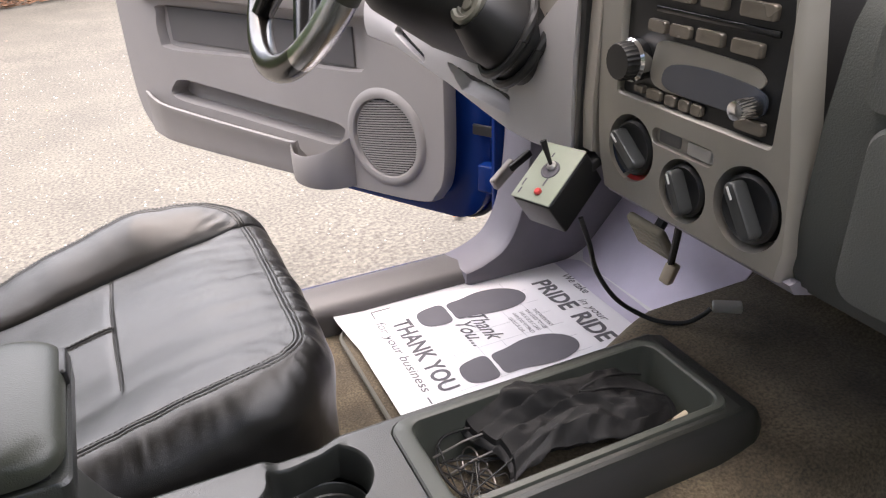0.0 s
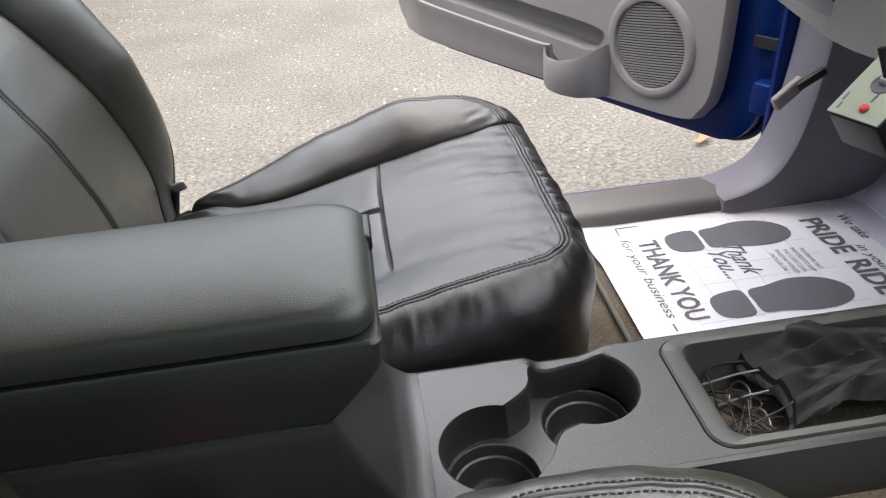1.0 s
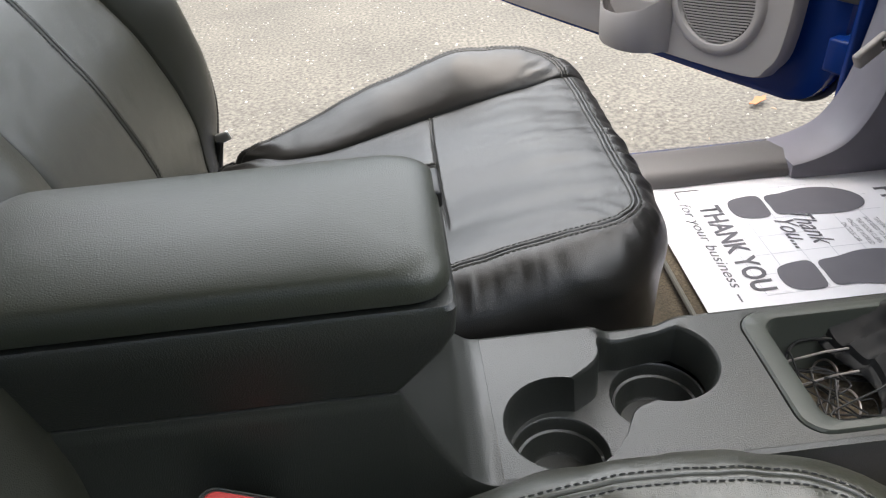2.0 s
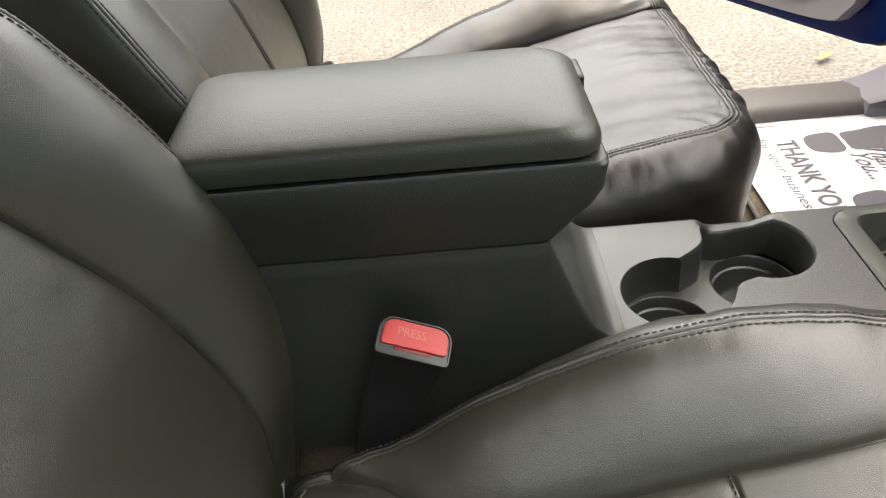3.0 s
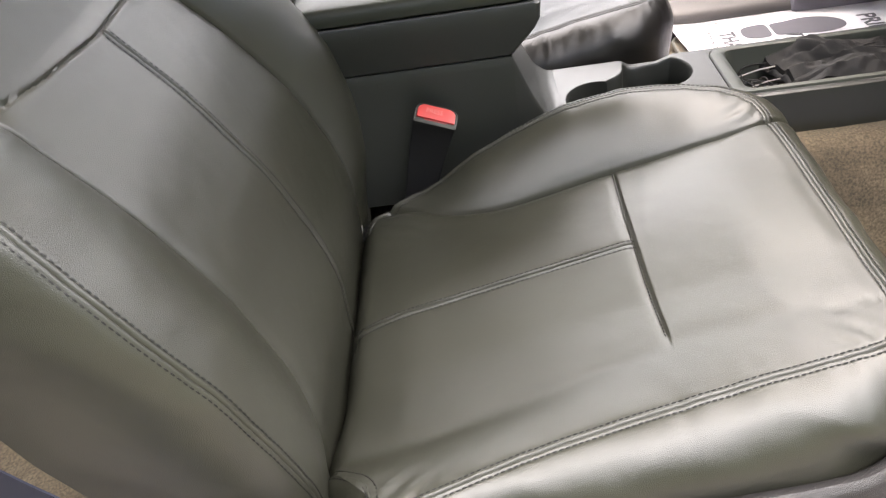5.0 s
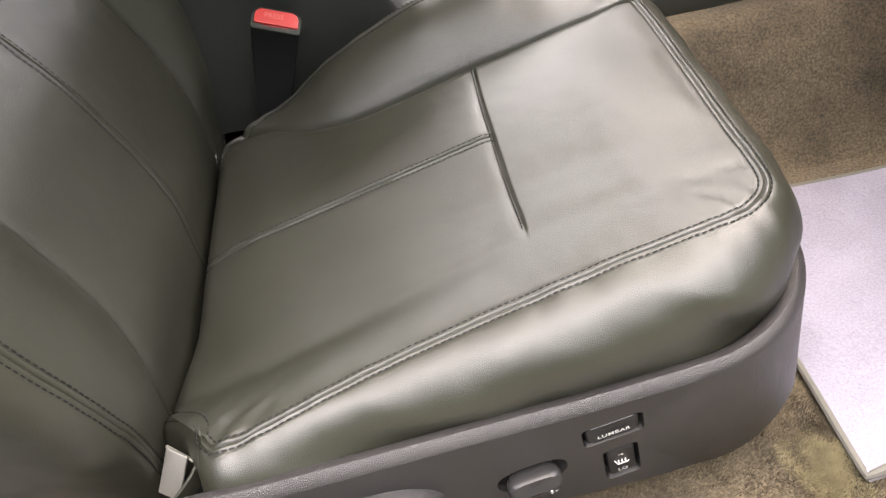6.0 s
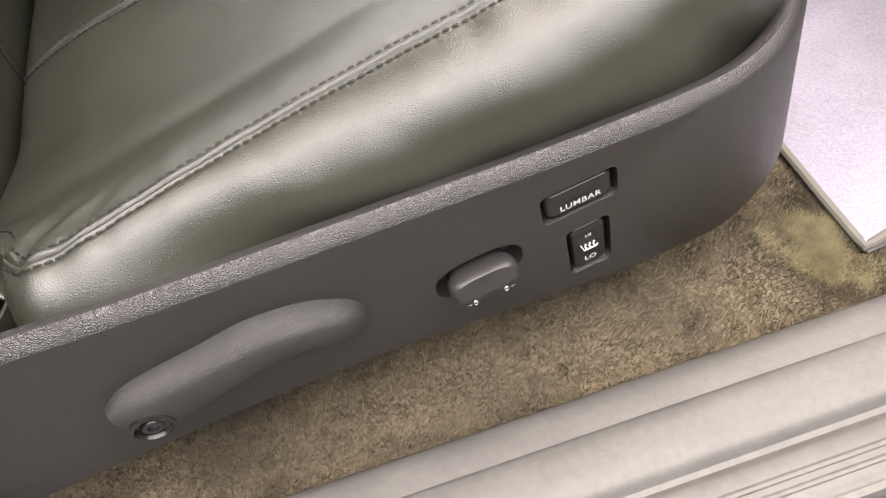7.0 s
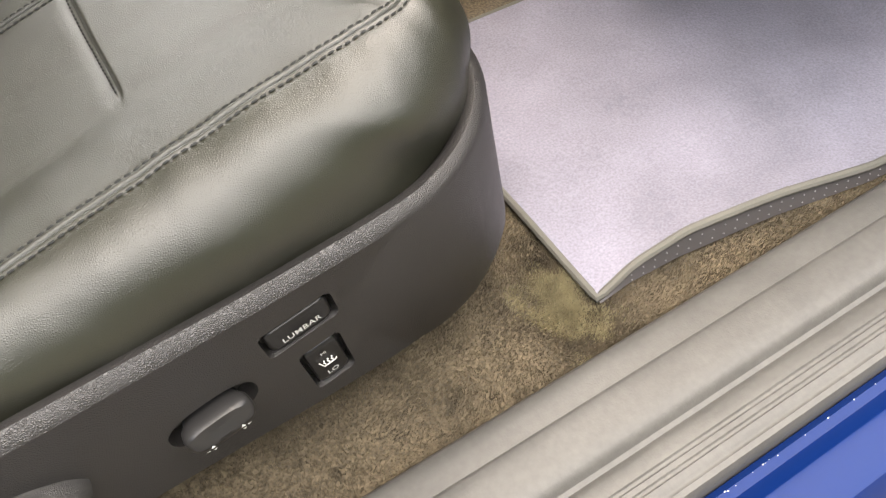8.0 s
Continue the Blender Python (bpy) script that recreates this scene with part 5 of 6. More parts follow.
def paper_z(x, y):
    return 0.4475 + np.clip(x - 0.83, 0, 1) ** 1.3 * 0.9 + 0.0025 * np.sin(x * 9 + y * 6) + 0.020 * np.clip((y - 0.605) / 0.05, 0, 1) ** 1.5 + 0.006 * np.clip((0.40 - x) / 0.05, 0, 1) * np.clip((y - 0.55) / 0.1, 0, 1)


def build_paper():
    paper = thing("paper_floor_mat", "white printed paper floor mat with shoe prints on the carpet", "paper mat", (0.64, 0.5, 0.446))
    nx, ny = 80, 50
    u, w = np.meshgrid(np.linspace(PX0, PX1, nx), np.linspace(PY0, PY1, ny), indexing="ij")
    skew = (u - PX0) * -0.03
    corner = np.clip((0.44 - u) / 0.09, 0, 1) * np.clip((w - 0.52) / 0.15, 0, 1)
    top = np.stack([u - 0.020 * corner, w + skew, paper_z(u, w) + 0.003 * corner ** 2], -1).reshape(-1, 3)
    low = top - (0, 0, 0.0006)
    idx = lambda i, j, s=0: s * nx * ny + i * ny + j
    faces = [(idx(i, j), idx(i + 1, j), idx(i + 1, j + 1), idx(i, j + 1)) for i in range(nx - 1) for j in range(ny - 1)]
    faces += [(idx(i, j, 1), idx(i, j + 1, 1), idx(i + 1, j + 1, 1), idx(i + 1, j, 1)) for i in range(nx - 1) for j in range(ny - 1)]
    mesh_object("sheet", np.concatenate([top, low]), faces, PAPER, paper)

    def laid(vf, lift=0.0008):
        return [(x, y, float(paper_z(x, y)) + lift) for x, y, *_ in vf[0]], vf[1]

    def line(a, b, wdt, mat, name="printed_line"):
        a, b = Vector(a), Vector(b)
        t = (b - a).normalized() * wdt / 2
        nrm = Vector((-t.y, t.x))
        k = 12
        v = [tuple((a + (b - a) * q / k) + nrm * s) for q in range(k + 1) for s in (-1, 1)]
        return laid((v, [(2 * q, 2 * q + 1, 2 * q + 3, 2 * q + 2) for q in range(k)]))

    def fan(pts):
        c = np.mean(pts, axis=0)
        rings = [[tuple(c + (np.array(p) - c) * s) for p in pts] for s in (0.02, 0.35, 0.7, 1.0)]
        return laid(loft(rings, True, False))

    for cy in (0.548, 0.372):
        heel = [(p.x, p.y) for p in smooth_path([(0.472, cy), (0.478, cy + 0.022), (0.50, cy + 0.031), (0.528, cy + 0.030), (0.531, cy), (0.526, cy - 0.027), (0.50, cy - 0.030), (0.478, cy - 0.021)], 6, True)]
        sole = [(p.x, p.y) for p in smooth_path([(0.540, cy + 0.027), (0.570, cy + 0.033), (0.61, cy + 0.042), (0.650, cy + 0.038), (0.678, cy + 0.022), (0.689, cy), (0.680, cy - 0.022), (0.65, cy - 0.036), (0.61, cy - 0.037), (0.57, cy - 0.029), (0.540, cy - 0.026), (0.537, cy)], 6, True)]
        mesh_object("shoe_print", *join(fan(heel), fan(sole)), PRINT, paper, "dark grey printed shoe sole")
    grid = [line((0.44 + 0.045 * k, 0.60), (0.44 + 0.045 * k, 0.345), 0.0009, PRINT_LIGHT) for k in range(6)]
    grid += [line((0.44, 0.60 - 0.043 * k), (0.70, 0.60 - 0.043 * k), 0.0009, PRINT_LIGHT) for k in range(7)]
    for v, f in grid:
        mesh_object("grid_line", [(x, y, z - 0.0004) for x, y, z in v], f, PRINT_LIGHT, paper)
    frame_lines = [line((0.405, 0.613), (0.81, 0.606), 0.0026, PRINT), line((0.405, 0.613), (0.405, 0.590), 0.0026, PRINT), line((0.81, 0.606), (0.81, 0.586), 0.0026, PRINT), line((0.402, 0.352), (0.402, 0.335), 0.0026, PRINT)]
    for vf in frame_lines:
        mesh_object("printed_line", *vf, PRINT, paper)

    def words(text, x, y, size, width, shear=0.0, bold=0.0):
        ob = lettering(text, size, PRINT, pose(x, y, 0, 0, 0, -90), paper, shear=shear, bold=bold)
        me = ob.data
        co = np.empty(len(me.vertices) * 3)
        me.vertices.foreach_get("co", co)
        co = co.reshape(-1, 3)
        k = width / max(np.ptp(co[:, 0]), 1e-6)
        wx, wy = x + co[:, 1], y - (co[:, 0] - co[:, 0].min()) * k
        out = np.c_[wx, wy, paper_z(wx, wy) + 0.0008]
        me.vertices.foreach_set("co", out.ravel())
        me.update()
        ob.matrix_basis = Matrix.Identity(4)

    words("THANK YOU", 0.427, 0.566, 0.046, 0.214, bold=0.0012)
    words("for your business", 0.400, 0.577, 0.024, 0.212, shear=0.2)
    words("We take", 0.790, 0.572, 0.026, 0.078, shear=0.2, bold=0.0002)
    words("PRIDE", 0.722, 0.572, 0.052, 0.112, bold=0.0016)
    words("RIDE", 0.722, 0.438, 0.052, 0.092, bold=0.0016)
    words("in your", 0.765, 0.478, 0.024, 0.080, shear=0.2)
    words("Thank", 0.556, 0.522, 0.045, 0.088, shear=0.45, bold=0.0004)
    words("You...", 0.525, 0.508, 0.042, 0.075, shear=0.45, bold=0.0004)
    for k, (text, wdt) in enumerate((("THIS PAPER MAT", 0.062), ("WAS USED TO KEEP", 0.070), ("THE FLOOR CLEAN", 0.066), ("WHILE WE WORKED", 0.070), ("ON YOUR CAR", 0.050))):
        words(text, 0.672 - 0.0135 * k, 0.458 + wdt / 2, 0.011, wdt)


build_paper()


# ---- things in the tray ----
def build_tray_things():
    nx, ny = 120, 70
    u, w = np.meshgrid(np.linspace(0, 1, nx), np.linspace(0, 1, ny), indexing="ij")
    x = 0.335 + 0.215 * u + 0.012 * np.sin(w * 5)
    y = -0.018 + 0.092 * w + 0.008 * np.sin(u * 7)
    bend = w + 0.10 * wrinkle(u * 2.2, w * 1.5, 1.0, 4.0) + 0.25 * (u - 0.5) ** 2
    pleat = np.mod(bend * 5.0, 1.0)
    fold = 0.010 * np.where(pleat < 0.85, pleat / 0.85, (1 - pleat) / 0.15) + 0.016 * wrinkle(u * 2.6, w * 2.2, 1.3, 2.0) + 0.012 * (0.35 - np.abs(wrinkle(u * 4.2, w * 4.5, 1.0, 6.0))) + 0.004 * wrinkle(u * 14, w * 9, 1.0, 9.0)
    z = 0.634 + 0.014 * np.sin(u * math.pi) + 0.012 * w + fold * np.sin(np.clip(u * 1.05, 0, 1) * math.pi) ** 0.4
    z = np.where((u < 0.03) | (u > 0.97), z - 0.006, z)
    z = np.minimum(np.maximum(z, 0.606), 0.676)
    top = np.stack([x, y, z], -1).reshape(-1, 3)
    low = top - (0, 0, 0.0022)
    idx = lambda i, j, s=0: s * nx * ny + i * ny + j
    faces = [(idx(i, j), idx(i + 1, j), idx(i + 1, j + 1), idx(i, j + 1)) for i in range(nx - 1) for j in range(ny - 1)]
    faces += [(idx(i, j, 1), idx(i, j + 1, 1), idx(i + 1, j + 1, 1), idx(i + 1, j, 1)) for i in range(nx - 1) for j in range(ny - 1)]
    mask = thing("face_mask", "crumpled black pleated cloth face mask lying in the tray", "mask", (0.44, 0.03, 0.605))
    mesh_object("cloth", np.concatenate([top, low]), faces, CLOTH, mask)
    for pts in (((0.34, 0.06, 0.645), (0.30, 0.066, 0.640), (0.285, 0.04, 0.625), (0.30, 0.0, 0.615), (0.34, -0.012, 0.625)), ((0.548, 0.052, 0.646), (0.50, 0.050, 0.662), (0.455, 0.040, 0.664), (0.50, 0.030, 0.660), (0.55, 0.012, 0.644))):
        mesh_object("ear_loop", *tube(smooth_path(pts, 8), 0.0016, 7), CLOTH, mask)
    wires = thing("cable_tangle", "thin black wires tangled in the tray", "cables", (0.31, 0.03, 0.605))
    rng = random.Random(12)
    for k in range(5):
        pts = [(rng.uniform(0.285, 0.36), rng.uniform(-0.028, 0.058), rng.uniform(0.608, 0.64)) for _ in range(6)]
        mesh_object("wire", *tube(smooth_path(pts, 8), 0.0009, 6), BLACK, wires)
    glasses = thing("reading_glasses", "folded metal-framed glasses beside the mask", "glasses", (0.32, 0.03, 0.606))
    for a, b in (((0.283, 0.052, 0.632), (0.352, 0.046, 0.648)), ((0.287, 0.034, 0.618), (0.352, 0.030, 0.636))):
        mesh_object("temple", *tube([a, tuple((Vector(a) + Vector(b)) / 2 + Vector((0, 0, 0.003))), b], 0.0012, 7), TEMPLE, glasses, "dull metal temple")
    for cy in (0.008, 0.044):
        ring = [(0.322 + 0.006 * math.sin(a), cy + 0.016 * math.cos(a), 0.618 + 0.011 * math.sin(a)) for a in np.linspace(0, 2 * math.pi, 24, endpoint=False)]
        mesh_object("rim", *tube(ring, 0.0011, 6, True), TEMPLE, glasses)
    mesh_object("bridge", *tube([(0.322, 0.024, 0.621), (0.323, 0.026, 0.624), (0.322, 0.028, 0.621)], 0.0012, 6), TEMPLE, glasses)
    note = thing("paper_slip", "small cream paper slip tucked beside the mask", "paper", (0.535, -0.03, 0.64))
    part("slip", box(0.533, -0.030, 0.650, 0.020, 0.005, 0.010, 0.0006, m=pose(0, 0, 0, 20, 0, 12)), BRASS, note)


build_tray_things()


# ---- driver door, standing open ----
DOOR_OPEN = 60.0
# local axes: s from the hinge outward, z up, depth towards the cab
DOOR = Matrix.Translation((0.703, 0.78, 0.0)) @ Matrix(((-math.cos(radians(DOOR_OPEN)), 0, -math.sin(radians(DOOR_OPEN)), 0), (math.sin(radians(DOOR_OPEN)), 0, -math.cos(radians(DOOR_OPEN)), 0), (0, 1, 0, 0), (0, 0, 0, 1)))


def build_door():
    door = thing("truck_door", "open driver door with grey trim and blue painted edge", "door", (0.69, 0.78, 0.5))
    m = DOOR
    # inner trim: an outline with speaker and armrest recesses
    outer = [(p.x, p.y) for p in smooth_path([(0.050, 1.05), (0.048, 0.80), (0.052, 0.62), (0.075, 0.555), (0.13, 0.528), (0.40, 0.522), (0.80, 0.520), (1.00, 0.527), (1.065, 0.56), (1.095, 0.64), (1.100, 0.80), (1.095, 1.05)], 6)]
    recess = [(p.x, p.y) for p in smooth_path([(0.250, 0.800), (0.238, 0.83), (0.245, 0.885), (0.27, 0.90), (0.60, 0.892), (0.90, 0.885), (0.935, 0.86), (0.940, 0.80), (0.90, 0.775), (0.60, 0.785), (0.30, 0.790)], 5, True)]
    speaker = [(0.203 + 0.086 * math.cos(a), 0.658 + 0.087 * math.sin(a)) for a in np.linspace(0, 2 * math.pi, 48, endpoint=False)]
    pocket = [(p.x, p.y) for p in smooth_path([(0.325, 0.640), (0.33, 0.665), (0.42, 0.675), (0.55, 0.682), (0.75, 0.695), (0.87, 0.700), (0.915, 0.685), (0.92, 0.645), (0.70, 0.632), (0.45, 0.618), (0.36, 0.615)], 5, True)]
    bm, loops = sheet(outer, (recess, speaker, pocket))
    for loop, depth, sc in ((loops[1], -0.022, 0.975), (loops[2], -0.008, 0.96), (loops[3], -0.045, 0.97)):
        mid = sum((v.co for v in loop), Vector()) / len(loop)
        last = loop
        for d, s in ((depth * 0.12, 0.995), (depth, sc)):
            ring = [bm.verts.new((mid.x + (v.co.x - mid.x) * s, mid.y + (v.co.y - mid.y) * s, d)) for v in loop]
            for i in range(len(ring)):
                j = (i + 1) % len(ring)
                bm.faces.new((last[i], last[j], ring[j], ring[i]))
            last = ring
        bm.faces.new(last)
    for v in bm.verts:
        v.co.z += 0.03
    edge_out = [v for v in loops[0]]
    last = edge_out
    for d, grow in ((0.026, 0.004), (0.012, 0.008), (0.0, 0.009)):
        mid = Vector((0.57, 0.78, 0))
        ring = []
        for v in edge_out:
            q = Vector((v.co.x - mid.x, v.co.y - mid.y, 0)).normalized() * grow
            ring.append(bm.verts.new((v.co.x + q.x, v.co.y + q.y, d)))
        for i in range(len(ring) - 1):
            bm.faces.new((last[i], last[i + 1], ring[i + 1], ring[i]))
        last = ring
    bm.transform(m)
    trim = part("trim_panel", bm, GREY_PANEL, door, "warm grey plastic door trim")
    # speaker ring and grille slats
    rings = [[(0.203 + r * math.cos(a), 0.658 + r * 1.01 * math.sin(a), d) for a in np.linspace(0, 2 * math.pi, 56, endpoint=False)] for r, d in ((0.108, 0.030), (0.103, 0.036), (0.094, 0.038), (0.087, 0.036), (0.084, 0.028))]
    mesh_object("speaker_ring", *moved(loft(rings, False, False), m), GREY_PANEL, trim)
    disc = [[(0.203 + r * math.cos(a), 0.658 + r * math.sin(a), d) for a in np.linspace(0, 2 * math.pi, 48, endpoint=False)] for r, d in ((0.085, 0.024), (0.05, 0.027), (0.004, 0.028))]
    grille = mesh_object("speaker_grille", *moved(loft(disc, False, True), m), SPEAKER_DARK, trim, "dark speaker grille with fine slats")
    slats = []
    for k in range(-15, 16):
        off = k * 0.0054
        half = math.sqrt(max(0.0840 ** 2 - off ** 2, 0)) - 0.001
        if half < 0.008:
            continue
        tilt = radians(-8)
        line = [(0.203 + q * half * math.cos(tilt) - off * math.sin(tilt), 0.658 + off * math.cos(tilt) + q * half * math.sin(tilt), 0.0315 - 0.004 * (q * half / 0.085) ** 2) for q in np.linspace(-1, 1, 9)]
        slats.append(line)
    for line in slats:
        v, f = loft([[(x, z - 0.0015, d), (x, z - 0.0006, d + 0.0016), (x, z + 0.0010, d + 0.0016), (x, z + 0.0018, d)] for x, z, d in line])
        mesh_object("slat", *moved((v, f), m), SPEAKER, grille)
    # map pocket wall and bottle holder
    front = smooth_path([(1.05, 0, 0.032), (0.98, 0, 0.060), (0.90, 0, 0.078), (0.70, 0, 0.082), (0.50, 0, 0.080), (0.452, 0, 0.078), (0.440, 0, 0.070)], 6)
    rings = []
    for p in front:
        zt = float(np.interp(p.x, [0.44, 0.50, 0.9, 1.05], [0.622, 0.624, 0.640, 0.648]))
        out = p.z
        rings.append([(p.x, 0.530, 0.028), (p.x, 0.535, 0.03 + (out - 0.03) * 0.75), (p.x, 0.56, 0.03 + (out - 0.03) * 0.92), (p.x, zt - 0.018, out - 0.003), (p.x, zt - 0.014, out), (p.x, zt - 0.002, out + 0.001), (p.x, zt, out - 0.002), (p.x, zt - 0.001, out - 0.007), (p.x, 0.60, out - 0.010), (p.x, 0.56, 0.028)])
    mesh_object("map_pocket", *moved(loft(rings), m), GREY_PANEL, trim)
    bottle = smooth_path([(0.452, 0, 0.072), (0.447, 0, 0.084), (0.42, 0, 0.100), (0.38, 0, 0.106), (0.34, 0, 0.094), (0.31, 0, 0.060), (0.30, 0, 0.032)], 6)
    rings = []
    for p in bottle:
        zt = float(np.interp(p.x, [0.30, 0.33, 0.38, 0.43, 0.452], [0.644, 0.620, 0.606, 0.603, 0.618]))
        rings.append([(p.x, 0.527, 0.028), (p.x, 0.528, 0.03 + (p.z - 0.03) * 0.9), (p.x, 0.535, p.z - 0.002), (p.x, zt - 0.006, p.z), (p.x, zt, p.z - 0.002), (p.x, zt - 0.002, p.z - 0.007), (p.x, 0.56, p.z - 0.010), (p.x, 0.54, 0.028)])
    mesh_object("bottle_holder", *moved(loft(rings), m), GREY_PANEL, trim)
    # pull recess step and armrest below the window
    part("pull_pad", box(0.60, 0.837, 0.010, 0.62, 0.085, 0.006, 0.002, m=Matrix.Identity(4)), GREY_PANEL_DARK, trim).data.transform(m)
    v, f = loft([[(s, 0.905, 0.030), (s, 0.915, 0.058), (s, 0.935, 0.066), (s, 0.960, 0.062), (s, 0.985, 0.030)] for s in np.linspace(0.20, 0.98, 10)])
    mesh_object("armrest", *moved((v, f), m), GREY_PANEL, trim)
    # painted steel shell
    shell = [(p.x, p.y) for p in smooth_path([(-0.028, 1.05), (-0.032, 0.80), (-0.030, 0.62), (-0.015, 0.530), (0.03, 0.486), (0.12, 0.478), (0.5, 0.478), (1.00, 0.482), (1.085, 0.525), (1.118, 0.62), (1.125, 0.80), (1.12, 1.05)], 6)]
    rings = [[(s, z, d) for s, z in shell] for d in (-0.13,)]
    mid = (0.55, 0.80)
    grow = lambda g: [(mid[0] + (s - mid[0]) * (1 + g), mid[1] + (z - mid[1]) * (1 + g)) for s, z in shell]
    rings = [[(s, z, d) for s, z in grow(g)] for g, d in ((-0.02, -0.15), (0.0, -0.14), (0.004, -0.12), (0.004, -0.10), (-0.004, -0.095), (-0.006, -0.05), (-0.012, -0.026), (-0.03, -0.022), (-0.06, -0.020))]
    body = mesh_object("steel_shell", *moved(loft(rings), m), BLUE, door, "glossy blue painted steel door shell")
    v, f = tube([(s, z, -0.06) for s, z in grow(0.002)], 0.007, 8)
    mesh_object("weather_seal", *moved((v, f), m), BLACK, body, "black rubber door seal")
    part("hinge", box(0, 0, 0, 0.05, 0.06, 0.045, 0.006, m=m @ pose(-0.035, 0.60, -0.02)), BLUE, body, "blue painted hinge")
    part("check_strap", box(0, 0, 0, 0.11, 0.022, 0.006, 0.002, m=m @ pose(-0.05, 0.70, -0.01)), BLACK, body, "dark check strap")


SPEAKER_DARK = material("dark_speaker_cloth", (0.05, 0.048, 0.047), 0.8)
build_door()


# ---- dashboard ----
def build_dash():
    dash = thing("dashboard", "grey dashboard with pewter centre stack", "dashboard", (0.75, 0.02, 0.84))
    # main pad, swept across the car
    prof = [(0.600, 0.835), (0.592, 0.850), (0.588, 0.90), (0.590, 0.98), (0.600, 1.06), (0.625, 1.11), (0.68, 1.14), (0.80, 1.15), (1.10, 1.10), (1.10, 0.90), (0.90, 0.86), (0.70, 0.835)]
    rings = [[(x - 0.018, y, z) for x, z in prof] for y in (-0.70, -0.40, -0.12, -0.094)]
    mesh_object("passenger_pad", *loft(rings), DASH_DARK, dash, "dark green-grey passenger side pad")
    rings = [[(x + 0.06, y, z) for x, z in prof] for y in (-0.090, 0.19)]
    mesh_object("center_carrier", *loft(rings), BLACK, dash)
    rings = [[(x + 0.04, y, max(z, 0.96)) for x, z in prof] for y in (0.19, 0.45, 0.70)]
    mesh_object("driver_pad", *loft(rings), DASH_DARK, dash)
    rings = [[(0.562 + q, y, z) for y, z in rounded_rect(-0.66, 0.852 + i_, -0.138 - i_, 1.00 - i_, 0.02)] for i_, q in ((0.0, 0.03), (0.0, 0.006), (0.003, 0.001), (0.010, 0.0))]
    glove = mesh_object("glove_box_door", *loft(rings), GLOVE, dash, "grey-green glove box door")
    rings = [[(0.563 + q, y, z) for y, z in rounded_rect(-0.66, 1.008, -0.130, 1.075, 0.012)] for q in (0.03, 0.0)]
    mesh_object("upper_trim", *loft(rings), GLOVE, dash)
    # centre stack bezel
    outline = [(0.158, 0.842), (-0.088, 0.842)] + [(p.x, p.y) for p in smooth_path([(-0.092, 0.87), (-0.084, 0.94), (-0.072, 1.0), (-0.056, 1.1), (-0.050, 1.2)], 5)] + [(p.x, p.y) for p in smooth_path([(0.185, 1.20), (0.184, 1.05), (0.181, 0.95), (0.172, 0.88)], 5)]
    radio = rounded_rect(-0.062, 0.953, 0.150, 1.19, 0.006)
    dial_r = (0.037, 0.033, 0.040)
    dials = [(0.119, 0.899), (0.036, 0.880), (-0.046, 0.893)]
    holes = [[(cy + r * math.cos(a), cz + r * math.sin(a)) for a in np.linspace(0, 2 * math.pi, 40, endpoint=False)] for (cy, cz), r in zip(dials, dial_r)]
    btn = rounded_rect(0.000, 0.9155, 0.088, 0.9335, 0.008)
    bm, loops = sheet(outline, (radio, *holes, btn))
    for loop, depth, sc in zip(loops[1:], (0.012, 0.018, 0.016, 0.020, 0.006), (0.985, 0.86, 0.86, 0.86, 0.97)):
        mid = sum((v.co for v in loop), Vector()) / len(loop)
        last = loop
        for d, s in ((depth * 0.2, 0.985), (depth, sc)):
            ring = [bm.verts.new((mid.x + (v.co.x - mid.x) * s, mid.y + (v.co.y - mid.y) * s, d)) for v in loop]
            for i in range(len(ring)):
                j = (i + 1) % len(ring)
                bm.faces.new((last[i], last[j], ring[j], ring[i]))
            last = ring
        bm.faces.new(last)
    rim = loops[0]
    last = rim
    mid = Vector((0.045, 1.0, 0))
    for d, g in ((0.003, 0.003), (0.008, 0.005), (0.030, 0.006)):
        ring = []
        for v in rim:
            q = Vector((v.co.x - mid.x, v.co.y - mid.y, 0)).normalized() * g
            ring.append(bm.verts.new((v.co.x + q.x, v.co.y + q.y, d)))
        for i in range(len(ring)):
            j = (i + 1) % len(ring)
            bm.faces.new((last[i], last[j], ring[j], ring[i]))
        last = ring
    STACK = Matrix(((0, 0, 1, 0.558), (1, 0, 0, 0), (0, 1, 0, 0), (0, 0, 0, 1)))
    bm.transform(STACK)
    bezel = part("center_bezel", bm, BEZEL, dash, "pewter coloured centre bezel")

    def key(cy, cz, w, h, mat, proud=0.004, name="radio_button", parent=None, label=""):
        v, f = rocker(rounded_rect(cy - w / 2, cz - h / 2, cy + w / 2, cz + h / 2, min(w, h) * 0.25), 0.012, -proud + 0.006)
        return mesh_object(name, *moved((v, f), STACK), mat, parent, label)

    face = part("radio", box(0.5685, 0.044, 1.071, 0.006, 0.209, 0.234, 0.002), BLACK, dash, "black radio with grey keys and display")
    plate = [(p.x, p.y) for p in smooth_path([(0.098, 0.972), (0.102, 1.005), (0.085, 1.018), (0.0, 1.017), (-0.03, 1.014), (-0.035, 1.0), (0.02, 0.975)], 5, True)]
    mesh_object("radio_plate", *moved(loft([[(y, z, d) for y, z in plate] for d in (0.008, 0.0055)]), STACK), BEZEL, face)
    lcd = [(p.x, p.y) for p in smooth_path([(0.086, 0.980), (0.075, 0.997), (0.03, 1.003), (-0.03, 1.000), (-0.045, 0.990), (-0.035, 0.974), (0.02, 0.972), (0.07, 0.972)], 5, True)]
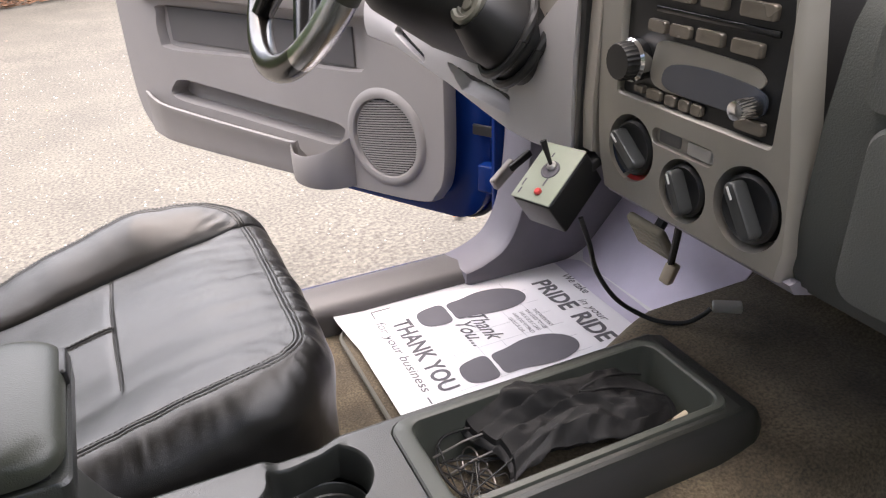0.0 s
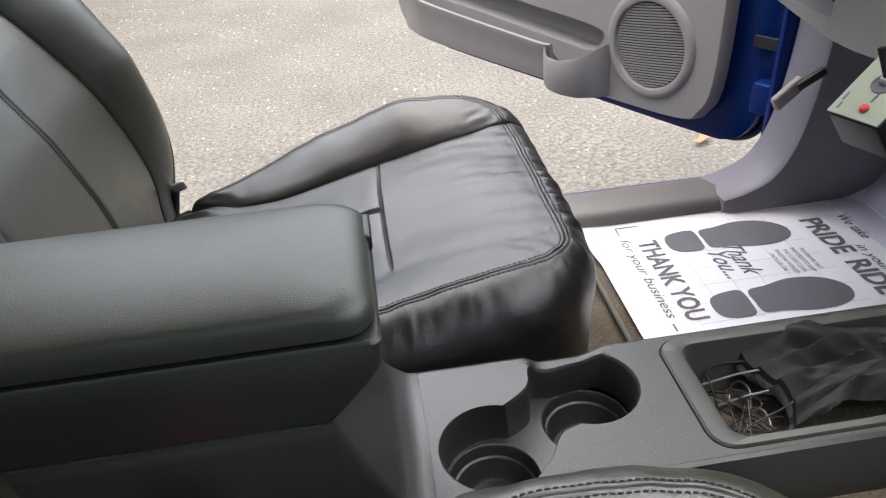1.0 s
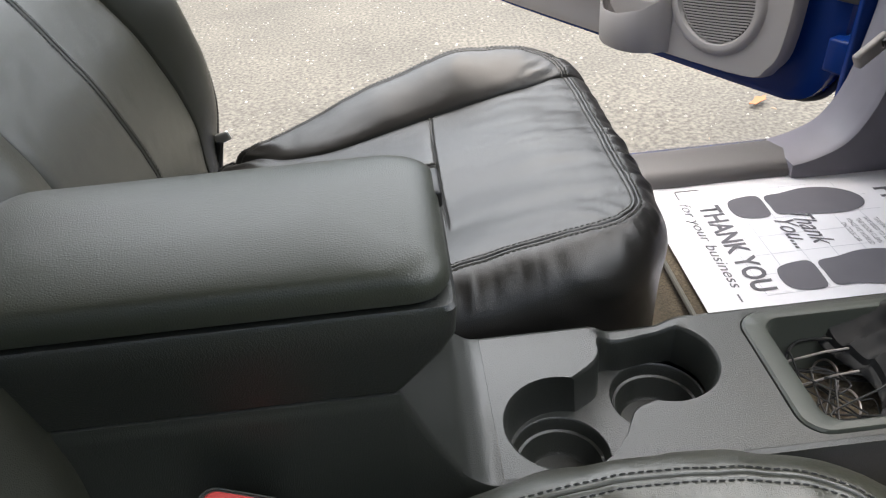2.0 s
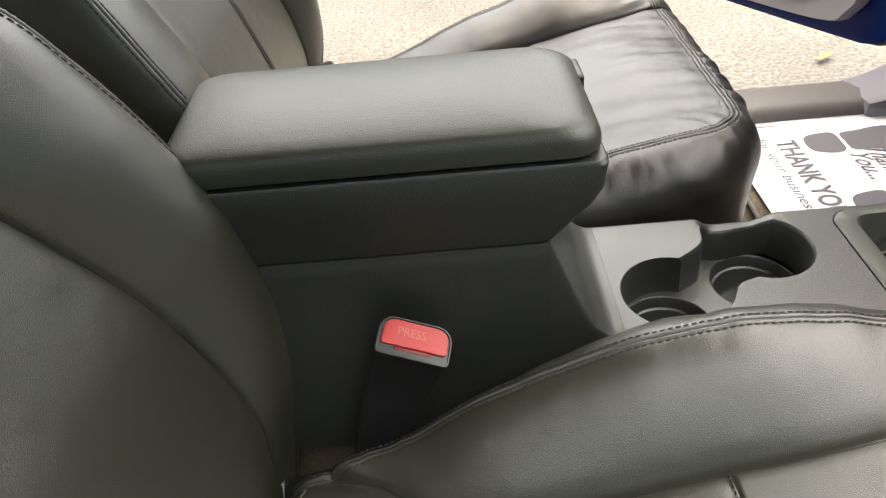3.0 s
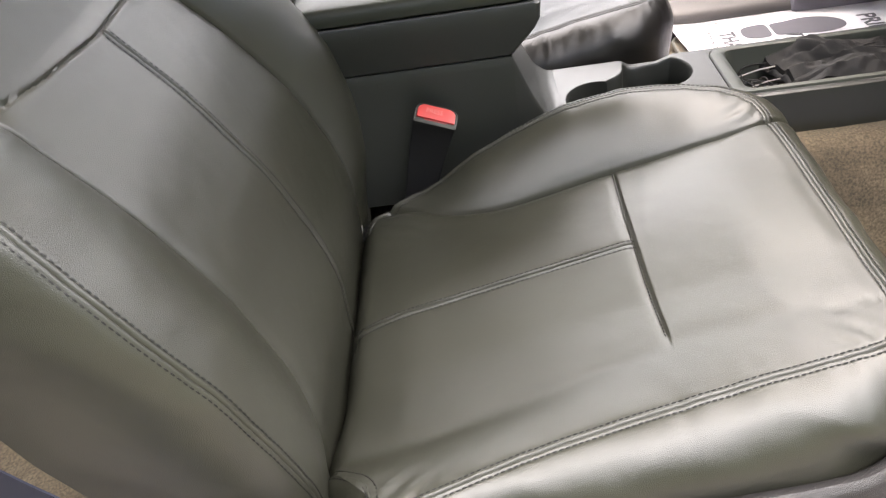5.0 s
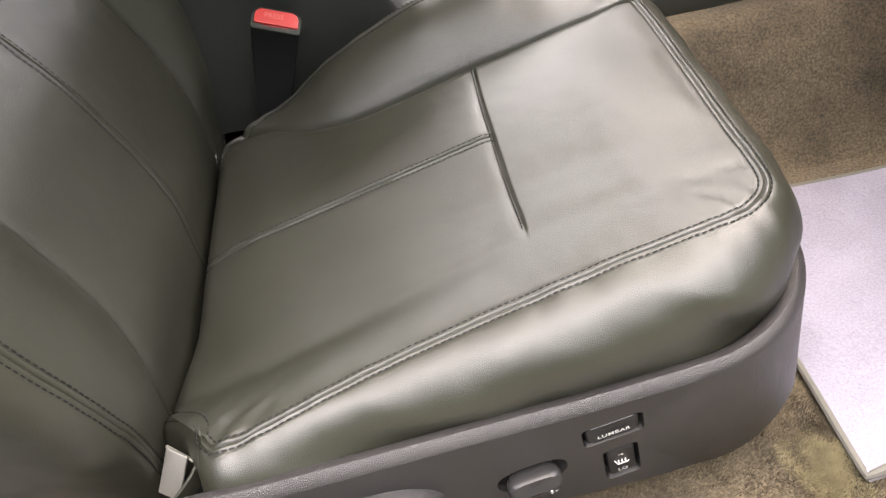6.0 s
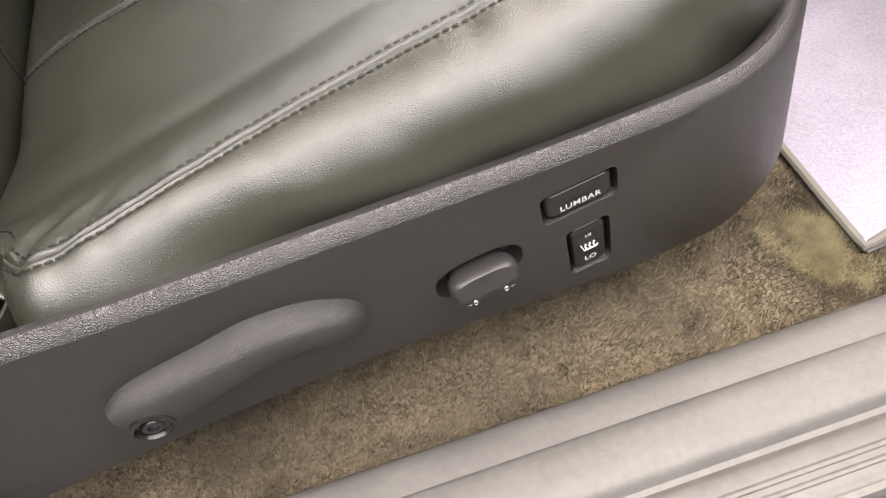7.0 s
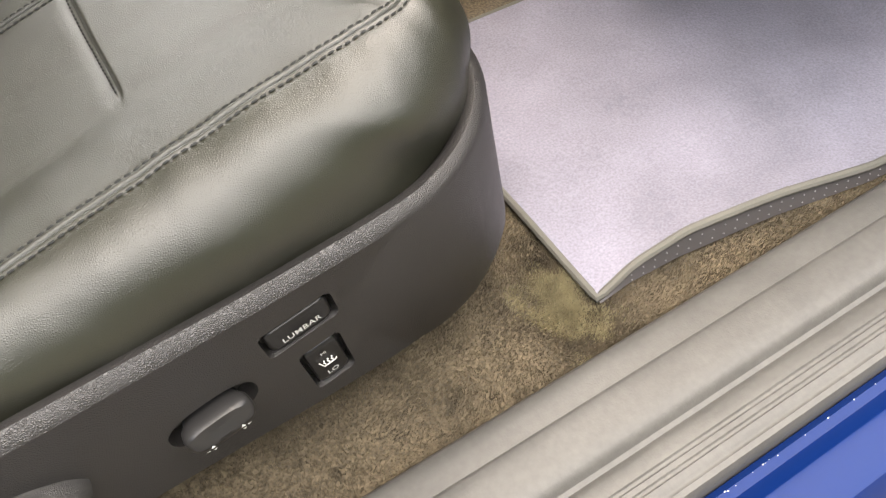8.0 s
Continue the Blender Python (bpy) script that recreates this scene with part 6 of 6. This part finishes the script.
    mesh_object("display", *moved(loft([[(y, z, d) for y, z in lcd] for d in (0.006, 0.0035)]), STACK), LCD, face, "dark blue-grey display")
    for cy, cz, r, mat in ((0.126, 0.993, 0.0195, BLACK), (-0.035, 0.985, 0.009, CHROME)):
        rings = [[(cy + q * (1 + 0.025 * math.cos(24 * a)) * math.cos(a), cz + q * (1 + 0.025 * math.cos(24 * a)) * math.sin(a), d) for a in np.linspace(0, 2 * math.pi, 96, endpoint=False)] for q, d in ((r, 0.008), (r * 0.97, -0.018), (r * 0.90, -0.0215), (r * 0.3, -0.022))]
        k = mesh_object("radio_knob", *moved(loft(rings), STACK), mat, face, "ribbed knob")
        if mat is BLACK:
            rings = [[(cy + q * math.cos(a), cz + q * math.sin(a), d) for a in np.linspace(0, 2 * math.pi, 36, endpoint=False)] for q, d in ((r * 1.02, 0.008), (r * 1.14, 0.004), (r * 1.14, -0.004), (r * 1.0, -0.007))]
            mesh_object("knob_flange", *moved(loft(rings, False, False), STACK), CHROME, k, "bright flange")
    for cy, cz, w, h in ((0.095, 0.963, 0.022, 0.010), (0.070, 0.963, 0.016, 0.011), (0.051, 0.963, 0.014, 0.011), (0.034, 0.963, 0.014, 0.011), (0.118, 0.964, 0.014, 0.008), (-0.030, 0.966, 0.034, 0.012), (0.100, 1.030, 0.026, 0.012), (0.068, 1.030, 0.028, 0.012), (0.030, 1.031, 0.034, 0.013), (-0.014, 1.030, 0.036, 0.013), (0.110, 1.062, 0.030, 0.013), (0.070, 1.062, 0.030, 0.012), (0.030, 1.062, 0.032, 0.012), (-0.02, 1.062, 0.040, 0.014), (0.09, 1.09, 0.05, 0.012), (0.0, 1.09, 0.07, 0.012)):
        key(cy, cz, w, h, BUTTON, 0.004, parent=face, label="brown-grey key")
    part("disc_slot", box(0.5645, 0.03, 1.046, 0.004, 0.15, 0.006, 0.001), BLACK_GLOSS, face, "black disc slot")
    key(0.066, 0.9245, 0.034, 0.014, GREY_PANEL_DARK, 0.001, "rocker_button", bezel)
    key(0.022, 0.9245, 0.036, 0.014, SILVER, 0.003, "rocker_button", bezel, "bright rear defrost button")
    # climate dials
    for n_, ((cy, cz), r, tilt) in enumerate(zip(dials, dial_r, (35, 60, 55))):
        rings = [[(cy + q * math.cos(a), cz + q * math.sin(a), d) for a in np.linspace(0, 2 * math.pi, 40, endpoint=False)] for q, d in ((r * 0.84, 0.018), (r * 0.82, 0.004), (r * 0.74, 0.001), (r * 0.60, 0.004), (r * 0.2, 0.004))]
        dial = mesh_object("climate_dial", *moved(loft(rings), STACK), BLACK, bezel, "black round climate dial")
        c, s = math.cos(radians(tilt)), math.sin(radians(tilt))
        bar = [(cy + c * x - s * y, cz + s * x + c * y) for x, y in rounded_rect(-r * 0.70, -r * 0.17, r * 0.70, r * 0.17, r * 0.15)]
        v, f = rocker(bar, 0.006, -0.012)
        gripbar = mesh_object("dial_grip", *moved((v, f), STACK), DIAL_GREY, dial, "grey dial grip bar")
        v, f = loft([[(cy + c * x - s * y, cz + s * x + c * y, -0.0128) for x, y in ((r * 0.30, -0.0012), (r * 0.62, -0.0012), (r * 0.62, 0.0012), (r * 0.30, 0.0012))], [(cy + c * x - s * y, cz + s * x + c * y, -0.0122) for x, y in ((r * 0.30, -0.0012), (r * 0.62, -0.0012), (r * 0.62, 0.0012), (r * 0.30, 0.0012))]])
        mesh_object("pointer_mark", *moved((v, f), STACK), WHITE, gripbar)
        if n_ == 0:
            for a0, a1, mat in ((-70, 10, RED), (20, 80, LCD)):
                seg = [[(cy + q * math.cos(radians(a)), cz + q * math.sin(radians(a)), d) for q, d in ((r * 0.97, 0.004), (r * 0.86, 0.012))] for a in np.linspace(a0 - 90, a1 - 90, 14)]
                mesh_object("temperature_band", *moved(loft(seg, False, False, False), STACK), mat, bezel)
    # panel under the stack that runs forward to the tunnel
    v, f = loft([[(0.566, y, 0.840), (0.575, y, 0.828), (0.62, y, 0.815), (0.72, y, 0.775), (0.72, y, 0.80), (0.60, y, 0.842)] for y in (0.17, 0.04, -0.10)])
    mesh_object("lower_panel", *moved((v, f), Matrix.Identity(4)), LOWER, dash, "lilac-grey panel below the stack")
    v, f = loft([[(0.585, y, 0.842), (0.592, y, 0.826), (0.62, y, 0.818), (0.95, y, 0.74), (0.95, y, 0.78), (0.62, y, 0.845)] for y in (-0.10, -0.4, -0.70)])
    mesh_object("lower_panel", v, f, DASH_DARK, dash)
    # knee panel below the column: a band with two finger slots that rises beside the stack
    edge_y = [0.218, 0.262, 0.30, 0.328, 0.345, 0.40, 0.484, 0.55, 0.627, 0.70]
    edge_x = [0.551, 0.546, 0.541, 0.538, 0.535, 0.527, 0.515, 0.504, 0.490, 0.470]
    low_z = [0.856, 0.853, 0.852, 0.853, 0.855, 0.867, 0.887, 0.901, 0.918, 0.925]
    top_z = [1.070, 1.032, 0.992, 0.955, 0.912, 0.933, 0.955, 0.957, 0.962, 0.985]
    ease = lambda q: float(np.clip(q, 0, 1) ** 2 * (3 - 2 * np.clip(q, 0, 1)))

    def slot_depth(y, z):
        """How far the two slots sink below the panel."""
        za, zb = np.interp(y, [0.336, 0.476], [0.905, 0.924]), np.interp(y, [0.336, 0.448, 0.480], [0.882, 0.889, 0.923])
        inside = ease((za - z) / 0.003) * ease((z - zb) / 0.003) * ease((y - 0.336) / 0.005)
        wide = inside * (0.008 + 0.030 * (z - zb) / max(za - zb, 0.004))
        q = float(np.clip(((y - 0.612) * -0.064 + (z - 0.947) * -0.028) / 0.00488, 0, 1))
        gap = math.hypot(y - 0.612 + 0.064 * q, z - 0.947 + 0.028 * q)
        return max(wide, 0.022 * ease((0.0075 - gap) / 0.003))

    rings = []
    for y in np.linspace(0.70, 0.218, 230):
        x0, zb, zt = (float(np.interp(y, edge_y, e)) for e in (edge_x, low_z, top_z))
        face = [(x0 - 0.004 * math.sin(math.pi * v) + slot_depth(y, zb + 0.004 + (zt - zb - 0.008) * v), y, zb + 0.004 + (zt - zb - 0.008) * v) for v in np.linspace(0, 1, 30)]
        rings.append([(x0 + 0.12, y, zb - 0.022), (x0 + 0.03, y, zb - 0.006), (x0 + 0.006, y, zb)] + face + [(x0 + 0.006, y, zt), (x0 + 0.05, y, zt + 0.004)])
    knee = mesh_object("knee_panel", *loft(rings), KNEE, dash, "pale grey knee panel with two finger slots below the steering column")
    # black strips put into both slots in place of their inner shade
    rings = []
    for y in np.linspace(0.341, 0.466, 14):
        x0, z = float(np.interp(y, edge_y, edge_x)), float(np.interp(y, [0.336, 0.476], [0.902, 0.921]))
        low = z - float(np.interp(y, [0.341, 0.44, 0.466], [0.010, 0.011, 0.006])) * (0.75 + 0.35 * math.sin(y * 60))
        rings.append([(x0 + 0.004, y, z), (x0 + 0.004, y, z - 0.003), (x0 + 0.009, y, low), (x0 + 0.035, y, low), (x0 + 0.035, y, z)])
    mesh_object("slot_liner", *loft(rings), MATT_BLACK, knee, "black slot liner")
    rings = [[(float(np.interp(0.609 - 0.058 * q, edge_y, edge_x)) + d, 0.609 - 0.058 * q + a, 0.9457 - 0.0254 * q + b) for a, b, d in ((0.001, 0.0045, 0.003), (-0.001, -0.0045, 0.003), (-0.001, -0.0045, 0.018), (0.001, 0.0045, 0.018))] for q in np.linspace(0, 1, 6)]
    mesh_object("slot_liner", *loft(rings), MATT_BLACK, knee, "black slot liner")
    rings = [[(x, y, 0.90), (x - 0.006, y, 1.02), (x, y, 1.16), (x + 0.02, y, 1.16), (x + 0.02, y, 0.90)] for x, y in ((0.535, 0.66), (0.560, 0.45), (0.585, 0.24))]
    mesh_object("column_recess", *loft(rings), MATT_BLACK, dash, "black recess round the steering column")
    rings = [[(x, y, z) for x, z in ((0.556, 0.875), (0.553, 0.93), (0.556, 1.02), (0.565, 1.20), (0.62, 1.20), (0.62, 0.86))] for y in (0.184, 0.255, 0.33)]
    mesh_object("side_trim", *loft(rings), BEZEL_LIGHT, dash, "pale trim panel beside the stack")
    part("panel_gap", box(0.558, 0.207, 1.0, 0.016, 0.010, 0.30, 0.001), BLACK, dash, "dark panel gap")


DASH_DARK = material("dark_green_grey_dash", (0.075, 0.080, 0.073), 0.6, grain=0.4, grain_size=600, vary=0.06)
GLOVE = material("green_grey_glove_box", (0.11, 0.115, 0.105), 0.55, grain=0.4, grain_size=600, vary=0.06)
LOWER = material("lilac_grey_lower_panel", (0.36, 0.34, 0.38), 0.55, grain=0.2, grain_size=600)
KNEE = material("pale_grey_knee_panel", (0.56, 0.535, 0.53), 0.5, grain=0.2, grain_size=600, vary=0.05)
BEZEL_LIGHT = material("pale_bronze_trim", (0.38, 0.35, 0.30), 0.45, grain=0.1, grain_size=900)
DIAL_GREY = material("grey_dial_grip", (0.06, 0.063, 0.063), 0.35)
build_dash()


# ---- steering wheel and column ----
def build_wheel():
    wheel = thing("steering_wheel", "black steering wheel with a bright metallic spoke cover", "steering wheel", (0.42, 0.42, 1.06))
    tilt = radians(26)
    m = Matrix.Translation((0.332, 0.43, 1.132)) @ Matrix(((0, -math.sin(tilt) * -1, -math.cos(tilt), 0), (1, 0, 0, 0), (0, math.cos(tilt), -math.sin(tilt) * -1, 0), (0, 0, 0, 1)))
    R = 0.186
    for name, a0, a1, mat, label, closed in (("rim_lower", 236, 330, RIM, "glossy dark lower rim", False), ("spoke_cover", 205, 236, CHROME_SOFT, "bright metallic spoke cover", False), ("rim_upper", -30, 210, LEATHER, "black leather rim", False)):
        pts = [(R * math.cos(radians(a)), R * math.sin(radians(a)), 0) for a in np.linspace(a0, a1, 60)]
        v, f = tube(pts, 0.0175, 14)
        mesh_object(name, *moved((v, f), m), mat, wheel, label)
    rings = [[(x * s, y * s - 0.01, d) for x, y in rounded_rect(-0.085, -0.07, 0.085, 0.075, 0.04)] for s, d in ((0.7, 0.05), (1.0, 0.03), (1.0, 0.0), (0.93, -0.02), (0.7, -0.03))]
    mesh_object("hub", *moved(loft(rings), m), BLACK, wheel, "black hub pad")
    for a in (8, 172, 232, 308):
        c, s = math.cos(radians(a)), math.sin(radians(a))
        v, f = tube([(0.06 * c, 0.06 * s, 0.0), (0.12 * c, 0.12 * s, 0.004), (R * c, R * s, 0.0)], [0.020, 0.017, 0.014], 10)
        mesh_object("spoke", *moved((v, f), m), BLACK_GLOSS, wheel)
    col = thing("steering_column", "black steering column shroud with ignition lock", "steering column", (0.55, 0.42, 1.0))
    axis = [(0.375, 0.43, 1.110), (0.42, 0.425, 1.075), (0.50, 0.42, 1.035), (0.60, 0.42, 0.985)]
    v, f = tube(axis, [0.045, 0.068, 0.082, 0.080], 28)
    mesh_object("shroud", v, f, BLACK, col)
    mm = Matrix.Translation((0.4685, 0.335, 1.031)) @ Matrix.Rotation(radians(-58), 4, "Y") @ Matrix.Rotation(radians(10), 4, "X")
    rings = [[(r * math.cos(a), r * math.sin(a), d) for a in np.linspace(0, 2 * math.pi, 30, endpoint=False)] for r, d in ((0.026, -0.030), (0.026, -0.004), (0.0235, -0.001), (0.0195, -0.001), (0.0165, -0.004), (0.016, -0.004), (0.0135, -0.004), (0.0125, -0.008), (0.008, -0.008), (0.007, -0.005), (0.0025, -0.005))]
    lock = mesh_object("ignition_lock", *moved(loft(rings), mm), IGNITION, col, "pale metal ignition lock")
    v, f = tube([(0.480, 0.340, 1.022), (0.505, 0.338, 1.00), (0.545, 0.33, 0.975), (0.60, 0.32, 0.95)], [0.031, 0.046, 0.052, 0.050], 28)
    mesh_object("lock_housing", v, f, BLACK, col)
    for k, rr in ((0, 0.0545), (1, 0.0575)):
        c, way = Vector((0.527 + 0.018 * k, 0.334 - 0.004 * k, 0.987 - 0.011 * k)), Vector((0.85, -0.13, -0.51)).normalized()
        e = way.cross(Vector((0, 0, 1))).normalized()
        w = way.cross(e)
        mesh_object("boot_fold", *tube([c + (e * math.cos(q) + w * math.sin(q)) * rr for q in np.linspace(0, 2 * math.pi, 40)], 0.006, 8), BLACK, col, "folded black rubber boot")


RIM = material("glossy_dark_rim", (0.020, 0.017, 0.014), 0.2, spec=0.8)
CHROME_SOFT = material("brushed_bright_metal", (0.70, 0.69, 0.67), 0.22, metal=1.0)
IGNITION = material("pale_lock_metal", (0.22, 0.215, 0.18), 0.4, metal=0.4)
build_wheel()


# ---- small things of the driver footwell ----
def build_footwell():
    # brake controller under the dash
    ctrl = thing("brake_controller", "black control box with mint label and toggle under the dash", "control box", (0.52, 0.18, 0.83))
    o, a, b, c = Vector((0.467, 0.215, 0.826)), Vector((0.0635, 0.0209, 0.0482)), Vector((0.0161, -0.0567, 0.0034)), Vector((0.0296, 0.0059, -0.0416))
    a.normalize()
    b = (b - a * b.dot(a)).normalized()
    n = a.cross(b).normalized()
    if n.dot(c) < 0:
        n = -n
    m = Matrix.Translation(o) @ Matrix(((a.x, b.x, n.x, 0), (a.y, b.y, n.y, 0), (a.z, b.z, n.z, 0), (0, 0, 0, 1)))
    A, B, C = 0.082, 0.059, 0.051
    part("case", box(0, 0, 0, A, B, C, 0.003, m=m @ pose(A / 2, B / 2, C / 2 + 0.001)), BLACK, ctrl)
    label = part("face_label", box(0, 0, 0, A, B, 0.002, 0.0008, m=m @ pose(A / 2, B / 2, -0.0012)), MINT, ctrl, "pale mint printed face label")
    rings = [[(0.046 + r * math.cos(q), 0.030 + r * math.sin(q), d) for q in np.linspace(0, 2 * math.pi, 24, endpoint=False)] for r, d in ((0.012, -0.002), (0.012, -0.0035), (0.0105, -0.0035), (0.0095, -0.0025))]
    mesh_object("dial_ring", *moved(loft(rings), m), PRINT, label, "dark ring")
    mesh_object("toggle_nut", *moved(loft([[(0.050 + r * math.cos(q), 0.030 + r * math.sin(q), d) for q in np.linspace(0, 2 * math.pi, 12, endpoint=False)] for r, d in ((0.006, -0.002), (0.006, -0.006), (0.004, -0.008))]), m), SILVER, ctrl, "metal toggle nut")
    v, f = tube([(0.050, 0.030, -0.006), (0.056, 0.027, -0.020), (0.063, 0.023, -0.034)], [0.0022, 0.0032, 0.0042], 10)
    mesh_object("toggle_lever", *moved((v, f), m), BLACK, ctrl, "black toggle lever")
    rings = [[(0.014 + r * math.cos(q), 0.034 + r * math.sin(q), d) for q in np.linspace(0, 2 * math.pi, 18, endpoint=False)] for r, d in ((0.0045, -0.002), (0.0045, -0.005), (0.003, -0.0065))]
    mesh_object("indicator_lamp", *moved(loft(rings), m), RED, ctrl, "red indicator")
    for k, (x0, y0, w) in enumerate(((0.010, 0.008, 0.008), (0.022, 0.006, 0.010), (0.066, 0.020, 0.006), (0.030, 0.034, 0.014))):
        part("printed_bar", box(0, 0, 0, w, 0.0018, 0.0006, 0, m=m @ pose(x0, y0, -0.0024)), PRINT, label)
    part("mounting_bracket", box(0.556, 0.196, 0.852, 0.040, 0.030, 0.012, 0.003, m=pose(0, 0, 0, 0, -40, -20)), BLACK, ctrl, "black mounting bracket")
    # cable from the box to a plug on the tunnel
    cable = thing("wiring_cable", "black cable hanging from the box to the tunnel", "cable", (0.64, 0.14, 0.63))
    pts = smooth_path([(0.536, 0.170, 0.800), (0.548, 0.167, 0.766), (0.573, 0.180, 0.712), (0.599, 0.175, 0.670), (0.625, 0.164, 0.646), (0.648, 0.141, 0.636), (0.672, 0.117, 0.640), (0.690, 0.107, 0.652), (0.699, 0.104, 0.661)], 8)
    mesh_object("sheath", *tube(pts, 0.0032, 10), BLACK, cable)
    part("plug", box(0.714, 0.092, 0.666, 0.036, 0.016, 0.012, 0.003, m=pose(0, 0, 0, 0, -6, -42)), PLUG, cable, "pale grey plug")
    # hanging tan plug and pedal
    plug = thing("hanging_plug", "tan connector hanging from a wire above the pedals", "connector", (0.80, 0.30, 0.60))
    part("shell", box(0.800, 0.290, 0.592, 0.018, 0.02, 0.036, 0.004, m=pose(0, 0, 0, 12, 10, 20)), BRASS, plug)
    mesh_object("lead", *tube(smooth_path([(0.800, 0.290, 0.608), (0.797, 0.282, 0.65), (0.79, 0.27, 0.72), (0.78, 0.26, 0.80)], 6), 0.006, 8), BLACK, plug, "black lead")
    pedal = thing("brake_pedal", "brown-grey rubber brake pedal in the footwell", "pedal", (0.86, 0.40, 0.60))
    pm = Matrix.Translation((0.84, 0.385, 0.605)) @ Matrix.Rotation(radians(-30), 4, "Y")
    part("pad", box(0, 0, 0, 0.016, 0.092, 0.072, 0.008, m=pm), PEDAL, pedal)
    for k in range(5):
        part("rib", box(0, 0, 0, 0.003, 0.076, 0.007, 0.001, m=pm @ pose(-0.0078, 0, -0.024 + 0.012 * k)), PEDAL, pedal)
    mesh_object("arm", *tube([(0.85, 0.385, 0.61), (0.90, 0.38, 0.70), (0.93, 0.375, 0.86)], 0.010, 8), BLACK, pedal, "black steel arm")
    lever = thing("hood_release", "grey bonnet release lever on the kick panel", "lever", (0.70, 0.63, 0.66))
    part("grip", box(0.682, 0.616, 0.668, 0.060, 0.014, 0.026, 0.005, m=pose(0, 0, 0, 0, -32, 14)), GREY_PANEL, lever)
    part("stem", box(0.715, 0.612, 0.690, 0.05, 0.010, 0.014, 0.003, m=pose(0, 0, 0, 0, -30, 0)), BLACK, lever)


PLUG = material("pale_grey_plug", (0.40, 0.38, 0.35), 0.5)
PEDAL = material("worn_pedal_rubber", (0.21, 0.19, 0.14), 0.75, grain=0.4, grain_size=500)
build_footwell()
